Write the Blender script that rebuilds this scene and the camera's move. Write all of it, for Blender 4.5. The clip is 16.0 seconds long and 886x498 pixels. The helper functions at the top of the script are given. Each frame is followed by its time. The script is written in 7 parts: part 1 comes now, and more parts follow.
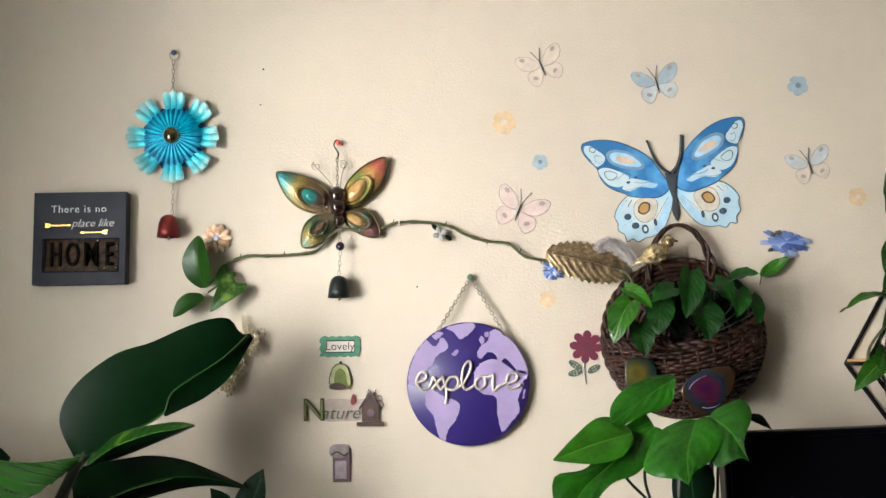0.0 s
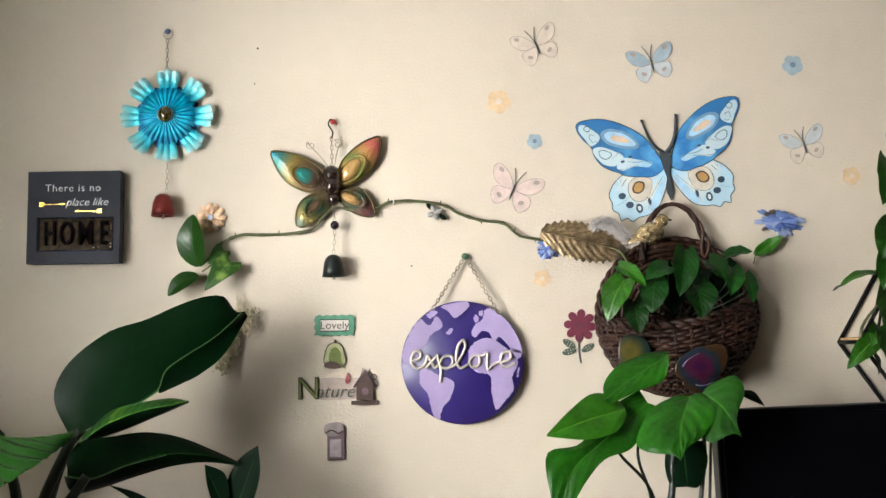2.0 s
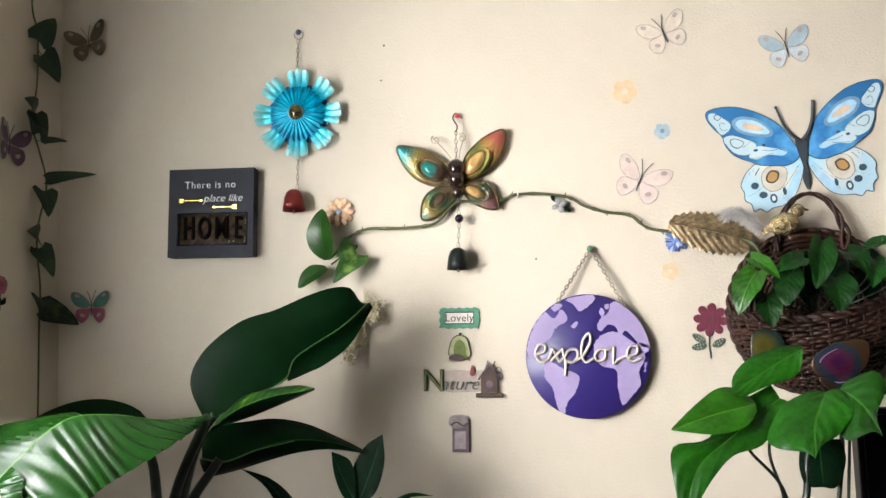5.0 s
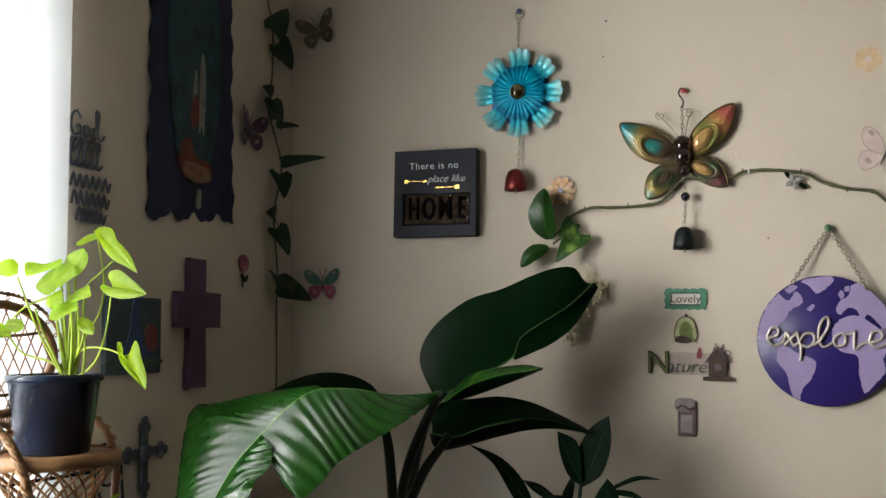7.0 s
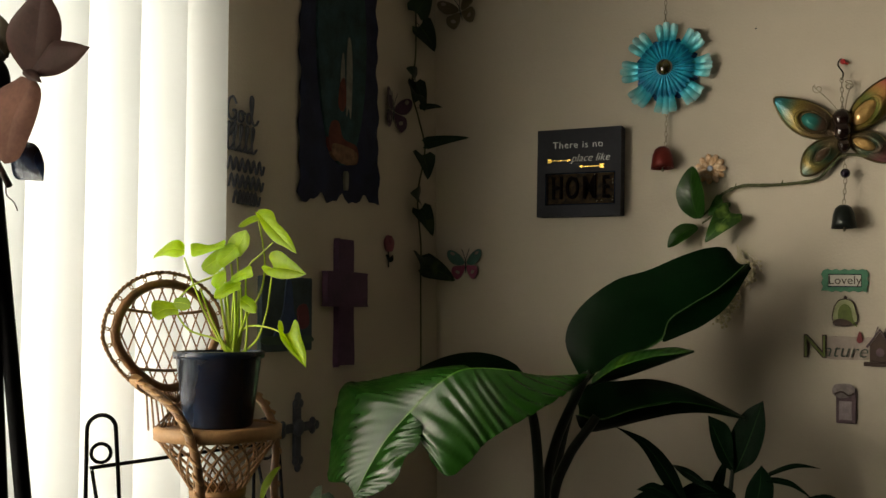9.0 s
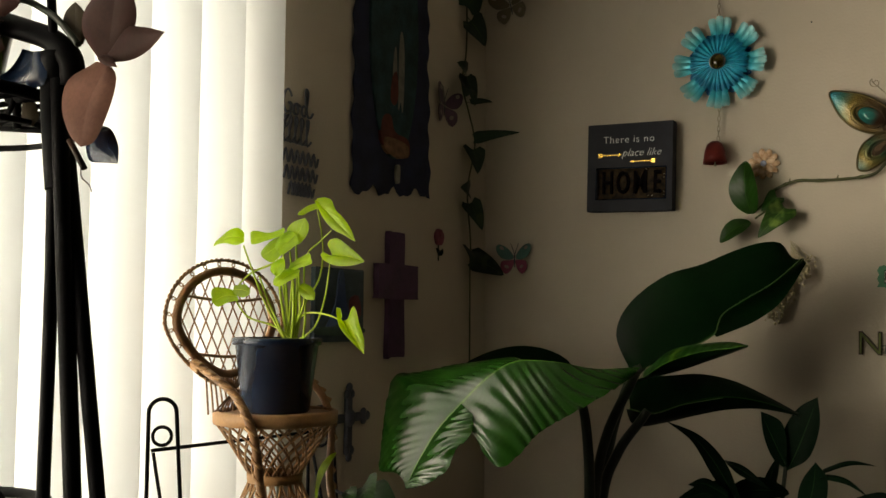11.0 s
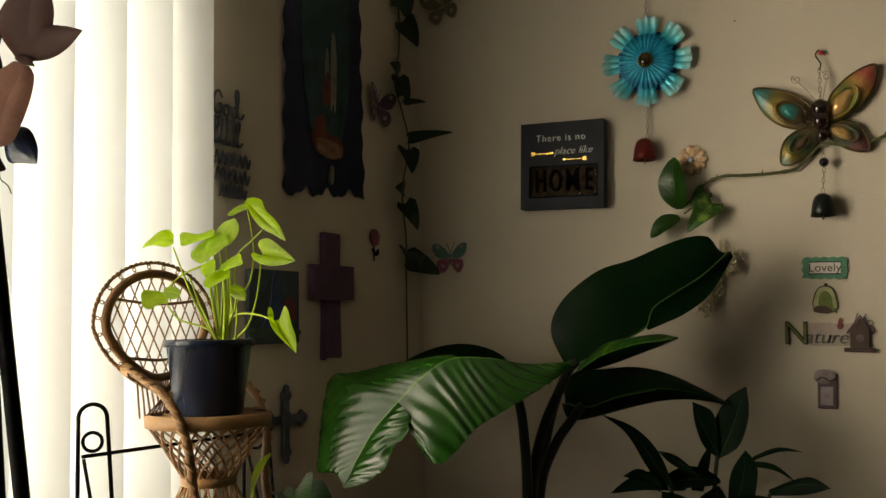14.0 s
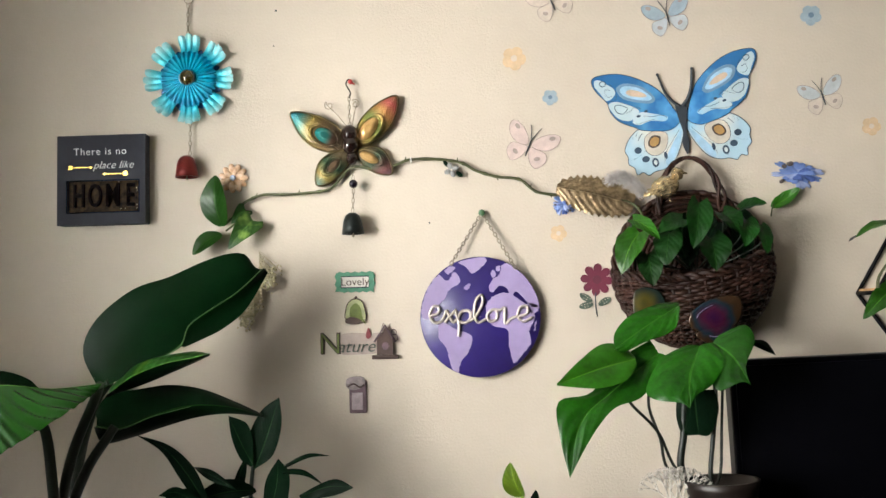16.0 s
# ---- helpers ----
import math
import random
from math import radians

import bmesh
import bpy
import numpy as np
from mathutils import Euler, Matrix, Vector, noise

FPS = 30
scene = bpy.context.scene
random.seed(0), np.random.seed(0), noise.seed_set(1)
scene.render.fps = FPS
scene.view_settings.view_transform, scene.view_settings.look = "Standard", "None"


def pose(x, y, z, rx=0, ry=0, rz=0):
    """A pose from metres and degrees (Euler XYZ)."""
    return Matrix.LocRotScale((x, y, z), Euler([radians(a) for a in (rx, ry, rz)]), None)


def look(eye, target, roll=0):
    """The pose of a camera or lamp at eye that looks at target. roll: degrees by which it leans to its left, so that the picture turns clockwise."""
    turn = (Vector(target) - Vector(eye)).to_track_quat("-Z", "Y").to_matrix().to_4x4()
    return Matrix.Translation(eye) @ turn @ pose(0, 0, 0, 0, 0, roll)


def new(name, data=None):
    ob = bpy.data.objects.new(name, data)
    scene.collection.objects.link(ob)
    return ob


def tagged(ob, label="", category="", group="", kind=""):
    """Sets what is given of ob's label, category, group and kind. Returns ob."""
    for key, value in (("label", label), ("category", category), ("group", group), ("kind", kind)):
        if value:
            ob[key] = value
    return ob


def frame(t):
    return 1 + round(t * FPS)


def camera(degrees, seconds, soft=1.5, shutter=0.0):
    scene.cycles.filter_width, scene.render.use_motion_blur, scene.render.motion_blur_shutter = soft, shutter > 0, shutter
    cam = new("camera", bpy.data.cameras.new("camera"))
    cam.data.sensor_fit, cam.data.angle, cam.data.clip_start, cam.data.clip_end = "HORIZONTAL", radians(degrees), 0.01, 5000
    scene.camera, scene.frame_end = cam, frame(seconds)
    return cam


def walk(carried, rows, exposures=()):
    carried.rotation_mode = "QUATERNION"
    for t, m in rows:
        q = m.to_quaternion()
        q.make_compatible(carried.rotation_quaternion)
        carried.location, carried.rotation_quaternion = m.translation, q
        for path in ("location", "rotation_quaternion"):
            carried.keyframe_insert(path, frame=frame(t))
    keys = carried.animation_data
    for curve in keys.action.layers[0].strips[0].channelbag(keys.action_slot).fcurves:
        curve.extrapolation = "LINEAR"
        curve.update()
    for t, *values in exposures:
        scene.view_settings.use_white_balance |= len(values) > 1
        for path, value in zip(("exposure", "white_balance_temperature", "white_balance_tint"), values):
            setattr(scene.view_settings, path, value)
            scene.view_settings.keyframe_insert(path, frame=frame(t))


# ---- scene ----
EXPOSURES = [(0, 0.72, 6350, 10), (3, 0.72, 6300, 10), (5.3, 0.86, 6200, 10), (5.9, 0.52, 6250, 10), (6.5, 0.02, 6300, 10), (7.5, -0.46, 6450, 10), (8.5, -1.04, 7500, 6), (11, -1.16, 8100, 7), (12, -1.20, 8400, 7), (13.5, -1.20, 8500, 7), (14.2, -0.97, 8300, 7), (14.7, -0.12, 7300, 10), (15.1, 0.28, 6500, 10), (15.5, 0.34, 6400, 10), (16, 0.66, 6350, 10)]
cam = camera(48.5, 16.0)
PATH = [
    (0, (0.017, 0.123, 1.392), (0.01, 2.111, 1.617), -2.5),
    (0.5, (0.018, 0.123, 1.396), (0.012, 2.112, 1.609), -2.4),
    (1, (0.025, 0.123, 1.379), (0.015, 2.111, 1.6), -2.3),
    (1.5, (0.023, 0.129, 1.353), (0.01, 2.116, 1.583), -2.4),
    (2, (0.022, 0.124, 1.367), (0.02, 2.114, 1.571), -2.5),
    (2.5, (0.03, 0.116, 1.376), (0.041, 2.108, 1.562), -2.4),
    (3, (0.038, 0.11, 1.378), (0.041, 2.103, 1.554), -2.5),
    (5.3, (0.058, 0.134, 1.336), (-0.284, 2.091, 1.563), -1.5),
    (5.5, (0.044, 0.129, 1.344), (-0.336, 2.08, 1.562), -1.3),
    (6, (0.035, 0.127, 1.352), (-0.453, 2.056, 1.551), -0.9),
    (6.5, (0.027, 0.125, 1.352), (-0.559, 2.028, 1.542), -0.8),
    (7, (-0.002, 0.121, 1.35), (-0.674, 1.996, 1.533), -0.7),
    (7.5, (-0.006, 0.117, 1.352), (-0.766, 1.958, 1.527), -0.2),
    (8, (-0.018, 0.12, 1.344), (-0.851, 1.931, 1.51), -0.0),
    (8.5, (-0.026, 0.118, 1.354), (-0.914, 1.904, 1.503), -0.1),
    (11, (-0.047, 0.098, 1.336), (-1.037, 1.829, 1.48), 0.4),
    (11.5, (-0.051, 0.093, 1.335), (-1.084, 1.799, 1.48), 0.7),
    (12, (-0.051, 0.09, 1.332), (-1.09, 1.792, 1.476), 0.6),
    (12.5, (-0.048, 0.088, 1.331), (-1.083, 1.794, 1.465), 0.6),
    (13, (-0.049, 0.088, 1.331), (-1.078, 1.799, 1.463), 0.4),
    (13.5, (-0.049, 0.091, 1.33), (-1.051, 1.817, 1.465), -0.1),
    (14, (-0.03, 0.098, 1.328), (-0.916, 1.885, 1.477), -0.9),
    (14.5, (0.019, 0.1, 1.327), (-0.64, 1.981, 1.493), -1.9),
    (15, (0.041, 0.105, 1.325), (-0.361, 2.059, 1.479), -2.7),
    (15.5, (0.073, 0.099, 1.328), (-0.13, 2.083, 1.489), -3.0),
    (16, (0.086, 0.094, 1.335), (-0.011, 2.086, 1.478), -3.0),
]
walk(cam, [(t, look(eye, target, roll)) for t, eye, target, roll in PATH], EXPOSURES)

# ---- world and light ----
world = bpy.data.worlds.new("sky")
scene.world = world
world.use_nodes = True
wn = world.node_tree.nodes
sky = wn.new("ShaderNodeTexSky")
sky.sky_type, sky.sun_disc = "NISHITA", False
sky.sun_elevation, sky.sun_rotation = radians(40), radians(200)
world.node_tree.links.new(sky.outputs[0], wn["Background"].inputs[0])
wn["Background"].inputs[1].default_value = 0.12


def area_lamp(name, m, sx, sy, watts, col):
    data = bpy.data.lights.new(name, "AREA")
    data.shape, data.size, data.size_y, data.energy, data.color = "RECTANGLE", sx, sy, watts, col
    ob = new(name, data)
    ob.matrix_world = m
    return ob


# daylight that falls on the outside of the blinds
WIN = (-0.50, 1.47, 0.90, 2.06)  # y from, y to, z from, z to
area_lamp("window_daylight", look((-1.50, 0.485, 1.48), (0, 0.485, 1.48)), 1.97, 1.16, 118, (1.0, 0.97, 0.92))
# the open sky beyond, whose light slips between the slats towards the far corner
area_lamp("sky_daylight", look((-3.00, -1.15, 1.85), (-1.20, 0.60, 1.50)), 1.5, 1.1, 60, (1.0, 0.97, 0.92))


# ---- materials ----


def mat(name, col, rough=0.5, metal=0.0, var=0.12, scale=9.0, bump=0.0, bscale=120.0, coat=0.0, spec=0.5, col2=None, random_=0.0, trans=0.0, emit=0.0):
    m = bpy.data.materials.new(name)
    m.use_nodes = True
    nt = m.node_tree
    n, l = nt.nodes, nt.links
    b = n["Principled BSDF"]
    tc = n.new("ShaderNodeTexCoord")
    n1, n2 = n.new("ShaderNodeTexNoise"), n.new("ShaderNodeTexNoise")
    n1.inputs["Scale"].default_value, n2.inputs["Scale"].default_value = scale, scale * 9
    n1.inputs["Detail"].default_value = n2.inputs["Detail"].default_value = 4
    for k in (n1, n2):
        l.new(tc.outputs["Object"], k.inputs["Vector"])
    add = n.new("ShaderNodeMath")
    add.operation = "MULTIPLY_ADD"
    add.inputs[1].default_value = 0.4
    l.new(n2.outputs[0], add.inputs[0])
    l.new(n1.outputs[0], add.inputs[2])
    ramp = n.new("ShaderNodeValToRGB")
    ramp.color_ramp.elements[0].position, ramp.color_ramp.elements[1].position = 0.45, 0.95
    a = [max(0, c * (1 - var)) for c in col]
    c2 = col2 or [min(1, c * (1 + var)) for c in col]
    ramp.color_ramp.elements[0].color, ramp.color_ramp.elements[1].color = (*a, 1), (*c2, 1)
    l.new(add.outputs[0], ramp.inputs[0])
    out = ramp.outputs[0]
    if random_:
        oi, hsv, mr = n.new("ShaderNodeObjectInfo"), n.new("ShaderNodeHueSaturation"), n.new("ShaderNodeMapRange")
        mr.inputs[3].default_value, mr.inputs[4].default_value = 1 - random_, 1 + random_
        l.new(oi.outputs["Random"], mr.inputs[0])
        l.new(mr.outputs[0], hsv.inputs["Value"])
        l.new(out, hsv.inputs["Color"])
        out = hsv.outputs[0]
    l.new(out, b.inputs["Base Color"])
    b.inputs["Roughness"].default_value, b.inputs["Metallic"].default_value = rough, metal
    b.inputs["Coat Weight"].default_value = coat
    b.inputs["Specular IOR Level"].default_value = spec
    if emit:
        b.inputs["Emission Color"].default_value = (*col, 1)
        b.inputs["Emission Strength"].default_value = emit
    if bump:
        n3, bp = n.new("ShaderNodeTexNoise"), n.new("ShaderNodeBump")
        n3.inputs["Scale"].default_value, n3.inputs["Detail"].default_value = bscale, 3
        bp.inputs["Strength"].default_value, bp.inputs["Distance"].default_value = bump, 0.002
        l.new(tc.outputs["Object"], n3.inputs["Vector"])
        l.new(n3.outputs[0], bp.inputs["Height"])
        l.new(bp.outputs[0], b.inputs["Normal"])
    if trans:
        t, mix = n.new("ShaderNodeBsdfTranslucent"), n.new("ShaderNodeMixShader")
        mix.inputs[0].default_value = trans
        l.new(out, t.inputs["Color"])
        l.new(b.outputs[0], mix.inputs[1])
        l.new(t.outputs[0], mix.inputs[2])
        l.new(mix.outputs[0], n["Material Output"].inputs["Surface"])
    return m


def leaf_mat(name, col, rib, vein=22.0, slant=5.0, rough=0.3, trans=0.25, var=0.25, amount=0.35, patch=None, coat=0.0, relief=0.35, spec=0.5, ribw=0.018):
    """A leaf: UV u runs across from 0 to 1, v from base to tip."""
    m = mat(name, col, rough, var=var, scale=14, trans=trans, coat=coat, spec=spec)
    nt = m.node_tree
    n, l = nt.nodes, nt.links
    b = n["Principled BSDF"]
    src = b.inputs["Base Color"].links[0].from_socket
    oi, hs, mr = n.new("ShaderNodeObjectInfo"), n.new("ShaderNodeHueSaturation"), n.new("ShaderNodeMapRange")
    mr.inputs[3].default_value, mr.inputs[4].default_value = 0.72, 1.28
    l.new(oi.outputs["Random"], mr.inputs[0])
    l.new(mr.outputs[0], hs.inputs["Value"])
    l.new(src, hs.inputs["Color"])
    src = hs.outputs[0]
    uv, sep = n.new("ShaderNodeUVMap"), n.new("ShaderNodeSeparateXYZ")
    l.new(uv.outputs[0], sep.inputs[0])

    def math_(op, x, y=0.0):
        k = n.new("ShaderNodeMath")
        k.operation = op
        for i, v in enumerate((x, y)):
            if isinstance(v, (int, float)):
                k.inputs[i].default_value = v
            else:
                l.new(v, k.inputs[i])
        return k.outputs[0]

    off = math_("ABSOLUTE", math_("SUBTRACT", sep.outputs[0], 0.5))
    phase = math_("SUBTRACT", math_("MULTIPLY", sep.outputs[1], vein), math_("MULTIPLY", off, slant * 2))
    wave = math_("SINE", math_("MULTIPLY", phase, 6.2832))
    line = math_("MULTIPLY", math_("POWER", math_("MAXIMUM", wave, 0.0), 5.0), amount)
    ribm = math_("LESS_THAN", off, ribw)
    both = math_("MAXIMUM", line, ribm)
    mix = n.new("ShaderNodeMixRGB")
    mix.inputs[2].default_value = (*rib, 1)
    l.new(both, mix.inputs[0])
    l.new(src, mix.inputs[1])
    out = mix.outputs[0]
    if patch:
        tc, nz, rp, m2 = n.new("ShaderNodeTexCoord"), n.new("ShaderNodeTexNoise"), n.new("ShaderNodeValToRGB"), n.new("ShaderNodeMixRGB")
        nz.inputs["Scale"].default_value = 22
        rp.color_ramp.elements[0].position, rp.color_ramp.elements[1].position = 0.55, 0.66
        l.new(tc.outputs["Object"], nz.inputs["Vector"])
        l.new(nz.outputs[0], rp.inputs[0])
        l.new(rp.outputs[0], m2.inputs[0])
        l.new(out, m2.inputs[1])
        m2.inputs[2].default_value = (*patch, 1)
        out = m2.outputs[0]
    for link in list(b.inputs["Base Color"].links):
        l.remove(link)
    l.new(out, b.inputs["Base Color"])
    for k in n:
        if k.bl_idname == "ShaderNodeBsdfTranslucent":
            l.new(out, k.inputs["Color"])
    bp = n.new("ShaderNodeBump")
    bp.inputs["Strength"].default_value, bp.inputs["Distance"].default_value = relief, 0.003
    tx, nr, rr = n.new("ShaderNodeTexCoord"), n.new("ShaderNodeTexNoise"), n.new("ShaderNodeMapRange")
    nr.inputs["Scale"].default_value, nr.inputs["Detail"].default_value = 26, 3
    l.new(tx.outputs["Object"], nr.inputs["Vector"])
    uneven = math_("ADD", math_("MULTIPLY", wave, math_("MULTIPLY", nr.outputs[0], 1.4)), math_("MULTIPLY", nr.outputs[0], 1.6))
    l.new(uneven, bp.inputs["Height"])
    rr.inputs[1].default_value, rr.inputs[2].default_value = 0.3, 0.7
    rr.inputs[3].default_value, rr.inputs[4].default_value = rough * 0.92, rough * 1.15
    l.new(nr.outputs[0], rr.inputs[0])
    l.new(rr.outputs[0], b.inputs["Roughness"])
    l.new(bp.outputs[0], b.inputs["Normal"])
    return m


M_WALL = mat("wall_paint", (0.53, 0.468, 0.380), 0.75, var=0.04, scale=2.5, bump=0.35, bscale=170)
M_CEIL = mat("ceiling_paint", (0.48, 0.45, 0.40), 0.85, var=0.03, scale=2, bump=0.3, bscale=120)
# for the unseen walls: a dark brown chosen to cut bounce light
M_REAR = mat("unseen_dark_wall", (0.16, 0.115, 0.08), 0.7, var=0.25, scale=4)
M_FLOOR = mat("unseen_floor", (0.08, 0.062, 0.05), 0.95, var=0.2, scale=14, bump=0.9, bscale=400)
M_TRIM = mat("white_trim", (0.72, 0.70, 0.66), 0.45, var=0.04)
M_BLIND = mat("blind_vinyl", (0.80, 0.82, 0.83), 0.55, var=0.02, scale=3, trans=0.42)
M_BLACK = mat("black_metal", (0.004, 0.004, 0.005), 0.55, 0.0, var=0.3, scale=40, spec=0.07)
M_BLACKPL = mat("black_plastic", (0.008, 0.017, 0.038), 0.22, var=0.25, scale=12, spec=0.5)
M_SCREEN = mat("dark_screen", (0.002, 0.002, 0.003), 0.3, var=0.1, spec=0.05)
# dark leaf base; also holds the shade on the folded leaf's lower half
M_STRAP = leaf_mat("dark_shaded_banana_leaf", (0.0012, 0.0075, 0.0020), (0.009, 0.032, 0.006), vein=26, slant=4.0, rough=0.30, trans=0.0, amount=0.0, relief=0.0, spec=0.06, var=0.25)
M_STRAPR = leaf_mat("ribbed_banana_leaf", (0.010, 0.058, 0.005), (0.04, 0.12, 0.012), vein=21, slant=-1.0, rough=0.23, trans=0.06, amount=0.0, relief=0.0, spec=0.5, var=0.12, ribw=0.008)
# greener base and yellow-green patches: the folded leaf's highlights put into colour
M_STRAPLIT = leaf_mat("lit_banana_leaf", (0.005, 0.028, 0.003), (0.06, 0.16, 0.02), vein=12, slant=1.0, rough=0.32, trans=0.05, amount=0.0, relief=0.12, spec=0.4, patch=(0.05, 0.11, 0.008))
M_YOUNG = leaf_mat("olive_leaf", (0.11, 0.19, 0.008), (0.2, 0.3, 0.03), vein=6, slant=2.5, rough=0.4, trans=0.25, amount=0.05, relief=0.15)
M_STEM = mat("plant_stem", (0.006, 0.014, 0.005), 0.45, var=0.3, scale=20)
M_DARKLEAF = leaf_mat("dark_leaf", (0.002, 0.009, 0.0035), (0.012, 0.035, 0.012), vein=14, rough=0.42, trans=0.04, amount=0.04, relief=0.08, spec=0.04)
M_IVY = leaf_mat("ivy_leaf", (0.013, 0.033, 0.016), (0.03, 0.06, 0.02), vein=6, rough=0.5, trans=0.05, amount=0.05, relief=0.1, spec=0.2, patch=(0.035, 0.055, 0.022))
M_MONST = leaf_mat("monstera_leaf", (0.0075, 0.064, 0.0015), (0.03, 0.12, 0.008), vein=5, slant=2.0, rough=0.36, trans=0.06, amount=0.08, relief=0.24, spec=0.32, var=0.6)
M_MONSTY = leaf_mat("young_monstera_leaf", (0.020, 0.115, 0.003), (0.07, 0.20, 0.012), vein=5, slant=2.0, rough=0.34, trans=0.10, amount=0.03, relief=0.14, spec=0.5, var=0.5)
M_POTHOS = leaf_mat("pothos_leaf", (0.010, 0.056, 0.003), (0.025, 0.085, 0.010), vein=6, slant=2.5, rough=0.32, trans=0.08, amount=0.02, relief=0.08, spec=0.4, var=0.35)
# darker copy of the pothos leaf: shade inside the basket put into its colour
M_POTHOSSHADE = leaf_mat("shaded_pothos_leaf", (0.004, 0.034, 0.003), (0.014, 0.060, 0.008), vein=6, slant=2.5, rough=0.42, trans=0.05, amount=0.02, relief=0.10, spec=0.25, var=0.6)
M_POTHOSV = leaf_mat("variegated_pothos_leaf", (0.016, 0.064, 0.006), (0.08, 0.17, 0.03), vein=6, slant=2.5, rough=0.32, trans=0.15, amount=0.12, patch=(0.16, 0.26, 0.05), relief=0.2)
M_LIME = leaf_mat("lime_leaf", (0.36, 0.56, 0.010), (0.48, 0.64, 0.03), vein=6, slant=2.5, rough=0.4, trans=0.7, amount=0.10, relief=0.15)
M_LIMESTEM = mat("lime_stem", (0.42, 0.54, 0.05), 0.45, var=0.15, trans=0.3)
M_VINE = mat("vine_stem", (0.060, 0.068, 0.022), 0.6, var=0.35, scale=30)
M_WICKER = mat("wicker", (0.25, 0.12, 0.045), 0.5, var=0.4, scale=40, bump=0.4, bscale=220, random_=0.2)
M_WICKERD = mat("dark_wicker", (0.028, 0.011, 0.007), 0.45, spec=0.25, var=0.6, scale=30, bump=0.5, bscale=200, random_=0.55)
M_TAN = mat("tan_reed", (0.33, 0.175, 0.07), 0.5, var=0.25, scale=30, bump=0.3)
M_CHAIN = mat("dull_steel_chain", (0.30, 0.26, 0.20), 0.4, 0.8, var=0.3, scale=60)
M_SLATE = mat("slate_canvas", (0.026, 0.028, 0.038), 0.8, var=0.18, scale=18, bump=0.5, bscale=500)
M_WHITEINK = mat("white_ink", (0.85, 0.85, 0.84), 0.7)
M_GOLD = mat("gold_foil", (0.85, 0.55, 0.14), 0.25, 0.9, var=0.15)
M_NAVY = mat("navy_varnish", (0.022, 0.012, 0.12), 0.38, var=0.18, scale=6, coat=0.15)
M_LILAC = mat("lilac_paint", (0.31, 0.25, 0.43), 0.35, var=0.12, scale=8, coat=0.3)
M_CREAM = mat("cream_letters", (0.50, 0.45, 0.41), 0.3, 0.25, var=0.3, scale=60)
M_PURPLEWOOD = mat("purple_wood", (0.075, 0.028, 0.075), 0.7, var=0.3, scale=25, bump=0.4)
M_TAPESTRY = mat("navy_tapestry", (0.016, 0.020, 0.055), 0.95, var=0.35, scale=20, bump=0.8, bscale=600)

# ---- mesh helpers ----


def V(*a):
    return Vector(a)


def sm(pts, n=8, closed=False):
    """A smooth line through the points."""
    p = [Vector(a) for a in pts]
    out, k = [], len(p)
    for i in range(k if closed else k - 1):
        if closed:
            a, b, c, d = p[i - 1], p[i], p[(i + 1) % k], p[(i + 2) % k]
        else:
            a, b, c, d = p[max(i - 1, 0)], p[i], p[i + 1], p[min(i + 2, k - 1)]
        for j in range(n):
            t = j / n
            out.append(0.5 * (2 * b + (c - a) * t + (2 * a - 5 * b + 4 * c - d) * t * t + (3 * b - a - 3 * c + d) * t ** 3))
    if not closed:
        out.append(p[-1])
    return out


def tube(pts, r, seg=8, closed=False, flat=1.0):
    """A rod along the points; r is one radius or one for each point."""
    p = [Vector(a) for a in pts]
    k = len(p)
    rr = list(r) if isinstance(r, (list, tuple)) else [r] * k
    if len(rr) != k:
        rr = [rr[0] + (rr[-1] - rr[0]) * i / (k - 1) for i in range(k)]
    vs, fs = [], []
    up = None
    for i in range(k):
        d = (p[(i + 1) % k] - p[i - 1]) if closed else (p[min(i + 1, k - 1)] - p[max(i - 1, 0)])
        d = d.normalized() if d.length > 1e-9 else Vector((0, 0, 1))
        if up is None:
            up = d.orthogonal().normalized()
        up = (up - d * up.dot(d))
        up = up.normalized() if up.length > 1e-6 else d.orthogonal().normalized()
        side = d.cross(up)
        for j in range(seg):
            a = 2 * math.pi * j / seg
            vs.append(p[i] + (up * math.cos(a) + side * math.sin(a) * flat) * rr[i])
    for i in range(k if closed else k - 1):
        for j in range(seg):
            a, b = i * seg + j, i * seg + (j + 1) % seg
            c = ((i + 1) % k) * seg
            fs.append((a, b, c + (j + 1) % seg, c + j))
    if not closed:
        fs.append(tuple(range(seg))[::-1])
        fs.append(tuple((k - 1) * seg + j for j in range(seg)))
    return vs, fs


def lathe(profile, seg=32):
    """Turned about z from (radius, height) pairs."""
    vs, fs = [], []
    for r, z in profile:
        for j in range(seg):
            a = 2 * math.pi * j / seg
            vs.append(V(r * math.cos(a), r * math.sin(a), z))
    for i in range(len(profile) - 1):
        for j in range(seg):
            fs.append((i * seg + j, i * seg + (j + 1) % seg, (i + 1) * seg + (j + 1) % seg, (i + 1) * seg + j))
    return vs, fs


def box(x0, x1, y0, y1, z0, z1, bevel=0.0):
    bm = bmesh.new()
    bmesh.ops.create_cube(bm, size=1)
    for v in bm.verts:
        v.co = V(x0 + (v.co.x + .5) * (x1 - x0), y0 + (v.co.y + .5) * (y1 - y0), z0 + (v.co.z + .5) * (z1 - z0))
    if bevel:
        bmesh.ops.bevel(bm, geom=bm.edges[:], offset=bevel, segments=2, affect="EDGES", profile=0.6)
    vs = [v.co.copy() for v in bm.verts]
    bm.verts.index_update()
    fs = [tuple(v.index for v in f.verts) for f in bm.faces]
    bm.free()
    return vs, fs


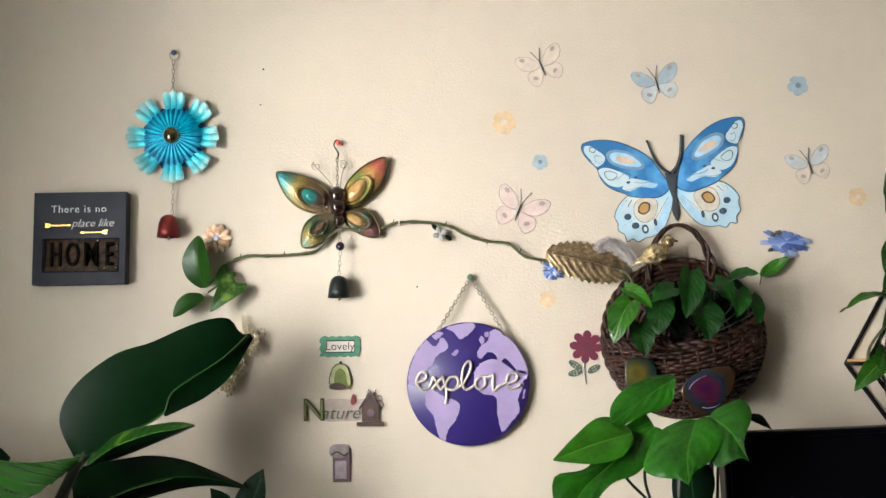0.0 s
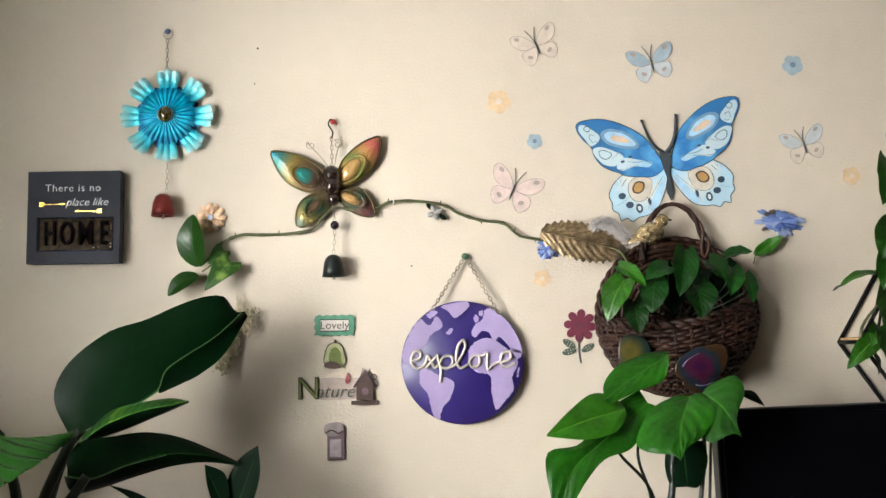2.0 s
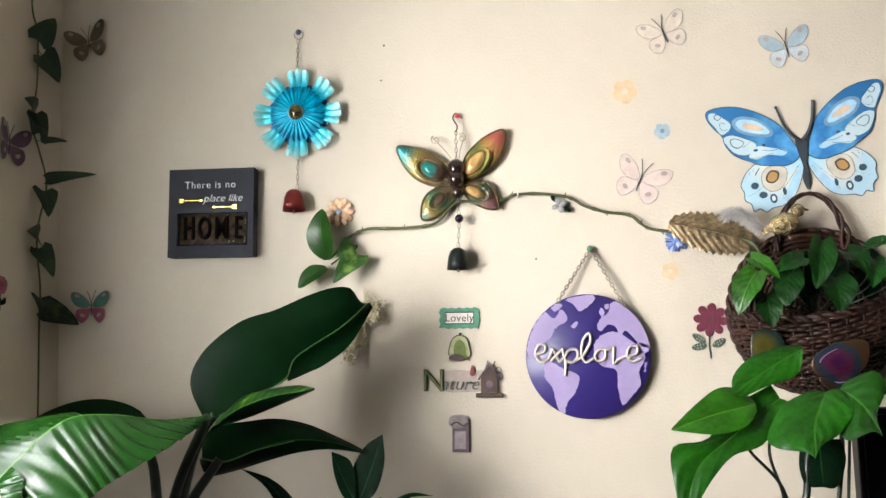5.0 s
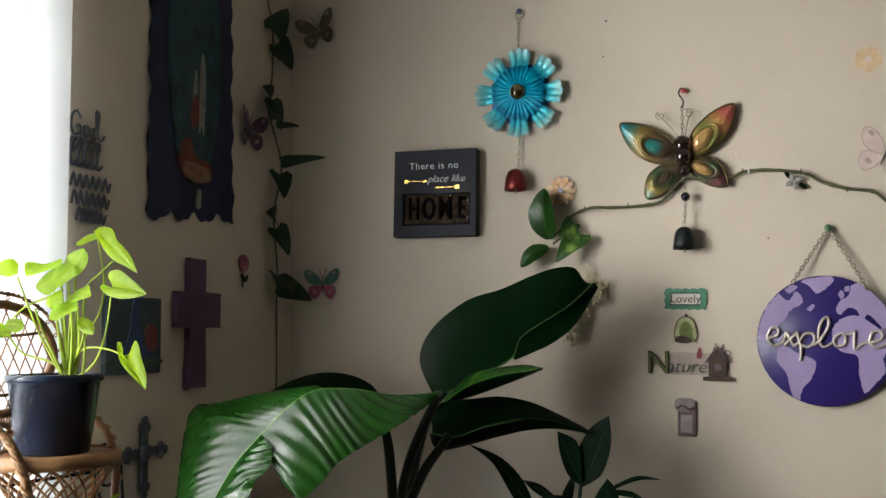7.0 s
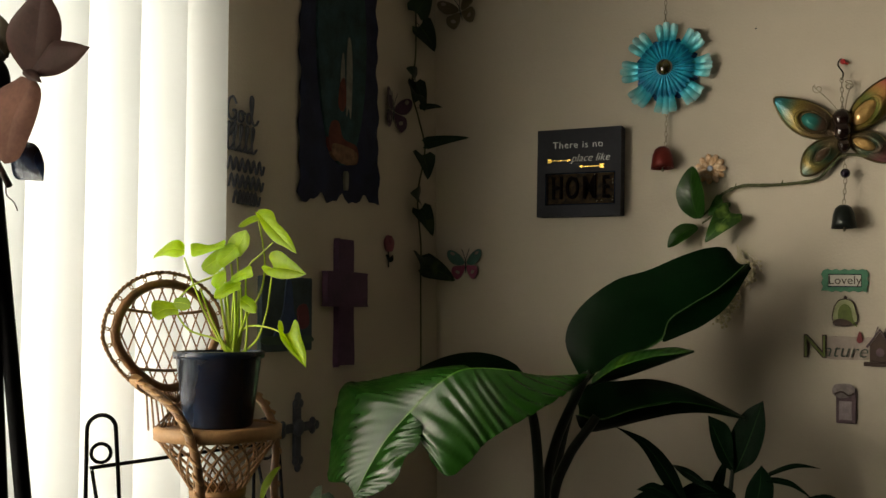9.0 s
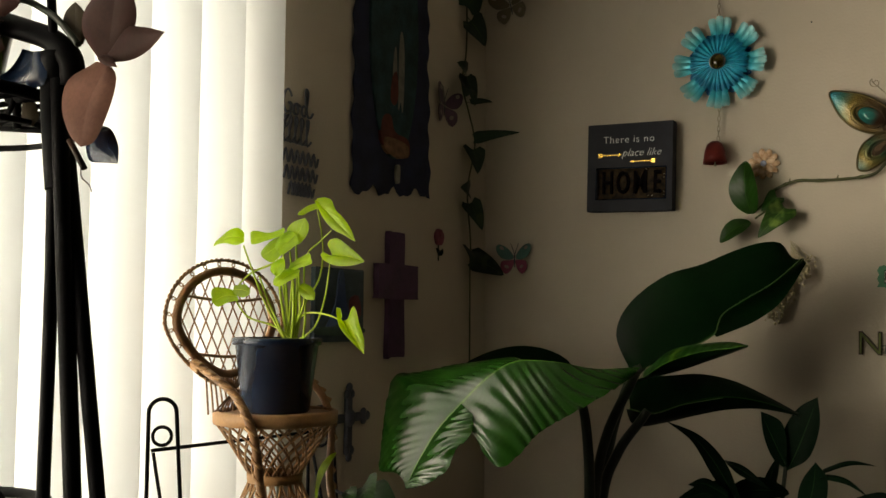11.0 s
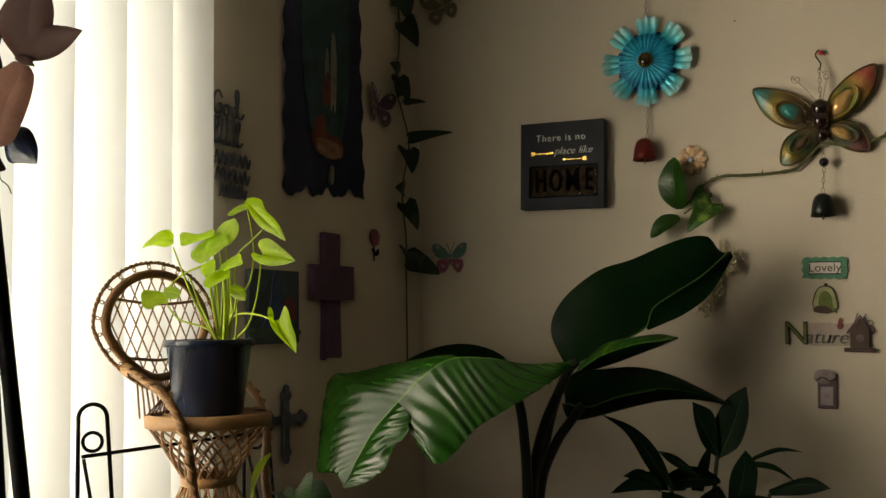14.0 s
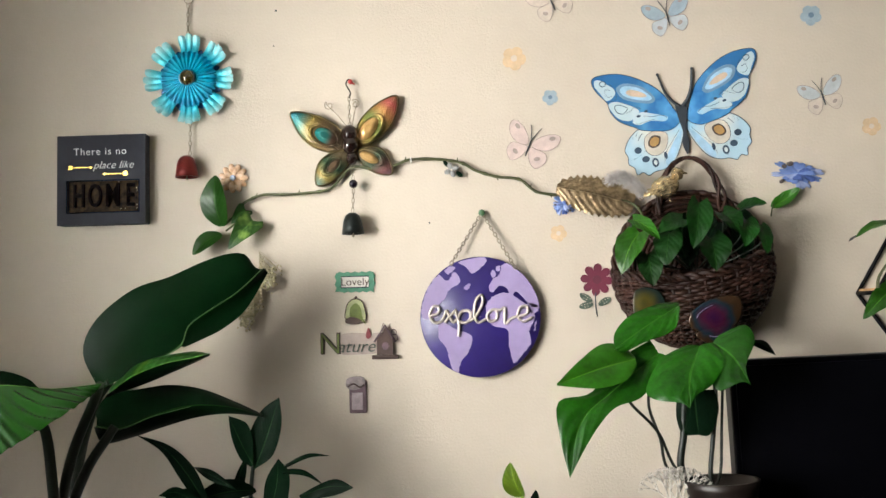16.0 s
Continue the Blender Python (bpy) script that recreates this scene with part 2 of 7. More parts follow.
def plate(outline, y0=0.0, y1=0.003, dome=0.0):
    """A plate in the x-z plane from y = -y1 (front) to -y0 (back); dome swells its middle to the front."""
    k = len(outline)
    c = sum((Vector((p[0], 0, p[1])) for p in outline), Vector()) / k
    front, vs, fs = [], [], []
    rings = (1.0, 0.92, 0.7, 0.4) if dome else (1.0,)
    for s in rings:
        for p in outline:
            q = c + (Vector((p[0], 0, p[1])) - c) * s
            vs.append(V(q.x, -y1 - dome * (1 - s * s), q.z))
    for i in range(len(rings) - 1):
        for j in range(k):
            fs.append((i * k + j, i * k + (j + 1) % k, (i + 1) * k + (j + 1) % k, (i + 1) * k + j))
    fs.append(tuple((len(rings) - 1) * k + j for j in range(k)))
    n0 = len(vs)
    vs += [V(p[0], -y0, p[1]) for p in outline]
    for j in range(k):
        fs.append((j, n0 + j, n0 + (j + 1) % k, (j + 1) % k))
    fs.append(tuple(n0 + j for j in range(k))[::-1])
    return vs, fs


def ell(cx, cz, rx, rz, rot=0.0, n=20):
    c, s = math.cos(radians(rot)), math.sin(radians(rot))
    return [(cx + rx * math.cos(a) * c - rz * math.sin(a) * s, cz + rx * math.cos(a) * s + rz * math.sin(a) * c) for a in (2 * math.pi * i / n for i in range(n))]


def blob(pts, n=6):
    return [(p.x, p.y) for p in sm([(x, z, 0) for x, z in pts], n, True)]


def ball(c, r, seg=16, rings=10, sx=1, sy=1, sz=1):
    prof = [(max(1e-5, r * math.sin(math.pi * i / rings)), -r * math.cos(math.pi * i / rings)) for i in range(rings + 1)]
    vs, fs = lathe(prof, seg)
    return [V(v.x * sx, v.y * sy, v.z * sz) + Vector(c) for v in vs], fs


def join(*gs):
    vs, fs = [], []
    for g in gs:
        o = len(vs)
        vs += list(g[0])
        fs += [tuple(i + o for i in f) for f in g[1]]
    return vs, fs


def moved(g, m):
    return [m @ Vector(v) for v in g[0]], g[1]


def shift(g, d):
    d = Vector(d)
    return [Vector(v) - d for v in g[0]], g[1], *g[2:]


def thing(name, m, label, category, group="", kind=""):
    ob = new(name)
    ob.matrix_basis = m if isinstance(m, Matrix) else Matrix.Translation(m)
    ob.empty_display_size = 0.05
    return tagged(ob, label, category, group, kind)


def part(name, g, material, parent=None, label="", smooth=True):
    me = bpy.data.meshes.new(name)
    me.from_pydata([tuple(v) for v in g[0]], [], g[1])
    me.materials.append(material)
    if smooth:
        me.polygons.foreach_set("use_smooth", [len(p.vertices) < 6 for p in me.polygons])
    if len(g) > 2:
        uv = me.uv_layers.new(name="UVMap")
        for lp in me.loops:
            uv.data[lp.index].uv = g[2][lp.vertex_index]
    me.update()
    ob = new(name, me)
    ob.parent = parent
    if label:
        ob["label"] = label
    return ob


def single(name, g, material, m, label, category, group="", kind="", smooth=True):
    ob = part(name, g, material, None, label, smooth)
    ob.matrix_basis = m if isinstance(m, Matrix) else Matrix.Translation(m)
    return tagged(ob, label, category, group, kind)


def text(body, size, x, z, y, depth=0.0008, shear=0.0, align="CENTER", space=1.0, bold=0.0):
    """Lettering in the x-z plane that faces -y, as plain mesh data."""
    cu = bpy.data.curves.new("lettering", "FONT")
    cu.body, cu.size, cu.align_x, cu.align_y, cu.extrude, cu.shear, cu.space_character, cu.offset = body, size, align, "CENTER", depth, shear, space, bold
    cu.resolution_u = 3
    ob = new("lettering", cu)
    bpy.context.view_layer.update()
    me = bpy.data.meshes.new_from_object(ob.evaluated_get(bpy.context.evaluated_depsgraph_get()))
    vs, fs = [V(v.co.x + x, y - v.co.z, v.co.y + z) for v in me.vertices], [tuple(p.vertices) for p in me.polygons]
    bpy.data.objects.remove(ob)
    bpy.data.curves.remove(cu)
    bpy.data.meshes.remove(me)
    return vs, fs


PROFILES = {
    "lance": lambda v: math.sin(math.pi * min(1, v ** 0.85 * 0.97 + 0.03)) ** 0.8,
    "oval": lambda v: math.sin(math.pi * (0.03 + 0.965 * v ** 0.9)) ** 0.62,
    "heart": lambda v: max(0.0, (1 - v) ** 0.72) * min(1.0, (v * 7 + 0.35) ** 0.5) * 1.12,
    "cordate": lambda v: math.sin(math.pi * min(1.0, (v * .94 + .06) ** .72)) ** .75,
    "strap": lambda v: math.sin(math.pi * min(1.0, 0.06 + 0.93 * v)) ** 0.45,
}


def leaf(base, tip, face, width, profile="heart", fold=0.15, bow=0.1, curl=0.0, wave=0.0, nv=14, nu=8, lobe=0.0, seed=0):
    """A leaf from base to tip that faces the direction face. fold: how far the halves rise from the midrib; bow: arch along its length;
    lobe draws the heart's lobes back past the base."""
    base, tip, face = Vector(base), Vector(tip), Vector(face).normalized()
    line = [base.lerp(tip, i / nv) for i in range(nv + 1)]
    ln, n = (tip - base).length, nv
    vs, fs, uv = [], [], []
    f = PROFILES[profile]
    for i, p in enumerate(line):
        v = i / n
        d = (line[min(i + 1, n)] - line[max(i - 1, 0)]).normalized()
        nor = (face - d * face.dot(d)).normalized()
        side = d.cross(nor).normalized()
        c = p + nor * bow * ln * math.sin(math.pi * v) - nor * bow * 0.35 * ln * v * v
        w = width * 0.5 * f(v)
        for j in range(nu + 1):
            u = 2 * j / nu - 1
            k = w * u
            rise = fold * abs(k) - curl * k * k / max(width, 1e-6)
            rip = wave * width * math.sin(v * 17 + u * 2.3 + seed) * abs(u)
            back = -lobe * width * max(0, 1 - v * 4) * abs(u) ** 1.5
            vs.append(c + side * k + nor * (rise + rip) + d * back)
            uv.append((j / nu, v))
    for i in range(n):
        for j in range(nu):
            a = i * (nu + 1) + j
            fs.append((a, a + 1, a + nu + 2, a + nu + 1))
    return vs, fs, uv


def even(pts, n):
    """n + 1 places at even steps along a smooth line through the points."""
    line = sm(pts, 14)
    d = [0.0]
    for a, b in zip(line, line[1:]):
        d.append(d[-1] + (b - a).length)
    out, k = [], 0
    for i in range(n + 1):
        w = d[-1] * i / n
        while k < len(d) - 2 and d[k + 1] < w:
            k += 1
        out.append(line[k].lerp(line[k + 1], min(1.0, (w - d[k]) / max(1e-9, d[k + 1] - d[k]))))
    return out


def half_blade(mid, edge, side, v0=0.0, v1=1.0, n=26, m=8, puff=0.08, pleat=0.0, pleats=12, slant=1.2, seed=0.0):
    """One half of a leaf, from its midrib to its edge; puff swells it, pleat flutes it between the veins."""
    a, b = even(mid, n), even(edge, n)
    vs, fs, uv = [], [], []
    for i in range(n + 1):
        d = (a[min(i + 1, n)] - a[max(i - 1, 0)]).normalized()
        q = b[i] - a[i]
        nor = d.cross(q)
        nor = nor.normalized() if nor.length > 1e-9 else V(0, -1, 0)
        if nor.y > 0:
            nor = -nor
        v = v0 + (v1 - v0) * i / n
        for j in range(m + 1):
            t = j / m
            ph = v * pleats - t * slant + .6 * math.sin(v * 17 + seed)
            size = .45 + .55 * math.sin(v * 31 + 1.3 * t + seed) ** 2
            rise = puff * q.length * math.sin(math.pi * t) + pleat * size * (math.sin(6.2832 * ph) + .35 * math.sin(12.5664 * ph)) * min(1, t * 3) + .02 * t * q.length * math.sin(9 * v + 5 * t + seed)
            vs.append(a[i] + q * t + nor * rise)
            uv.append((.5 + .5 * side * t, v))
    for i in range(n):
        for j in range(m):
            k = i * (m + 1) + j
            fs.append((k, k + 1, k + m + 2, k + m + 1))
    return vs, fs, uv


def sheets(*gs):
    """Several leaf sheets as one mesh."""
    vs, fs, uv = [], [], []
    for g in gs:
        o = len(vs)
        vs += g[0]
        fs += [tuple(i + o for i in f) for f in g[1]]
        uv += g[2]
    return vs, fs, uv


def blade(mid, left, right, puff=0.08, n=26, m=8, seed=0.0, pleat=0.0, pleats=12):
    """A leaf from its midrib and its two edges, all from base to tip."""
    return sheets(half_blade(mid, left, -1, 0, 1, n, m, puff, pleat, pleats, seed=seed), half_blade(mid, right, 1, 0, 1, n, m, puff, pleat, pleats, seed=seed + 2))


def chain(p, q, link=0.011, r=0.0009, sag=0.0, half=0.0032):
    """Chain links from p to q."""
    p, q = Vector(p), Vector(q)
    n = max(2, round((q - p).length / link))
    gs = []
    for i in range(n):
        a, b = p.lerp(q, i / n), p.lerp(q, (i + 1.25) / n)
        drop = lambda t: V(0, 0, -sag * 4 * t * (1 - t))
        a, b = a + drop(i / n), b + drop((i + 1) / n)
        d = (b - a).normalized()
        s = V(1, 0, 0) if abs(d.x) < 0.7 else V(0, 0, 1)
        s = (s - d * s.dot(d)).normalized()
        if i % 2:
            s = d.cross(s)
        c = (a + b) / 2
        h = (b - a).length / 2
        gs.append(tube([c + d * h * math.sin(t) + s * half * math.cos(t) for t in (2 * math.pi * k / 10 for k in range(10))], r, 5, True))
    return join(*gs)


# ---- the room ----
XL, YB, ZC = -1.235, 2.40, 2.55
XR, YF, TH = 3.0, -2.4, 0.14
y0, y1, z0, z1 = WIN
# floor and ceiling are out of view; their tones are lowered against bounce light
single("floor", box(XL - TH, XR + TH, YF - TH, YB + TH, -0.1, 0), M_FLOOR, V(0, 0, 0), "unseen floor of the room, darkened to cut bounce light", "floor", kind="structure", smooth=False)
single("ceiling", box(XL - TH, XR + TH, YF - TH, YB + TH, ZC, ZC + 0.1), M_CEIL, V(0, 0, 0), "plain unseen ceiling, toned down to cut bounce light", "ceiling", kind="structure", smooth=False)
single("wall_north", box(XL - TH, XR + TH, YB, YB + TH, 0, ZC), M_WALL, V(0, 0, 0), "warm beige textured wall hung with ornaments", "wall", kind="structure", smooth=False)
# south and east walls stay out of view; kept dark to deepen shadows
single("wall_south", box(XL - TH, XR + TH, YF - TH, YF, 0, ZC), M_REAR, V(0, 0, 0), "plain unseen wall, darkened to cut bounce light", "wall", kind="structure", smooth=False)
single("wall_east", box(XR, XR + TH, YF, YB, 0, ZC), M_REAR, V(0, 0, 0), "plain unseen wall, darkened to cut bounce light", "wall", kind="structure", smooth=False)
single("wall_west", join(box(XL - TH, XL, y1, YB, 0, ZC), box(XL - TH, XL, YF, y0, 0, ZC), box(XL - TH, XL, y0, y1, 0, z0), box(XL - TH, XL, y0, y1, z1, ZC)), M_WALL, V(0, 0, 0), "beige wall beside a bright window", "wall", kind="structure", smooth=False)
win = thing("window_1", V(XL - 0.09, 0, 0), "white framed window behind vertical blinds", "window", kind="structure")
part("window_frame", join(box(-.03, .03, y0, y0 + .05, z0, z1), box(-.03, .03, y1 - .05, y1, z0, z1), box(-.03, .03, y0 + .05, y1 - .05, z0, z0 + .05), box(-.03, .03, y0 + .05, y1 - .05, z1 - .05, z1), box(-.03, .03, .465, .505, z0 + .05, z1 - .05)), M_TRIM, win, smooth=False)
M_GLASS = bpy.data.materials.new("window_glass")
M_GLASS.use_nodes = True
gb = M_GLASS.node_tree.nodes["Principled BSDF"]
gb.inputs["Transmission Weight"].default_value, gb.inputs["Roughness"].default_value, gb.inputs["IOR"].default_value = 1.0, 0.0, 1.45
for a, b in ((y0 + .05, .465), (.505, y1 - .05)):
    pane = part("pane", box(-.004, .004, a, b, z0 + .05, z1 - .05), M_GLASS, win, smooth=False)
    pane.visible_shadow = False
part("window_sill", box(.03, .10, y0 - .03, y1 + .03, z0 - .03, z0, .006), M_TRIM, win, smooth=False)

# vertical blinds in front of the opening
XB = -1.200
blinds = thing("vertical_blinds", V(XB, 0, 2.12), "white vinyl vertical blinds, closed, lit from behind", "blinds")
part("headrail", box(-.025, .025, -1.10, 1.525, -0.03, 0.02, .004), M_TRIM, blinds, smooth=False)
PITCH, SLATW = 0.1055, 0.125
nsl = 24
sv, sf = [], []
for i in range(9):
    u = i / 8 - 0.5
    for z in (-0.035, -1.42):
        sv.append(V(0.010 * (1 - 4 * u * u), u * SLATW, z))
        sv.append(V(0.010 * (1 - 4 * u * u) - 0.0008, u * SLATW, z))
for i in range(8):
    a = 4 * i
    sf += [(a, a + 2, a + 6, a + 4), (a + 1, a + 5, a + 7, a + 3)]
slat0 = None
for i in range(nsl):
    if slat0 is None:
        slat0 = part("slat", (sv, sf), M_BLIND, blinds)
        s = slat0
    else:
        s = new("slat", slat0.data)
        s.parent = blinds
    s.location = (0, 1.418 - i * PITCH, 0)
    s.rotation_euler = (0, 0, radians(-42 + random.uniform(-2, 2)))
    part("carrier", box(-.006, .006, -.012, .012, -.05, -.03), M_TRIM, s, smooth=False)

# ---- large things: plants, basket, television ----


def stalk(pts, r0, r1, n=8, seg=10):
    line = sm(pts, n)
    return tube(line, [r0 + (r1 - r0) * i / (len(line) - 1) for i in range(len(line))], seg)


# bird of paradise by the corner
bp_base = V(-0.76, 2.04, 0)
bird_plant = thing("bird_of_paradise_plant", bp_base, "tall houseplant with broad glossy dark green leaves", "plant")
part("pot", lathe([(.001, .0), (.13, .0), (.15, .02), (.18, .34), (.19, .36), (.175, .36), (.165, .33), (.001, .32)], 40), M_BLACKPL, bird_plant)
for pts in ([(-.77, 2.02, .33), (-.785, 1.99, .75), (-.781, 1.980, .981), (-.772, 1.950, 1.076), (-.783, 1.950, 1.164), (-.790, 1.90, 1.215), (-.772, 1.865, 1.24)],
            [(-.75, 2.04, .33), (-.785, 2.01, .75), (-.779, 2.000, .978), (-.745, 1.980, 1.108), (-.676, 1.930, 1.219), (-.655, 1.905, 1.247)],
            [(-.74, 2.05, .33), (-.79, 2.05, .75), (-.777, 2.040, .973), (-.736, 2.020, 1.071), (-.683, 2.000, 1.138), (-.668, 2.005, 1.160)],
            [(-.75, 2.06, .33), (-.80, 2.08, .90), (-.775, 2.08, 1.08), (-.730, 2.06, 1.20), (-.690, 2.04, 1.245)]):
    part("stalk", shift(stalk(pts, .0125, .0085), bp_base), M_STEM, bird_plant)
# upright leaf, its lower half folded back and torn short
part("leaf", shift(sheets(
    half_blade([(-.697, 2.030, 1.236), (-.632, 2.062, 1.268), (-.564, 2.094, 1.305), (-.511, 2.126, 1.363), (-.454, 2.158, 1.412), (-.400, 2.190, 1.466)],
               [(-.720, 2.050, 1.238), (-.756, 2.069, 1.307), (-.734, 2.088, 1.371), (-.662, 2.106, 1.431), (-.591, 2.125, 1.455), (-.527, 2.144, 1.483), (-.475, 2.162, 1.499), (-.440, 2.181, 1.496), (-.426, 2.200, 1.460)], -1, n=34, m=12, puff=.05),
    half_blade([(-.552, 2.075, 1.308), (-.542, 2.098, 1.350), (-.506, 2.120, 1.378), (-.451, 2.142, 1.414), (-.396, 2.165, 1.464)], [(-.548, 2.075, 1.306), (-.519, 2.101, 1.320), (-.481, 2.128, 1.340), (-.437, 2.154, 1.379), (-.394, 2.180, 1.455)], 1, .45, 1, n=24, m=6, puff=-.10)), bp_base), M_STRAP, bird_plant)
# one folded leaf: lit upper and shaded lower half put into two colours
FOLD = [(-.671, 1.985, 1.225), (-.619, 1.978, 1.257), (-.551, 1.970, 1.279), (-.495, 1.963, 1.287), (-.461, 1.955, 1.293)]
part("leaf", shift(half_blade(FOLD, [(-.681, 2.050, 1.242), (-.635, 2.034, 1.275), (-.580, 2.018, 1.291), (-.512, 2.001, 1.299), (-.468, 1.985, 1.292)], -1, puff=.06), bp_base), M_STRAPLIT, bird_plant, "upper half of a folded leaf, its light painted in")
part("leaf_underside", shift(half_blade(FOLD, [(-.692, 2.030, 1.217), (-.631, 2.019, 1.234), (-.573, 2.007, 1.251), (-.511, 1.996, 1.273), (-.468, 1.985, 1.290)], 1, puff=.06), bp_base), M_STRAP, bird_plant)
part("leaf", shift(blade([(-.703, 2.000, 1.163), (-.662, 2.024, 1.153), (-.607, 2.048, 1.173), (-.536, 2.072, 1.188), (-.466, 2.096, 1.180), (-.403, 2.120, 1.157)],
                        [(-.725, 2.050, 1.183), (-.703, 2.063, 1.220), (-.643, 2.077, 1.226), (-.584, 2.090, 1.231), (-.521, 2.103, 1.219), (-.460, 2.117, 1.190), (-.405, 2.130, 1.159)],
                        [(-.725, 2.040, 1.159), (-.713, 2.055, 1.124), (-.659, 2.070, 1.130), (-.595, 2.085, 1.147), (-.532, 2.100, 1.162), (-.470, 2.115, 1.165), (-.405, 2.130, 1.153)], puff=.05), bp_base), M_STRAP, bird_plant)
# midrib rods, coloured pale to carry the light streaks along these two leaves
M_RIBLIGHT = mat("midrib_highlight", (.045, .10, .028), .4, var=.3, scale=30)
part("midrib", shift(tube(sm([(-.590, 2.068, 1.288), (-.552, 2.070, 1.312), (-.542, 2.093, 1.350), (-.506, 2.115, 1.379), (-.451, 2.137, 1.415), (-.402, 2.160, 1.462)], 6), [.0012, .0026, .0008], 6), bp_base), M_RIBLIGHT, bird_plant)
part("midrib", shift(tube(sm([(-.703, 1.996, 1.162), (-.662, 2.019, 1.153), (-.607, 2.043, 1.172), (-.536, 2.067, 1.187)], 6), [.0016, .0030, .0006], 6), bp_base), M_RIBLIGHT, bird_plant)
# drooping leaf, torn once on its near side
RIB = [(-.649, 1.900, 1.250), (-.723, 1.860, 1.247), (-.786, 1.820, 1.259), (-.853, 1.790, 1.260), (-.900, 1.765, 1.230), (-.947, 1.745, 1.178), (-.982, 1.720, 1.131), (-1.009, 1.700, 1.078), (-1.029, 1.680, 1.023)]
part("leaf", shift(sheets(
    half_blade(RIB[:6], [(-.657, 1.890, 1.234), (-.690, 1.830, 1.202), (-.740, 1.790, 1.167), (-.791, 1.755, 1.131), (-.821, 1.735, 1.093), (-.854, 1.720, 1.070), (-.889, 1.725, 1.091)], 1, 0, .62, n=170, m=16, puff=.06, pleat=.0032, pleats=24, slant=-3.0),
    half_blade(RIB[5:], [(-.914, 1.730, 1.159), (-.911, 1.715, 1.124), (-.934, 1.700, 1.096), (-.940, 1.685, 1.065), (-.982, 1.680, 1.035), (-1.029, 1.680, 1.021)], 1, .62, 1, n=90, m=12, puff=.10, pleat=.0022, pleats=24, slant=-3.0, seed=2),
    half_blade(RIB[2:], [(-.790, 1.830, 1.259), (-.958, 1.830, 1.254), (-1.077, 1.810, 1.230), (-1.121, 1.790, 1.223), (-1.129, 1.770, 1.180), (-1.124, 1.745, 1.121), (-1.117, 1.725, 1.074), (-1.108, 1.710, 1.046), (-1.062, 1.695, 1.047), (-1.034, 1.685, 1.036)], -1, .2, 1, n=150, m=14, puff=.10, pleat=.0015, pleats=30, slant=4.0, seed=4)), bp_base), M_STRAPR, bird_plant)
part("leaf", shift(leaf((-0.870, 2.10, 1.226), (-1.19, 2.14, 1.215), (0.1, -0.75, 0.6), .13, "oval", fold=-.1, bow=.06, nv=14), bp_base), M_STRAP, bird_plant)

# dark leafy plant below it
dp_base = V(-0.45, 2.17, 0)
dark_plant = thing("dark_leafy_plant", dp_base, "small houseplant with dark pointed leaves", "plant")
part("pot", lathe([(.001, 0), (.10, 0), (.13, .5), (.14, .52), (.125, .52), (.12, .49), (.001, .48)], 32), M_BLACKPL, dark_plant)
for pts in ([(-.46, 2.17, .48), (-.45, 2.16, .9), (-.436, 2.155, 1.05)], [(-.44, 2.17, .48), (-.42, 2.16, .8), (-.397, 2.145, .97)], [(-.43, 2.18, .48), (-.40, 2.17, .9), (-.365, 2.14, 1.045)], [(-.46, 2.17, .48), (-.49, 2.14, .85), (-.520, 2.09, .995)], [(-.43, 2.18, .48), (-.37, 2.15, .85), (-.33, 2.115, .985)]):
    part("stalk", shift(stalk(pts, .006, .004), dp_base), M_STEM, dark_plant)


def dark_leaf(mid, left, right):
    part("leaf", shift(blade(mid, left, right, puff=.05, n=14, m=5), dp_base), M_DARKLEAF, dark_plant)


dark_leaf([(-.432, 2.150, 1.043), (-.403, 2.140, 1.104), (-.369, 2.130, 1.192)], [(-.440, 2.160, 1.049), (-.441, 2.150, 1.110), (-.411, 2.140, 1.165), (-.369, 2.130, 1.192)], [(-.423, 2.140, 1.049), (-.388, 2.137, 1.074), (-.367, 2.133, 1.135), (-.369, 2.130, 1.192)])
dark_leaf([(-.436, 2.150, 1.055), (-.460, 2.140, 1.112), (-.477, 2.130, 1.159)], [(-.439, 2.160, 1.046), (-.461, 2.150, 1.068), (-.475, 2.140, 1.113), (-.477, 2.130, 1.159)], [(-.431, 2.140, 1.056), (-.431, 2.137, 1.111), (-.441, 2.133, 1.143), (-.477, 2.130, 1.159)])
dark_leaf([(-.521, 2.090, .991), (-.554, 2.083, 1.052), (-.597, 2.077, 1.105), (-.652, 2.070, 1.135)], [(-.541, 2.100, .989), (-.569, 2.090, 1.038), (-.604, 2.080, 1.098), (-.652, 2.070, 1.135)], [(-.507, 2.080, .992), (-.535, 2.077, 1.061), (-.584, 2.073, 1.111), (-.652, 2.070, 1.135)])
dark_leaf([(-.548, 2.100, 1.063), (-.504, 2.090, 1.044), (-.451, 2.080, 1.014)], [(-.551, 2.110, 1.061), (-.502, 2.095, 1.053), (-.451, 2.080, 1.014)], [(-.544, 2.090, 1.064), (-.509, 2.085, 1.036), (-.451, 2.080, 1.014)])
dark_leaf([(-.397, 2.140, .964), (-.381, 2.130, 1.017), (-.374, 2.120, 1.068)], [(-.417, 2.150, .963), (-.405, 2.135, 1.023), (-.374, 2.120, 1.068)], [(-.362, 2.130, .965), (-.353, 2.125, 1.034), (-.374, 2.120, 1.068)])
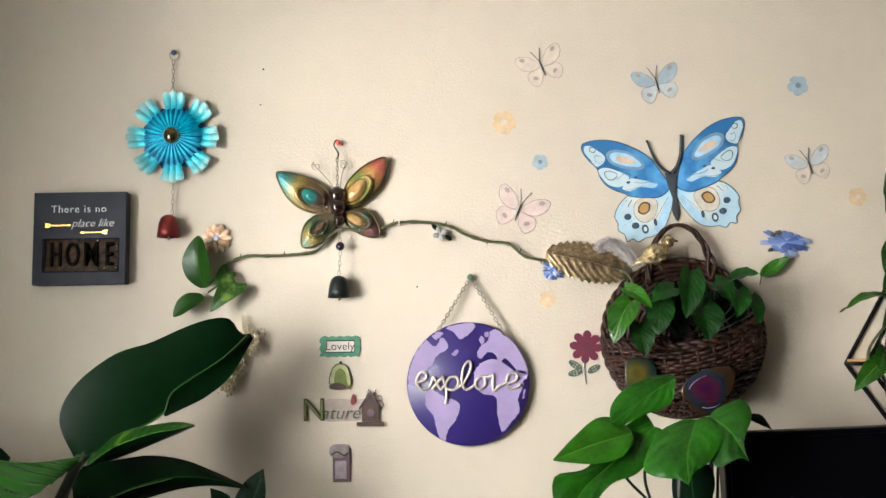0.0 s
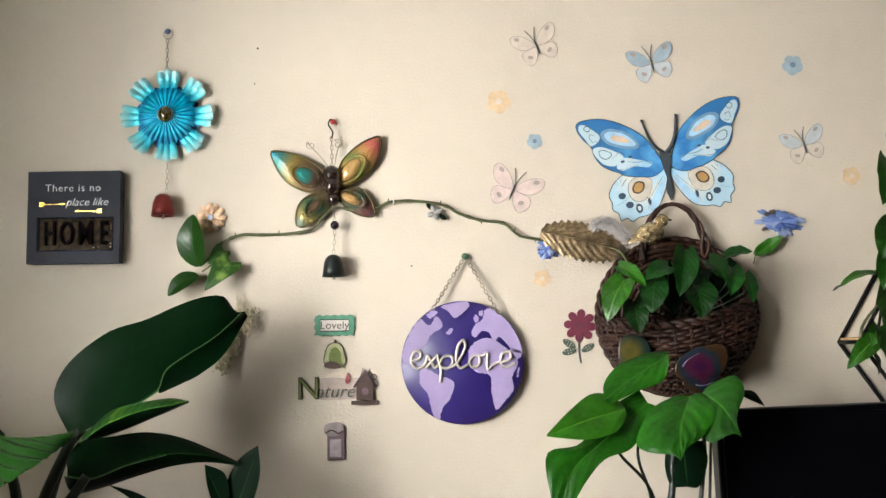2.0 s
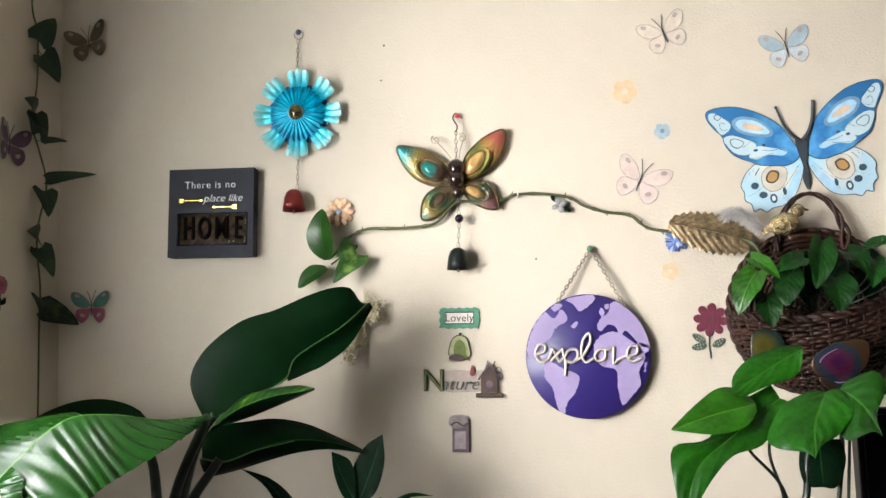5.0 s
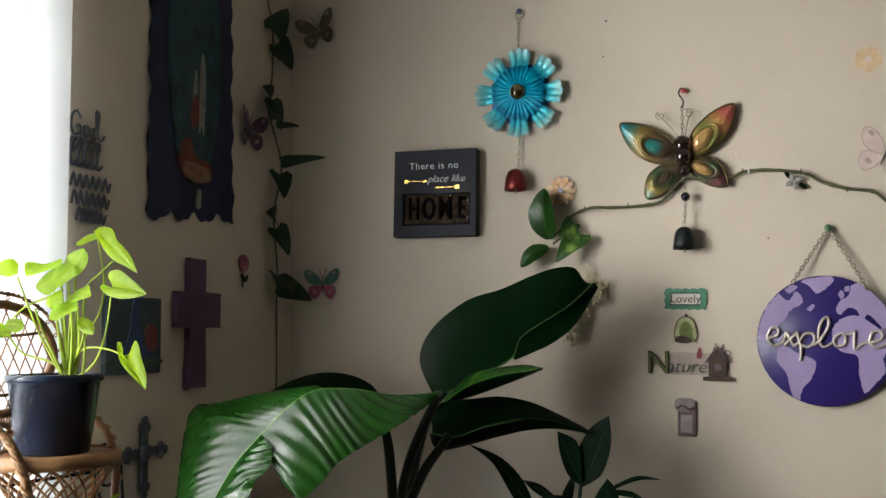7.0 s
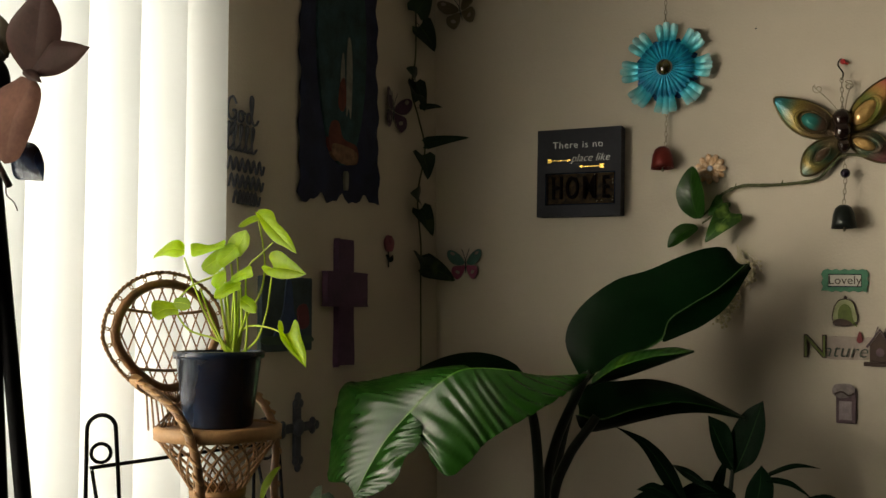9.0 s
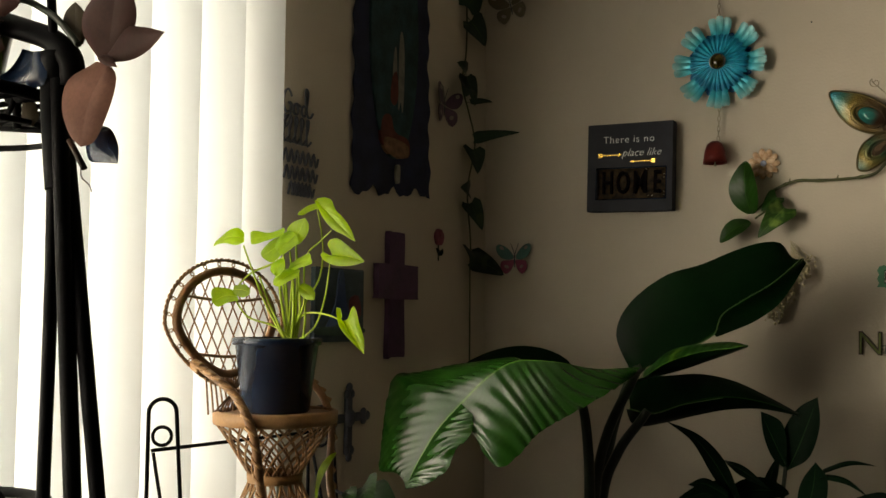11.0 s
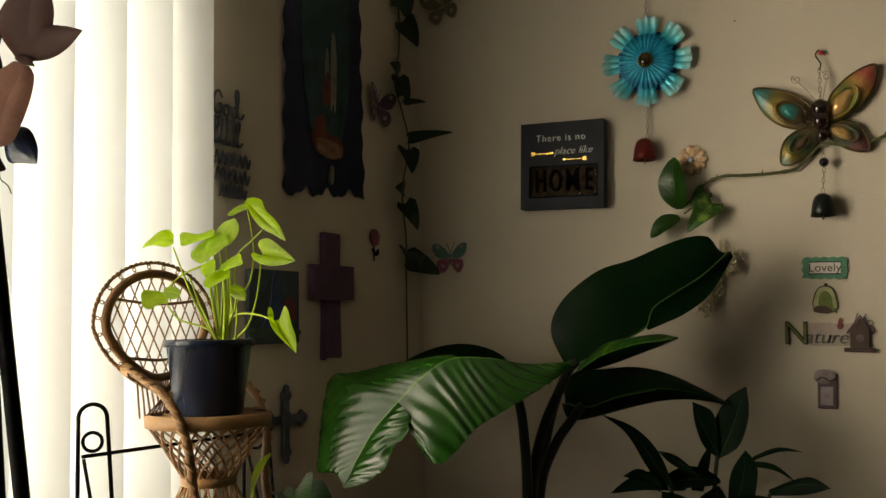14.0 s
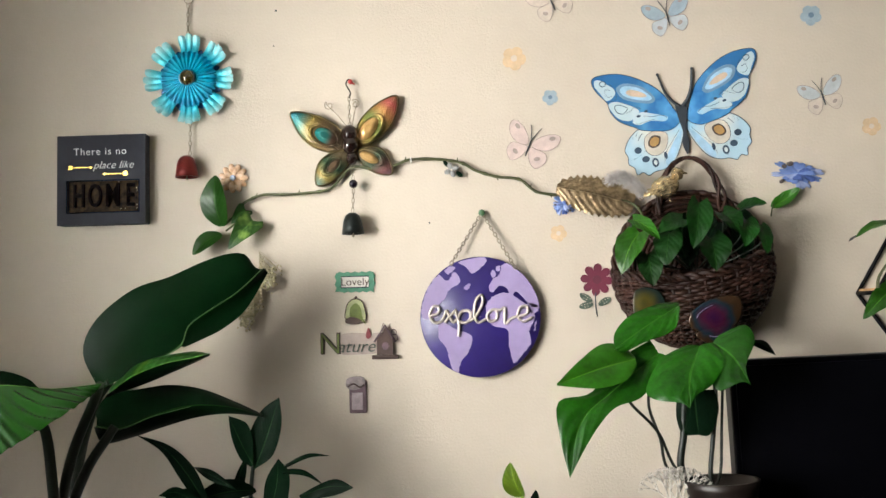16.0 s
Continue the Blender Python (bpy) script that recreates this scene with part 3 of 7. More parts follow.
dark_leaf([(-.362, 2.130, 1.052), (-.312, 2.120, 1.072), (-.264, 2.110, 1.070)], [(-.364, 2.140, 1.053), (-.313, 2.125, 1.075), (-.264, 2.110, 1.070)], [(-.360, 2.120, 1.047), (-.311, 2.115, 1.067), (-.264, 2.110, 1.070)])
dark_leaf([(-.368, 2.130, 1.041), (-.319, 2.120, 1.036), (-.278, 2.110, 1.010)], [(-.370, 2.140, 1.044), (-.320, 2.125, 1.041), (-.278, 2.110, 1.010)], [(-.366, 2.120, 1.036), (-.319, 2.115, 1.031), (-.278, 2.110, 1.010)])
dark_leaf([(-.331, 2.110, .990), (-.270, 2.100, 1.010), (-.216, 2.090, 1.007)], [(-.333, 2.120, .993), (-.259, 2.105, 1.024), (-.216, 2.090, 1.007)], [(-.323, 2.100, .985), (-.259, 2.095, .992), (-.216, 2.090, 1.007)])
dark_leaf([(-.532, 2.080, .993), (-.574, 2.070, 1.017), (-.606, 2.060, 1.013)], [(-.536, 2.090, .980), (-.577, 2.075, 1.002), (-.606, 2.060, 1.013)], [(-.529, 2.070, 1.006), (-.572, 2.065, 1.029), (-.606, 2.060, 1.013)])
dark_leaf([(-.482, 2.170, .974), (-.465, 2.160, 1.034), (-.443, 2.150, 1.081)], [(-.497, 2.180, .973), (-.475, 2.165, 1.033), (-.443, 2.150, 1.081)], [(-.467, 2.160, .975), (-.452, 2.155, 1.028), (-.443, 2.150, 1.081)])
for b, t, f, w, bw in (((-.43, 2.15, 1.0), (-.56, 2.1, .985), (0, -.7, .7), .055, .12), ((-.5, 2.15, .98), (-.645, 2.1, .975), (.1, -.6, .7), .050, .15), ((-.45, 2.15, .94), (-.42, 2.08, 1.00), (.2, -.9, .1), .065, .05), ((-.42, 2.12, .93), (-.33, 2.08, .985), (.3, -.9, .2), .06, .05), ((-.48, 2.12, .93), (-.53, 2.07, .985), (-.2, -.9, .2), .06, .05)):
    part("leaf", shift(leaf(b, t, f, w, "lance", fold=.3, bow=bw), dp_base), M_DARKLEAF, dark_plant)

M_BLACKSTEM = mat("blackish_stem", (.006, .010, .006), .4, var=.3, scale=20)
# monstera in front of the basket
mo_base = V(0.45, 2.04, 0.0)
monstera = thing("monstera_plant", mo_base, "climbing houseplant with broad heart-shaped green leaves", "plant")
part("pot", moved(lathe([(.001, 0), (.048, 0), (.055, .01), (.068, .085), (.073, .10), (.064, .10), (.060, .085), (.001, .080)], 36), Matrix.Translation((.055, .0, .90))), mat("brown_glaze", (.014, .009, .007), .4), monstera)
for pts, r in (([(.423, 2.040, 1.019), (.388, 2.030, 1.097), (.337, 2.000, 1.155), (.325, 2.000, 1.184)], .0032), ([(.408, 2.040, 1.019), (.391, 2.030, 1.086), (.372, 2.020, 1.156), (.392, 2.030, 1.233)], .0032), ([(.433, 2.050, 1.017), (.440, 2.050, 1.087), (.446, 2.050, 1.147), (.471, 2.040, 1.239)], .0078), ([(.489, 2.060, 1.013), (.499, 2.060, 1.083), (.508, 2.060, 1.146), (.508, 2.050, 1.248)], .0050), ([(.510, 2.070, 1.010), (.518, 2.070, 1.092), (.524, 2.070, 1.158), (.530, 2.060, 1.247)], .0032)):
    part("stalk", shift(stalk([(.49, 2.045, .98)] + pts, r, r * .85), mo_base), M_BLACKSTEM, monstera)


def monstera_leaf(mid, left, right, m_):
    part("leaf", shift(blade(mid, left, right, puff=.07, seed=left[1][0] * 9), mo_base), m_, monstera)


monstera_leaf([(.449, 2.050, 1.339), (.383, 2.020, 1.305), (.310, 1.990, 1.262)],
              [(.449, 2.060, 1.345), (.407, 2.050, 1.344), (.348, 2.030, 1.323), (.315, 2.010, 1.292), (.310, 1.990, 1.262)],
              [(.446, 2.030, 1.334), (.430, 2.020, 1.292), (.371, 2.000, 1.272), (.326, 1.990, 1.255), (.308, 1.980, 1.263)], M_MONST)
monstera_leaf([(.350, 2.000, 1.241), (.274, 1.970, 1.226), (.195, 1.950, 1.203)],
              [(.352, 2.020, 1.244), (.325, 2.010, 1.268), (.286, 2.000, 1.272), (.238, 1.970, 1.242), (.195, 1.950, 1.205)],
              [(.350, 1.990, 1.228), (.324, 1.965, 1.203), (.275, 1.955, 1.192), (.223, 1.950, 1.197), (.194, 1.945, 1.202)], M_MONSTY)
monstera_leaf([(.399, 2.030, 1.249), (.304, 2.000, 1.183), (.236, 1.970, 1.127), (.208, 1.940, 1.032)],
              [(.386, 2.040, 1.274), (.316, 2.030, 1.236), (.261, 2.000, 1.181), (.197, 1.980, 1.168), (.196, 1.960, 1.099), (.208, 1.940, 1.032)],
              [(.413, 2.020, 1.243), (.361, 1.995, 1.172), (.304, 1.975, 1.153), (.269, 1.965, 1.121), (.239, 1.950, 1.082), (.208, 1.940, 1.032)], M_MONST)
monstera_leaf([(.477, 2.020, 1.259), (.444, 1.960, 1.207), (.433, 1.930, 1.150)],
              [(.452, 2.020, 1.261), (.398, 2.000, 1.239), (.362, 1.970, 1.184), (.375, 1.950, 1.166), (.418, 1.935, 1.160), (.433, 1.930, 1.150)],
              [(.503, 2.020, 1.264), (.513, 1.980, 1.229), (.483, 1.955, 1.190), (.448, 1.940, 1.172), (.433, 1.930, 1.150)], M_MONST)
monstera_leaf([(.505, 2.030, 1.264), (.532, 1.980, 1.233), (.550, 1.945, 1.184)],
              [(.497, 2.030, 1.258), (.484, 1.980, 1.207), (.494, 1.960, 1.176), (.534, 1.950, 1.192), (.550, 1.945, 1.184)],
              [(.520, 2.030, 1.279), (.565, 2.020, 1.294), (.577, 2.000, 1.265), (.547, 1.960, 1.220), (.550, 1.945, 1.184)], M_MONST)
monstera_leaf([(.580, 2.060, 1.262), (.605, 2.050, 1.254), (.629, 2.050, 1.231)],
              [(.581, 2.060, 1.264), (.613, 2.060, 1.260), (.629, 2.050, 1.231)],
              [(.580, 2.060, 1.257), (.599, 2.050, 1.246), (.629, 2.050, 1.231)], M_DARKLEAF)
monstera_leaf([(.466, 2.050, 1.173), (.466, 2.045, 1.130), (.467, 2.040, 1.089)],
              [(.436, 2.055, 1.174), (.428, 2.050, 1.126), (.437, 2.045, 1.090), (.466, 2.040, 1.087)],
              [(.507, 2.055, 1.171), (.511, 2.050, 1.133), (.491, 2.045, 1.087), (.466, 2.040, 1.087)], M_DARKLEAF)

# wall basket
BC = V(0.545, 2.40, 1.42)
basket = thing("wicker_wall_basket", BC, "round dark woven wicker wall basket filled with trailing plants", "basket")
RB = .178
gs = [tube([V(r * math.cos(t) * (1 + .02 * math.sin(3 * t + k * 2)), -.02 - .004 * math.sin(9 * t + k), r * math.sin(t)) for t in (2 * math.pi * i / 72 for i in range(72))], .0052, 6, True) for k, r in enumerate([.03 + .0115 * i for i in range(13)])]
for g_ in gs:
    part("woven_ring", g_, M_WICKERD, basket)
# dark disc added behind the rings to stand in for the basket's inner shade
part("liner", moved(lathe([(.001, .0), (.165, .0), (.165, .006), (.001, .008)], 40), pose(0, -.006, 0, 90, 0, 0)), mat("basket_shade", (.012, .009, .007), .95, var=.5, scale=40, bump=1, bscale=80), basket)
for k in range(18):
    a = 2 * math.pi * k / 18
    part("spoke", tube([V(.01 * math.cos(a), -.02, .01 * math.sin(a)), V(RB * math.cos(a), -.02, RB * math.sin(a))], .004, 6), M_WICKERD, basket)
rim = [V(RB * math.cos(t) + .004 * math.cos(20 * t), -.022 + .005 * math.sin(20 * t), RB * math.sin(t)) for t in (2 * math.pi * i / 160 for i in range(160))]
rim2 = [V(RB * math.cos(t) - .004 * math.cos(20 * t), -.022 - .005 * math.sin(20 * t), RB * math.sin(t)) for t in (2 * math.pi * i / 160 for i in range(160))]
part("rim", join(tube(rim, .006, 6, True), tube(rim2, .006, 6, True)), M_WICKERD, basket)


def pocket(a, b, wob=0.0):
    """The bulging pocket: a runs from side to side, b from its bottom to its rim."""
    top = -.018 + .025 * math.sin(a) + .038 * math.sin(a) ** 2
    zz = -RB + (top + RB) * b
    half = math.sqrt(max(1e-6, RB * RB - zz * zz))
    return V(half * math.sin(a), -.03 - (.125 * math.sin(math.pi * .62 * b + .05)) * math.cos(a) ** .8 - wob, zz)


nrow = 23
rw = random.Random(31)
for r in range(nrow):
    b = (r + .8) / (nrow + .3)
    lift_, ph_ = rw.uniform(-.3, .3), rw.uniform(0, 6.28)
    pts = [pocket(-math.pi / 2 * .995 + math.pi * .995 * i / 90, min(1, max(.02, b + (.018 * math.sin(i * .13 + ph_) + .012 * lift_))), .0042 * math.cos(math.pi * (i / 3) + math.pi * r)) for i in range(91)]
    part("weave", tube(pts, rw.uniform(.0034, .0050), 6), M_WICKERD, basket)
for k in range(15):
    a = -math.pi / 2 + math.pi * (k + .5) / 15
    part("rib", tube([pocket(a, i / 16) for i in range(1, 17)], .0038, 6), M_WICKERD, basket)
for s in (0, math.pi):
    pts = [pocket(-math.pi / 2 * .99 + math.pi * .99 * i / 120, 1.0) + V(0, .006 * math.cos(i * .5 + s), .006 * math.sin(i * .5 + s)) for i in range(121)]
    part("pocket_rim", tube(pts, .006, 6), M_WICKERD, basket)
for s in (0, 2.1, 4.2):
    pts = []
    for i in range(61):
        t = math.pi * i / 60
        wide = .0042 + .008 * max(0, 1 - t / .7)
        pts.append(V(.005 + .074 * math.cos(t) + wide * math.cos(i * .30 + s), -.03 + .0042 * math.sin(i * .30 + s), .13 + .128 * math.sin(t)))
    part("handle", tube(pts, .0042, 7), M_WICKERD, basket)

bpl = V(0.545, 2.32, 1.42)
bplant = thing("basket_pothos", bpl, "trailing green pothos growing out of a wall basket", "plant")
rl = random.Random(21)
spec_ = [((.398, 2.250, 1.531), (.449, 2.215, 1.483), (-0.1, -0.8, 0.5), 0.035, M_MONSTY),
         ((.411, 2.250, 1.502), (.361, 2.215, 1.413), (-0.4, -0.85, 0.3), 0.065, M_MONSTY),
         ((.544, 2.250, 1.560), (.519, 2.215, 1.459), (0.1, -0.95, 0.2), 0.058, M_POTHOSSHADE),
         ((.563, 2.250, 1.481), (.564, 2.215, 1.410), (0.1, -0.9, 0.35), 0.072, M_POTHOSSHADE),
         ((.507, 2.250, 1.525), (.447, 2.215, 1.498), (-0.2, -0.8, 0.5), 0.050, M_POTHOSSHADE),
         ((.631, 2.250, 1.540), (.679, 2.215, 1.547), (0.1, -0.7, 0.7), 0.045, M_POTHOSSHADE),
         ((.591, 2.250, 1.534), (.619, 2.215, 1.487), (0.2, -0.85, 0.4), 0.055, M_POTHOSSHADE),
         ((.427, 2.250, 1.453), (.428, 2.215, 1.382), (-0.1, -0.95, 0.1), 0.055, M_POTHOSSHADE),
         ((.671, 2.250, 1.504), (.673, 2.215, 1.439), (0.3, -0.9, 0.2), 0.037, M_POTHOSSHADE),
         ((.475, 2.250, 1.499), (.457, 2.215, 1.426), (-0.2, -0.9, 0.2), 0.062, M_POTHOSSHADE),
         ((.641, 2.250, 1.517), (.627, 2.215, 1.457), (0.2, -0.9, 0.2), 0.050, M_POTHOSSHADE)]
# fill leaves take a near-black colour for the shade deep in the basket
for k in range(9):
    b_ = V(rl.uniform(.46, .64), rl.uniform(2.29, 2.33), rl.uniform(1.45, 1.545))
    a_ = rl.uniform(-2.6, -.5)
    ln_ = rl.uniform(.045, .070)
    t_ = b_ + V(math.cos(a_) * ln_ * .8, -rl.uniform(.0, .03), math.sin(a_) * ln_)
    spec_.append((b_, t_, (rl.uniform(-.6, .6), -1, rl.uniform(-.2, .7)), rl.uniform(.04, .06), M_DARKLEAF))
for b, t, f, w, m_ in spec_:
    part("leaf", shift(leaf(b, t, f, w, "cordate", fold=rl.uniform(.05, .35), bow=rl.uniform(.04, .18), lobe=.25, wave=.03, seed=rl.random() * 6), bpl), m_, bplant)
    part("stalk", shift(tube(sm([(.545 + (b[0] - .545) * .3, 2.33, 1.42), (b[0], b[1] + .02, (b[2] + 1.42) / 2), b], 6), .0018, 6), bpl), M_STEM, bplant)

# television
tv = thing("television", V(1.16, 2.16, 0.52), "large switched-off black flat television", "television")
part("casing", box(-.60, .60, -.005, .045, .05, .70, .006), M_SCREEN, tv, smooth=False)
part("screen", box(-.588, .588, -.0085, -.0045, .07, .688), M_SCREEN, tv, smooth=False)
for s in (-.38, .38):
    part("foot", join(tube([V(s, .02, .06), V(s - .02, -.09, .008)], .008), tube([V(s, .02, .06), V(s + .02, .12, .008)], .008)), M_BLACKPL, tv)
stand = thing("tv_cabinet", V(1.16, 2.16, 0), "low dark wooden television cabinet", "cabinet")
M_DWOOD = mat("dark_wood", (.055, .03, .018), .45, var=.35, scale=7, bump=.2)
part("body", box(-.75, .75, -.20, .22, .06, .50, .006), M_DWOOD, stand, smooth=False)
part("top", box(-.77, .77, -.22, .23, .50, .52, .004), M_DWOOD, stand, smooth=False)
for s in (-.37, .37):
    d = part("door", box(s - .355, s + .355, -.22, -.202, .09, .48, .004), M_DWOOD, stand, smooth=False)
    part("handle", ball((s + (.3 if s < 0 else -.3), -.232, .3), .012), M_CHAIN, d)

# ---- ornaments on the back wall ----


def grad(name, stops, radius, rough=0.4, metal=0.0, centre=(0, 0, 0), noise_=0.15, nscale=30.0, bump=0.0, bscale=200.0, coat=0.0, flat_y=True):
    """Paint that changes with the distance from a centre of the thing."""
    m = mat(name, (0.5, 0.5, 0.5), rough, metal, bump=bump, bscale=bscale, coat=coat)
    n, l = m.node_tree.nodes, m.node_tree.links
    b = n["Principled BSDF"]
    tc, sub, ln, nz, ad, rp = n.new("ShaderNodeTexCoord"), n.new("ShaderNodeVectorMath"), n.new("ShaderNodeVectorMath"), n.new("ShaderNodeTexNoise"), n.new("ShaderNodeMath"), n.new("ShaderNodeValToRGB")
    sub.operation, ln.operation = "MULTIPLY_ADD", "LENGTH"
    sub.inputs[1].default_value = (1 / radius, 0 if flat_y else 1 / radius, 1 / radius)
    sub.inputs[2].default_value = tuple(-c / radius for c in centre)
    l.new(tc.outputs["Object"], sub.inputs[0])
    l.new(sub.outputs[0], ln.inputs[0])
    nz.inputs["Scale"].default_value = nscale
    l.new(tc.outputs["Object"], nz.inputs["Vector"])
    ad.operation = "MULTIPLY_ADD"
    ad.inputs[1].default_value = noise_
    l.new(nz.outputs[0], ad.inputs[0])
    l.new(ln.outputs["Value"], ad.inputs[2])
    cr = rp.color_ramp
    while len(cr.elements) < len(stops):
        cr.elements.new(0.5)
    for e, (p, c) in zip(cr.elements, stops):
        e.position, e.color = p, (*c, 1)
    l.new(ad.outputs[0], rp.inputs[0])
    l.new(rp.outputs[0], b.inputs["Base Color"])
    return m


def nail(parent, x, z, material, r=.006, y=-.012):
    part("nail", join(tube([V(x, 0, z), V(x, y, z)], .0015, 6), ball((x, y, z), r, 12, 8, 1, .6, 1)), material, parent)


# plaque
PW, PH, PD = .213, .214, .036
plaque = thing("canvas_plaque", pose(-.827, 2.40, 1.708, 0, 1.6, 0), "dark slate canvas plaque with white lettering and recessed letters", "plaque")
hx0, hx1, hz0, hz1 = -.083, .092, -.078, -.002
front = -PD
part("canvas", box(-PW / 2, PW / 2, -PD + .014, -.001, -PH / 2, PH / 2, .003), M_SLATE, plaque, smooth=False)
for a, b, c, d in ((-PW / 2, PW / 2, hz1, PH / 2), (-PW / 2, PW / 2, -PH / 2, hz0), (-PW / 2, hx0, hz0, hz1), (hx1, PW / 2, hz0, hz1)):
    part("front_strip", box(a, b, front, front + .0138, c, d), M_SLATE, plaque, smooth=False)
part("recess", box(hx0, hx1, -PD + .011, -PD + .0135, hz0, hz1), mat("bronze_mottle", (.003, .002, .001), .5, .0, var=.8, scale=75, col2=(.055, .030, .008), spec=.1), plaque, "dark bronze recess", smooth=False)
part("recess_edge", join(*[tube([V(a, front - .0005, c), V(b, front - .0005, d)], .0014, 6) for a, c, b, d in ((hx0, hz0, hx1, hz0), (hx1, hz0, hx1, hz1), (hx1, hz1, hx0, hz1), (hx0, hz1, hx0, hz0))]), M_BLACKPL, plaque)
for ch, x in zip("HOME", (-.056, -.017, .026, .068)):
    g = text(ch, .078, 0, -.040, front + .007, .004, bold=.0006)
    part("letter", ([V(v.x * (.54 if ch != "M" else .60) + x, v.y, v.z) for v in g[0]], g[1]), mat("dark_letter", (.004, .002, .002), .8, var=.5, scale=50, spec=.05), plaque)
part("lettering", text("There is no", .0245, -.002, .067, front - .0008, .0005, space=1.12, bold=-.0003), M_WHITEINK, plaque, "white printed words")
part("lettering", text("place like", .026, .030, .034, front - .0008, .0005, shear=.35, bold=-.0004), M_WHITEINK, plaque, "white script words")


def arrow(x0, x1, z):
    s = 1 if x1 > x0 else -1
    shaft = box(min(x0, x1), max(x0, x1), front - .0014, front - .0002, z - .0008, z + .0008)
    head = plate([(x1 + s * .006, z), (x1 - s * .003, z + .0032), (x1 - s * .003, z - .0032)], -front, -front + .0014)
    tail = plate([(x0 - s * .006, z + .005), (x0 + s * .005, z + .005), (x0 + s * .007, z), (x0 + s * .005, z - .005), (x0 - s * .006, z - .005), (x0 - s * .003, z)], -front, -front + .0014)
    return join(shaft, head, tail)


part("arrow", arrow(-.074, -.024, .030), M_GOLD, plaque, smooth=False)
part("arrow", arrow(.060, .008, .013), M_GOLD, plaque, smooth=False)
M_CHIP = mat("mirror_chip", (.9, .8, .6), .08, 1.0, var=.05)
for x, z in ((.086, -.020), (.0865, -.028), (.086, -.062), (.086, -.070), (.047, -.071), (.058, -.071), (.042, -.006)):
    part("chip", ball((x, front + .004, z), .0026, 8, 6), M_CHIP, plaque)

# blue metal flower with chain and bell
# turquoise petals; the ramp pales outwards to hold the tips' gloss highlights
M_TURQ = grad("turquoise_tip_sheen", [(0, (.0, .16, .28)), (.50, (.0, .24, .38)), (.74, (.01, .42, .54)), (.88, (.14, .58, .64)), (1, (.42, .78, .80))], .116, .24, .35, noise_=.22, bump=.8, bscale=120)
M_TURQD = grad("deep_turquoise_enamel", [(0, (.0, .16, .30)), (.4, (.0, .30, .48)), (.8, (.0, .38, .56)), (1, (.0, .20, .34))], .08, .24, .25, noise_=.5, bump=1.0, bscale=130)
M_TURQB = mat("dark_blue_enamel", (.004, .06, .16), .25, .4, var=.5, scale=30)
fl = thing("metal_flower_chime", pose(-.612, 2.40, 1.940), "turquoise metal flower hanging from a chain with a red bell", "wind chime")
nail(fl, .002, .206, mat("blue_pin", (.04, .06, .16), .3), .007)
part("ring", tube([V(.002 + .011 * math.cos(t), -.008, .200 + .011 * math.sin(t)) for t in (2 * math.pi * i / 20 for i in range(20))], .0012, 6, True), M_CHAIN, fl)
part("chain", chain((.0, -.008, .190), (-.001, -.014, .10)), M_CHAIN, fl)
part("chain", chain((-.002, -.014, -.100), (-.006, -.014, -.182)), M_CHAIN, fl)


def petal(a, k):
    """One rounded, hollowed finger of the flower."""
    vs, fs = [], []
    nr, nc = 12, 7
    for i in range(nr):
        v = i / (nr - 1)
        half = (.0066 + .0040 * v) * math.sqrt(max(.42, 1 - .8 * max(0, (v - .86) / .14) ** 2))
        for j in range(nc):
            u = j / (nc - 1) * 2 - 1
            r = .045 + v * k
            vs.append(V(r * math.sin(a) + half * u * math.cos(a), -.012 - .010 * v - .006 * (1 - u * u) * v - .003 * math.sin(7 * v), r * math.cos(a) - half * u * math.sin(a)))
    for i in range(nr - 1):
        for j in range(nc - 1):
            q_ = i * nc + j
            fs.append((q_, q_ + 1, q_ + nc + 1, q_ + nc))
    return vs, fs


for k in range(8):
    for e, ln_ in ((-10.4, .061), (0, .064), (10.4, .061)):
        part("petal", petal(radians(2 + 45 * k + e), ln_), M_TURQ, fl)


def pleated(r0, r1, n, y0_, amp, cone):
    vs, fs = [], []
    rings, seg = 7, n * 6
    for i in range(rings):
        v = i / (rings - 1)
        for j in range(seg):
            a = 2 * math.pi * j / seg
            r = r0 + (r1 - r0) * v * (1 - .04 * (1 + math.cos(n * a)) * (v > .99))
            vs.append(V(r * math.sin(a), y0_ + cone * v - amp * v * math.cos(n * a), r * math.cos(a)))
    for i in range(rings - 1):
        for j in range(seg):
            fs.append((i * seg + j, i * seg + (j + 1) % seg, (i + 1) * seg + (j + 1) % seg, (i + 1) * seg + j))
    return vs, fs


part("backing_disc", pleated(.004, .078, 24, -.013, .0018, .003), M_TURQB, fl)
part("pleated_disc", pleated(.004, .069, 30, -.034, .0042, .010), M_TURQD, fl)
part("bead_setting", tube([V(.0165 * math.cos(t), -.038, .0165 * math.sin(t)) for t in (2 * math.pi * i / 24 for i in range(24))], .0025, 6, True), M_CHAIN, fl)
part("bead", ball((0, -.038, 0), .0175, 20, 12, 1, .7, 1.1), mat("olive_glass_bead", (.045, .035, .004), .08, var=.6, scale=60, coat=1), fl, "olive glass bead")


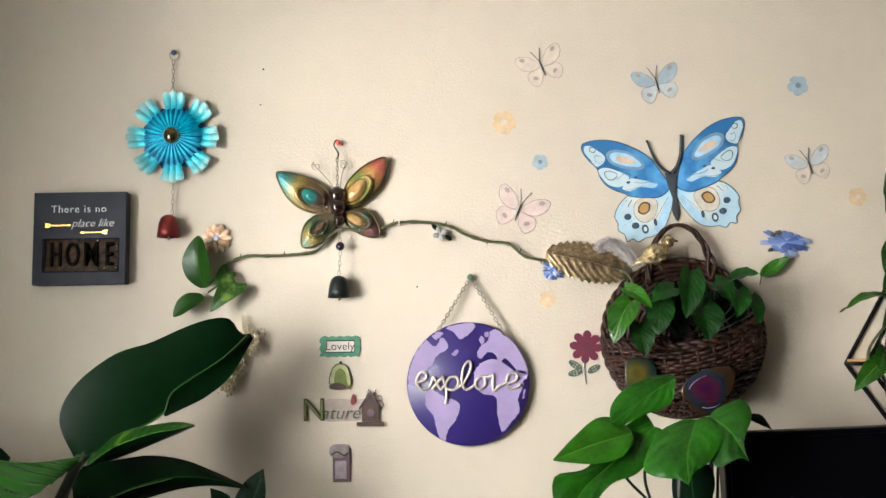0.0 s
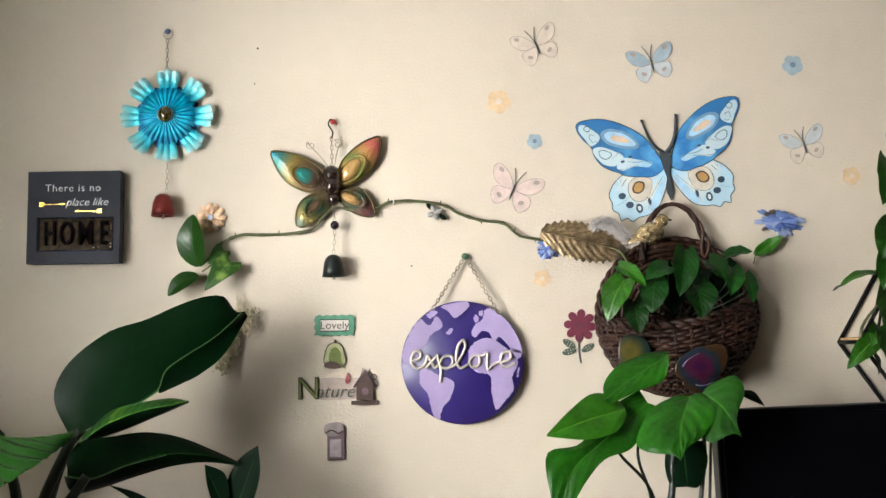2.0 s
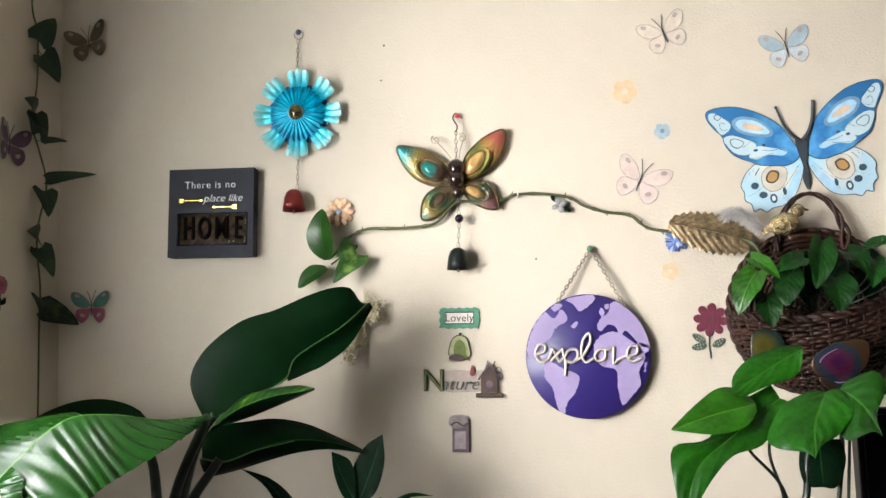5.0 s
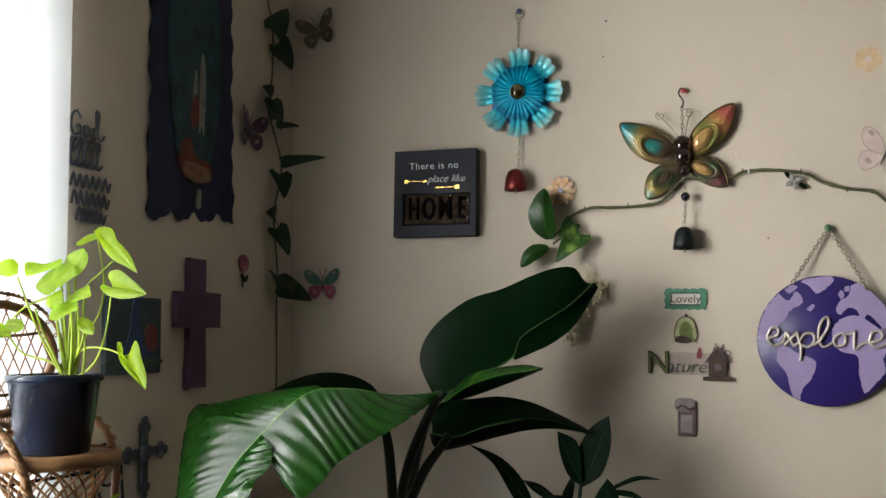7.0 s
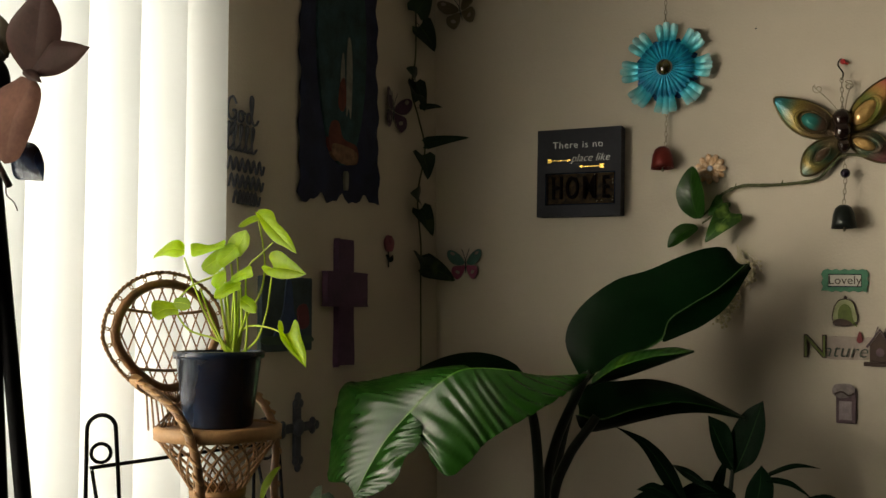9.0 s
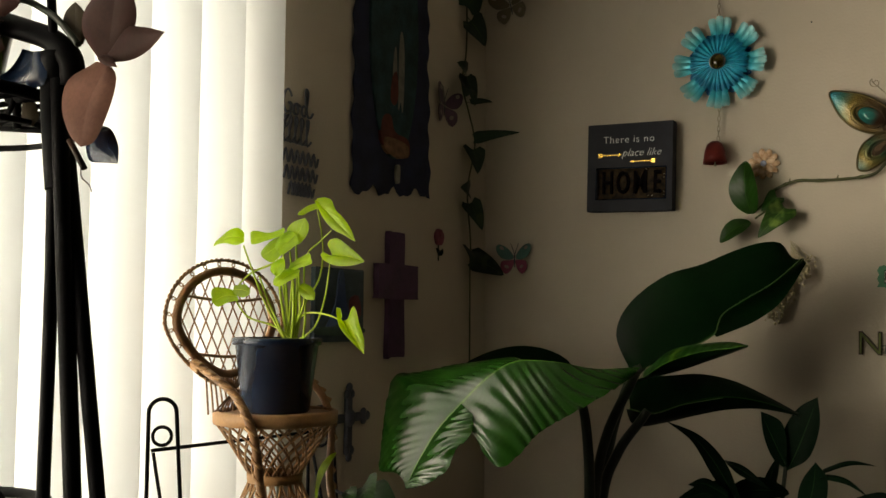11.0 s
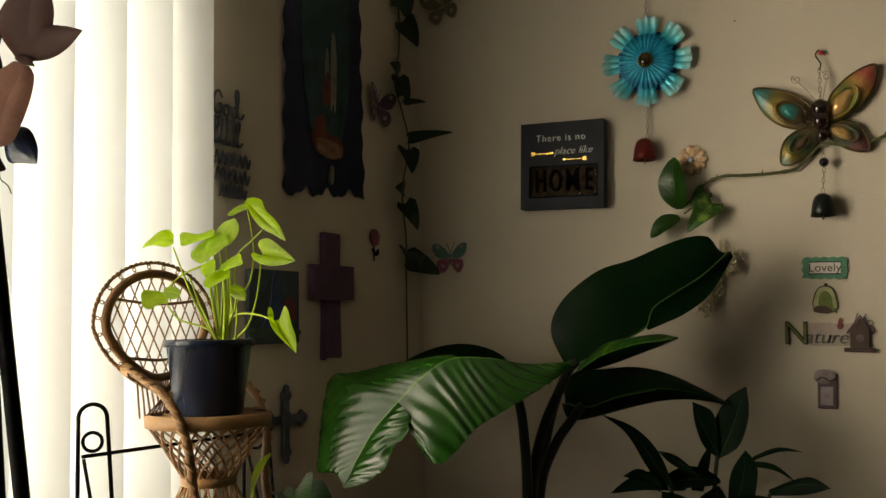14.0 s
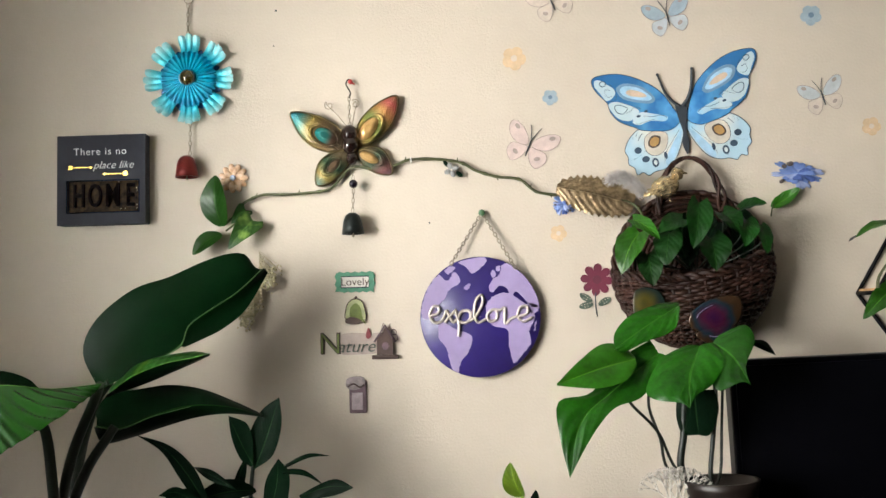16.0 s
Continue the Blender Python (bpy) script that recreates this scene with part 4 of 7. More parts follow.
def bell(cx, cy, ztop, r, h, material, parent):
    prof = [(.001, h), (r * .35, h * .99), (r * .68, h * .86), (r * .88, h * .6), (r * .97, h * .3), (r * 1.06, 0), (r * .98, 0), (r * .85, h * .4), (r * .5, h * .8), (.001, h * .88)]
    part("bell", moved(lathe(prof, 28), Matrix.Translation((cx, cy, ztop - h))), material, parent)
    part("clapper", join(tube([V(cx, cy, ztop - h * .5), V(cx, cy, ztop - h - .006)], .0012, 6), ball((cx, cy, ztop - h - .004), .0035, 10, 8)), M_CHAIN, parent)


bell(-.010, -.030, -.186, .026, .052, mat("red_enamel", (.16, .018, .015), .32, .5, var=.3, scale=25), fl)

# peach jewel flower
jf = thing("jewelled_flower", pose(-.517, 2.398, 1.697) @ Matrix.Diagonal((1.15, 1.15, 1.15, 1)), "small peach crystal flower with a pale stone", "ornament")
M_PEACH = mat("peach_crystal", (.92, .50, .24), .10, var=.3, scale=90, col2=(.98, .78, .58), coat=1, trans=.2)
for k in range(11):
    a = 2 * math.pi * k / 11
    part("petal", plate(ell(.020 * math.cos(a), .020 * math.sin(a), .011, .0068, math.degrees(a)), 0, .004, .004), M_PEACH, jf)
for k in range(6):
    a = 2 * math.pi * k / 6 + .3
    part("petal", plate(ell(.014 * math.cos(a), .014 * math.sin(a), .010, .006, math.degrees(a)), .004, .007, .003), M_PEACH, jf)
part("stone", ball((0, -.010, 0), .006, 12, 8, 1, .7, 1), mat("pale_blue_stone", (.50, .56, .72), .1, coat=1), jf)

# butterfly chime
bc = thing("metal_butterfly_chime", pose(-.230, 2.40, 1.769), "bronze and teal metal butterfly chime hanging from a hook", "wind chime")


def wingmat(name, r, *cols):
    stops = [(i / (len(cols) - 1), c) for i, c in enumerate(cols)]
    return grad(name, stops, r, .26, .6, noise_=.14, nscale=40, bump=1.0, bscale=330, coat=.4)


M_W1 = wingmat("teal_wing", .175, (.05, .03, .02), (.06, .035, .02), (.10, .065, .03), (.14, .09, .03), (.26, .19, .04), (.04, .20, .17), (.01, .20, .30))
M_W2 = wingmat("copper_wing", .170, (.20, .14, .05), (.26, .18, .06), (.34, .26, .06), (.16, .20, .05), (.50, .26, .08), (.50, .10, .09), (.14, .12, .03))
M_W3 = wingmat("bronze_wing", .150, (.14, .09, .04), (.20, .14, .05), (.14, .10, .05), (.05, .09, .05), (.20, .07, .07), (.04, .05, .09))
M_W4 = wingmat("brown_wing", .150, (.05, .03, .02), (.10, .06, .035), (.12, .09, .04), (.04, .11, .06), (.30, .22, .06), (.01, .17, .19))
M_CUP, M_RIMW = grad("teal_glass", [(0, (.01, .22, .20)), (.5, (.02, .14, .12)), (.75, (.10, .055, .035)), (1, (.08, .045, .03))], .05, .14, .3, centre=(-0.073, 0, 0.017), coat=.8), mat("bronze_rim", (.10, .075, .03), .3, .8, var=.4, scale=60)
M_CUPG = mat("amber_glass", (.52, .32, .12), .12, .4, var=.4, scale=30, coat=1)
M_CUPB = mat("brown_glass", (.12, .075, .045), .12, .3, var=.4, scale=30, coat=1)
WINGS = (
    ([(-.004, -.018), (-.024, .026), (-.063, .057), (-.107, .072), (-.140, .075), (-.135, .048), (-.118, .016), (-.092, -.009), (-.057, -.024), (-.017, -.024)], M_W1, (-0.062, 0.012, 0.035, 0.022, -32), M_CUP),
    ([(.010, -.002), (.021, .040), (.049, .071), (.082, .092), (.114, .099), (.113, .067), (.098, .033), (.070, .003), (.036, -.014), (.015, -.015)], M_W2, (0.048, 0.023, 0.039, 0.021, 48), M_CUPG),
    ([(-.004, -.024), (-.044, -.027), (-.072, -.043), (-.085, -.066), (-.087, -.099), (-.067, -.104), (-.040, -.089), (-.010, -.059)], M_W4, (-0.046, -0.060, 0.025, 0.015, 42), M_CUPB),
    ([(.010, -.025), (.040, -.017), (.070, -.024), (.087, -.047), (.095, -.083), (.070, -.086), (.038, -.071), (.014, -.046)], M_W3, (0.046, -0.045, 0.030, 0.015, -28), M_CUPG),
)
for pts, m_, (ex, ez, ea, eb, er), cup in WINGS:
    o = blob(pts, 7)
    w = part("wing", plate(o, .014, .018, .010), m_, bc)
    part("rim", tube([V(x, -.018, z) for x, z in o], .0022, 6, True), M_RIMW, w)
    rg = ell(ex, ez, ea, eb, er, 36)
    out_ = 1 if ex > 0 else -1
    part("cup_ring", tube([V(x, -.028, z) for x, z in rg], [.0018 + .0045 * max(0, out_ * (x - ex) / ea) for x, z in rg], 8, True), m_, w)
    part("cup", plate(ell(ex - .004 * out_, ez, ea * .82, eb * .80, er), .022, .027, .012), cup, w)
part("body", join(ball((0, -.034, .012), .020, 18, 12, 1, 1, 1.1), ball((0, -.034, -.014), .019, 18, 12, 1, 1, 1.2), ball((.002, -.030, -.045), .014, 16, 10, 1, 1, 1.2)), mat("dark_amber_glass", (.020, .010, .008), .06, .2, var=.3, coat=1), bc)
for sx, tw in ((-1, -.054), (1, .020)):
    sp = [V(sx * .006, -.024, .03), V(tw * .55, -.02, .062), V(tw, -.018, .088)]
    curl = [V(tw - sx * .006 + .012 * (1 - i / 22) * math.cos(1.57 - sx * (i * .42) + .6), -.018, .086 + .012 * (1 - i / 22) * math.sin(1.57 - sx * (i * .42) + .6)) for i in range(18)]
    part("antenna", tube(sm(sp, 6) + curl, .0011, 6), M_CHAIN, bc)
part("chain", chain((.001, -.022, .105), (.001, -.03, .03)), M_CHAIN, bc)
part("hook", tube(sm([(.001, -.022, .10), (.004, -.018, .115), (-.006, -.014, .135), (.0, -.010, .148), (.008, -.006, .140)], 7), .0016, 7), M_BLACK, bc)
part("pin", join(ball((.004, -.010, .142), .006, 12, 8), tube([V(.006, 0, .140), V(.006, -.012, .140)], .002, 6), tube([V(.004, -.010, .142), V(.014, -.012, .135)], .0022, 6)), mat("red_pin", (.45, .03, .03), .35), bc, "red push pin")
part("chain", chain((.002, -.03, -.06), (.003, -.03, -.098)), M_CHAIN, bc)
part("ball", ball((.003, -.03, -.106), .0105, 16, 10), mat("dark_iridescent_bead", (.018, .012, .028), .15, .5, coat=1), bc)
part("chain", chain((.003, -.03, -.116), (-.002, -.03, -.172)), M_CHAIN, bc)
bell(-.003, -.030, -.174, .025, .050, mat("dark_green_enamel", (.018, .024, .022), .35, .5, var=.4, scale=30), bc)

# pothos vine pinned along the wall
pv = thing("pothos_vine", pose(-.445, 2.40, 1.652), "bare green pothos stem pinned along the wall, leafy end", "plant")
o = V(-.445, 2.40, 1.652)
vine = sm([(-.505, 2.385, 1.615), (-.49, 2.385, 1.636), (-.445, 2.385, 1.652), (-.40, 2.386, 1.650), (-.34, 2.386, 1.650), (-.285, 2.386, 1.657), (-.255, 2.384, 1.685), (-.225, 2.382, 1.705), (-.16, 2.382, 1.695), (-.126, 2.386, 1.704), (-.09, 2.386, 1.715),
           (-.02, 2.386, 1.711), (.032, 2.386, 1.698), (.06, 2.386, 1.680), (.109, 2.386, 1.662), (.161, 2.386, 1.653), (.19, 2.386, 1.628), (.212, 2.386, 1.617), (.28, 2.386, 1.606), (.34, 2.38, 1.60), (.42, 2.36, 1.575), (.44, 2.33, 1.52)], 6)
vr = [.0033 + .0009 * noise.noise(V(i * .6, 0, 0)) + (.0012 if i % 9 == 0 else 0) for i in range(len(vine))]
part("stem", shift(tube(vine, vr, 8), o), M_VINE, pv)
for i in (10, 22, 34, 47, 58, 70, 84, 95, 104):
    p = vine[i]
    part("node", shift(tube([p, p + V(.003, -.004, .009 if i % 4 else -.009)], [.0024, .0008], 6), o), M_VINE, pv)
for i in (60, 108):
    p = vine[i]
    part("clip", shift(join(tube([p + V(0, .014, -.005), p + V(0, -.005, -.006), p + V(0, -.006, .004)], .002, 6)), o), mat("clear_clip", (.75, .74, .70), .15, trans=.3), pv)
for b, t, f, w, pr, m_ in (((-0.542, 2.372, 1.581), (-0.551, 2.35, 1.699), (-.35, -.9, .15), .074, "oval", M_POTHOS), ((-0.469, 2.372, 1.591), (-0.522, 2.34, 1.524), (.35, -.85, .35), .060, "heart", M_POTHOSV), ((-0.545, 2.372, 1.563), (-0.609, 2.35, 1.518), (-.3, -.9, .3), .046, "oval", M_POTHOS), ((-0.487, 2.38, 1.618), (-0.518, 2.36, 1.585), (.2, -.9, .2), .040, "heart", M_POTHOS)):
    part("leaf", shift(leaf(b, t, f, w, pr, fold=.22, bow=.12, lobe=.2 if pr == "heart" else 0, wave=.01, nv=18), o), m_, pv)
for pts in ([(-.505, 2.385, 1.615), (-.52, 2.378, 1.60), (-.535, 2.372, 1.585)], [(-.505, 2.385, 1.615), (-.49, 2.38, 1.615), (-.475, 2.37, 1.610)], [(-.505, 2.385, 1.615), (-.51, 2.378, 1.59), (-.535, 2.375, 1.570)]):
    part("stalk", shift(tube(sm(pts, 5), .0025, 6), o), M_VINE, pv)
part("clip_flower", shift(join(*[moved(plate(ell(.010 * math.cos(a), .010 * math.sin(a), .008, .006, math.degrees(a), 12), .012, .016, .002), Matrix.Translation((.004, 2.40, 1.684))) for a in (.4, 1.9, 3.5, 5.0)]), o), mat("grey_petal", (.24, .24, .23), .5, var=.3), pv, "small grey flower clip")
part("clip_leaf", shift(join(*[moved(plate(ell(x, z, .010, .005, r, 12), .010, .014, .002), Matrix.Translation((.004, 2.40, 1.684))) for x, z, r in ((-.012, .016, -50), (.018, -.010, -40))]), o), M_DARKLEAF, pv)

# dried flowers behind the big leaf
dr = thing("dried_flower_sprig", pose(-.472, 2.395, 1.43), "hanging sprig of tiny dried cream flowers", "dried flowers")
M_DRY = mat("dried_flower", (.42, .37, .24), .8, var=.4, scale=60)
rs = random.Random(5)
heads, twigs = [], []
for k in range(260):
    t = rs.random()
    x, z, y = .02 - .045 * t + rs.gauss(0, .012) + (.025 if t < .35 else 0), .045 - .125 * t + rs.gauss(0, .008), -.01 - .02 * rs.random()
    heads.append(ball((x, y, z), rs.uniform(.0022, .0042), 6, 4))
    if k % 3 == 0:
        twigs.append(tube([V(.012, -.012, .09 - .1 * t), V(x, y, z)], .0005, 4))
tagged(part("flower_head", join(*heads), M_DRY, dr), kind="stuff")
tagged(part("twig", join(*twigs), M_DRY, dr), kind="stuff")
part("stalk", tube(sm([(.02, -.004, .075), (.015, -.012, .05), (-.005, -.015, -.02)], 6), .0016, 6), M_DRY, dr)

# small painted wooden cut-outs
M_GREENP, M_PALEP, M_BROWNP, M_MAUVE, M_LIMEP = mat("green_paint", (.06, .22, .13), .6, var=.3, scale=60), mat("pale_paint", (.62, .58, .52), .6, var=.1), mat("brown_print", (.055, .028, .02), .6, var=.3, scale=50), mat("mauve_paint", (.12, .075, .09), .6, var=.3, scale=50), mat("lime_paint", (.12, .16, .03), .6, var=.3, scale=50)
lv = thing("lovely_cutout", pose(-.2375, 2.40, 1.434, 0, 1.5, 0), "small green scalloped wooden word cut-out", "wall ornament", "painted wooden cut-outs")
sc = [(.044 * a + (.004 if i % 2 else 0) * b, .022 * c + (.003 if i % 2 else 0) * d) for i, (a, c, b, d) in enumerate([(-1 + .2 * k, 1, 0, 1) for k in range(10)] + [(1, 1 - .4 * k, 1, 0) for k in range(5)] + [(1 - .2 * k, -1, 0, -1) for k in range(10)] + [(-1, -1 + .4 * k, -1, 0) for k in range(5)])]
part("frame", plate(sc, 0, .004), M_GREENP, lv, smooth=False)
part("panel", plate([(-.033, -.013), (.033, -.013), (.033, .013), (-.033, .013)], .004, .0052), M_PALEP, lv, smooth=False)
part("panel_edge", tube([V(-.033, -.005, -.013), V(.033, -.005, -.013), V(.033, -.005, .013), V(-.033, -.005, .013)], .0012, 5, True), M_BLACKPL, lv)
part("lettering", text("Lovely", .026, 0, 0, -.0058, .0004, space=1.0), M_BROWNP, lv, "dark printed word")
cg = thing("bell_jar_cutout", pose(-.2395, 2.40, 1.338), "small lime green bell jar cut-out", "wall ornament", "painted wooden cut-outs")
part("jar", plate(blob([(-.022, .008), (-.022, .035), (-.012, .052), (.002, .056), (.016, .050), (.022, .032), (.022, .006), (.0, .0)], 4), 0, .004), mat("pale_lime_print", (.34, .36, .18), .6, var=.3, scale=60), cg)
part("foliage", plate(blob([(-.012, .012), (-.012, .034), (.0, .046), (.012, .036), (.016, .012), (.024, -.004), (.010, .006)], 4), .004, .0055), M_LIMEP, cg)
part("base", plate(blob([(-.024, .008), (-.012, .014), (.006, .010), (.014, .002), (.0, -.003), (-.022, .0)], 4), .004, .006), M_BROWNP, cg)
part("outline", tube([V(x, -.004, z) for x, z in blob([(-.022, .008), (-.022, .035), (-.012, .052), (.002, .056), (.016, .050), (.022, .032), (.022, .006)], 4)], .0011, 5), M_BROWNP, cg)
part("knob", ball((.002, -.003, .059), .0035, 10, 6), M_BROWNP, cg)
nt_ = thing("nature_cutout", pose(-.232, 2.40, 1.288, 0, 1.5, 0), "painted wooden word cut-out with a little birdhouse", "wall ornament", "painted wooden cut-outs")
part("backing", plate(blob([(-.05, .02), (-.02, .026), (.02, .024), (.05, .022), (.045, -.018), (.0, -.024), (-.05, -.020)], 4), 0, .0025), mat("faded_print", (.38, .31, .27), .7, var=.2, scale=40), nt_)
part("initial", text("N", .070, -.070, .000, -.006, .003, bold=-.0012), M_LIMEP, nt_, "lime green capital letter")
part("initial_edge", text("N", .070, -.070, .000, -.0025, .002, bold=.0014), M_BROWNP, nt_)
part("lettering", text("ature", .042, -.010, -.006, -.0048, .0015, shear=.3, bold=-.0004), mat("grey_green_print", (.07, .09, .07), .6), nt_, "dark word ending")
part("petal", plate(blob([(.014, .018), (.020, .038), (.026, .020), (.020, .012)], 4), .003, .005), mat("dull_red_paint", (.20, .03, .035), .6), nt_)
bh = part("birdhouse", plate([(.040, -.026), (.040, .008), (.060, .038), (.078, .008), (.078, -.026)], .003, .010), M_BROWNP, nt_, smooth=False)
part("roof", tube([V(.034, -.011, .004), V(.060, -.011, .042), V(.084, -.011, .004)], .0028, 6), M_MAUVE, bh)
part("entrance", plate(ell(.060, -.006, .008, .009), .010, .011), M_MAUVE, bh)
part("ledge", box(.028, .090, -.011, -.001, -.036, -.027, .001), M_BROWNP, nt_, smooth=False)
part("twig", join(*[tube([V(.080 + .009 * math.cos(t) * s, -.004, .012 + dz + .009 * math.sin(t) * s) for t in (2 * math.pi * i / 12 for i in range(12))], .0010, 5, True) for s, dz in ((1, 0), (.7, .014))], tube([V(.05, -.004, .03), V(.056, -.004, .048)], .001, 5), tube([V(.066, -.004, .03), V(.072, -.004, .046)], .001, 5)), M_MAUVE, nt_)
tg = thing("jar_cutout", pose(-.245, 2.40, 1.170, 0, 1.5, 0), "small mauve jar cut-out with a ribbon top", "wall ornament", "painted wooden cut-outs")
part("jar", box(-.018, .023, -.006, 0, -.042, .034, .003), M_MAUVE, tg, smooth=False)
part("label", box(-.012, .014, -.0072, -.0055, -.034, .006, .001), mat("pale_mauve", (.33, .27, .29), .7, var=.3, scale=70), tg, smooth=False)
part("lid", plate(blob([(-.024, .020), (-.022, .038), (-.006, .043), (.012, .042), (.020, .034), (.014, .018), (-.008, .012)], 4), .005, .0085), mat("grey_mauve", (.24, .20, .20), .7, var=.4, scale=80), tg)
part("ribbon", tube(sm([(-.020, -.0095, .020), (-.006, -.010, .026), (.008, -.0095, .018), (.018, -.009, .024)], 5), .0016, 6), M_BROWNP, tg)

# globe sign
gl = thing("globe_sign", pose(.053, 2.40, 1.337, 0, 1.5, 0), "round purple world map sign hanging from a chain", "sign")
GR = .1395
disc = lathe([(.001, 0), (GR - .002, 0), (GR, .002), (GR, .010), (GR - .002, .012), (.001, .012)], 72)
part("board", moved(disc, pose(0, -.010, 0, 90, 0, 0)), M_NAVY, gl)
k_ = GR / 325
cont = (
    [(95, 230), (150, 150), (200, 185), (245, 140), (275, 195), (215, 235), (185, 290), (140, 330), (150, 375), (75, 390), (62, 330)], [(270, 85), (400, 62), (412, 100), (345, 150), (305, 112)],
    [(165, 410), (250, 450), (330, 490), (310, 570), (270, 620), (245, 690), (215, 650), (190, 550), (150, 490)], [(430, 240), (445, 190), (490, 155), (505, 105), (565, 115), (640, 190), (690, 285), (695, 340), (650, 330), (600, 275), (575, 255), (545, 275), (520, 230), (480, 225), (455, 255)],
    [(410, 340), (450, 275), (530, 262), (600, 305), (640, 340), (672, 392), (640, 470), (645, 530), (600, 590), (552, 640), (530, 560), (522, 460), (440, 430)], [(610, 330), (660, 320), (695, 345), (660, 375)], [(440, 150), (455, 135), (470, 160), (450, 175)],
    [(300, 215), (330, 205), (322, 232), (298, 236)], [(190, 130), (225, 108), (250, 118), (215, 150)], [(470, 120), (488, 110), (492, 136), (474, 142)], [(668, 430), (680, 415), (676, 455), (664, 470)],
)
for c in cont:
    pts = []
    for x, z in blob([((x - 378) * k_, (385 - z) * k_) for x, z in c], 8):
        r = math.hypot(x, z)
        s = min(1, (GR - .001) / r)
        jit = .0022 * noise.noise(V(x * 190, z * 190, 0)) + .0016 * noise.noise(V(x * 520, z * 520, 3))
        pts.append(((x + jit) * s, (z - jit) * s))
    part("continent", plate(pts, .0215, .0232), M_LILAC, gl, smooth=False)
scr = ([(100, 375), (150, 360), (155, 328), (125, 325), (105, 370), (130, 410), (172, 398), (195, 345)], [(195, 345), (212, 380), (232, 410), (250, 395)], [(250, 343), (212, 380), (185, 412)], [(245, 350), (262, 420), (258, 488)], [(258, 385), (282, 352), (318, 352), (325, 385), (300, 415), (262, 408)],
       [(300, 415), (350, 385), (392, 310), (385, 268), (355, 300), (345, 370), (365, 415), (410, 395)], [(445, 348), (415, 375), (428, 410), (465, 398), (466, 355), (445, 348), (490, 352)], [(490, 350), (510, 340), (508, 380), (512, 425), (540, 400), (580, 385)], [(582, 390), (630, 372), (628, 335), (592, 342), (580, 388), (608, 415), (655, 395)])
for s in scr:
    part("script_letter", tube(sm([((x - 378) * k_, -.0262, (385 - z) * k_) for x, z in s], 7), .0034, 8), M_CREAM, gl)
part("chain", chain((-.066, -.024, .122), (.008, -.010, .240), .009, .0014, half=.0036), M_CHAIN, gl)
part("chain", chain((.086, -.024, .108), (.012, -.010, .240), .009, .0014, half=.0036), M_CHAIN, gl)
nail(gl, .010, .243, mat("green_pin", (.05, .12, .06), .35), .008)

# wall decals
M_BODY = mat("charcoal_ink", (.035, .045, .055), .6, var=.2)


def ink(name, col, **k):
    return mat(name, col, .55, scale=40, var=.18, **k)


M_BLUEW = grad("blue_butterfly_print", [(0, (.05, .28, .60)), (.25, (.02, .15, .42)), (.42, (.09, .33, .62)), (.6, (.02, .15, .40)), (.8, (.07, .28, .54)), (1, (.02, .14, .34))], .19, .5, noise_=.6, nscale=22, coat=.25)
M_HIND = grad("pale_blue_print", [(0, (.16, .44, .72)), (.35, (.36, .62, .78)), (.7, (.66, .66, .60)), (1, (.38, .56, .66))], .16, .5, noise_=.25, nscale=25, coat=.25)
M_PEACHI, M_ORANGE, M_WHITEI, M_INKN, M_SKY = ink("peach_ink", (.60, .44, .31)), ink("amber_ink", (.42, .24, .075)), ink("milk_ink", (.56, .63, .64)), ink("navy_ink", (.03, .06, .10)), ink("sky_ink", (.35, .55, .70))
bb = thing("butterfly_decal", pose(.550, 2.40, 1.792, 0, -8.9, 0), "large blue patterned butterfly wall decal", "wall decal")
M_BAND = grad("pale_band_print", [(0, (.16, .42, .66)), (.4, (.30, .52, .68)), (.75, (.52, .62, .64)), (1, (.44, .56, .60))], .2, .5, noise_=.5, nscale=30, coat=.25)
M_EYEP = ink("pale_sand_ink", (.55, .50, .42))
FORE = [(8, -19), (22, 16), (40, 50), (67, 76), (106, 100), (143, 112), (180, 113), (197, 106), (197, 89), (186, 68), (170, 47), (166, 26), (153, 3), (135, -11), (115, -21), (100, -30), (68, -37), (33, -39)]
HIND = [(3, -25), (6, -53), (19, -86), (37, -114), (61, -128), (84, -131), (100, -138), (112, -129), (126, -133), (130, -116), (142, -105), (141, -88), (146, -72), (135, -50), (120, -35), (100, -25), (76, -31), (48, -37)]
PATCHES = (("forewing", "pale_band", M_BAND, .0005, [(176, 101), (190, 103), (193, 89), (182, 70), (170, 51), (152, 59), (147, 73), (160, 87)]),
           ("forewing", "pale_band", M_BAND, .0005, [(121, 34), (149, 46), (168, 41), (161, 22), (147, 4), (124, -4), (107, 5), (99, 18)]),
           ("forewing", "pale_band", M_BAND, .0005, [(36, -7), (71, 6), (98, 12), (118, -7), (103, -17), (74, -11), (45, -17)]),
           ("forewing", "marking", ink("grey_blue_ink", (.16, .27, .40)), .0005, [(58, 42), (84, 72), (122, 86), (144, 76), (132, 51), (98, 36), (68, 30)]),
           ("forewing", "marking", M_SKY, .0010, [(66, 45), (90, 69), (122, 79), (136, 71), (125, 54), (96, 42), (72, 37)]),
           ("forewing", "marking", M_PEACHI, .0015, [(76, 49), (92, 62), (114, 69), (123, 63), (113, 54), (88, 47)]),
           ("hindwing", "pale_band", M_SKY, .0005, [(9, -45), (25, -60), (47, -91), (56, -110), (52, -122), (36, -109), (19, -82)]),
           ("hindwing", "marking", M_EYEP, .0005, [(44, -46), (73, -36), (95, -48), (99, -75), (86, -92), (64, -92), (47, -73)]))
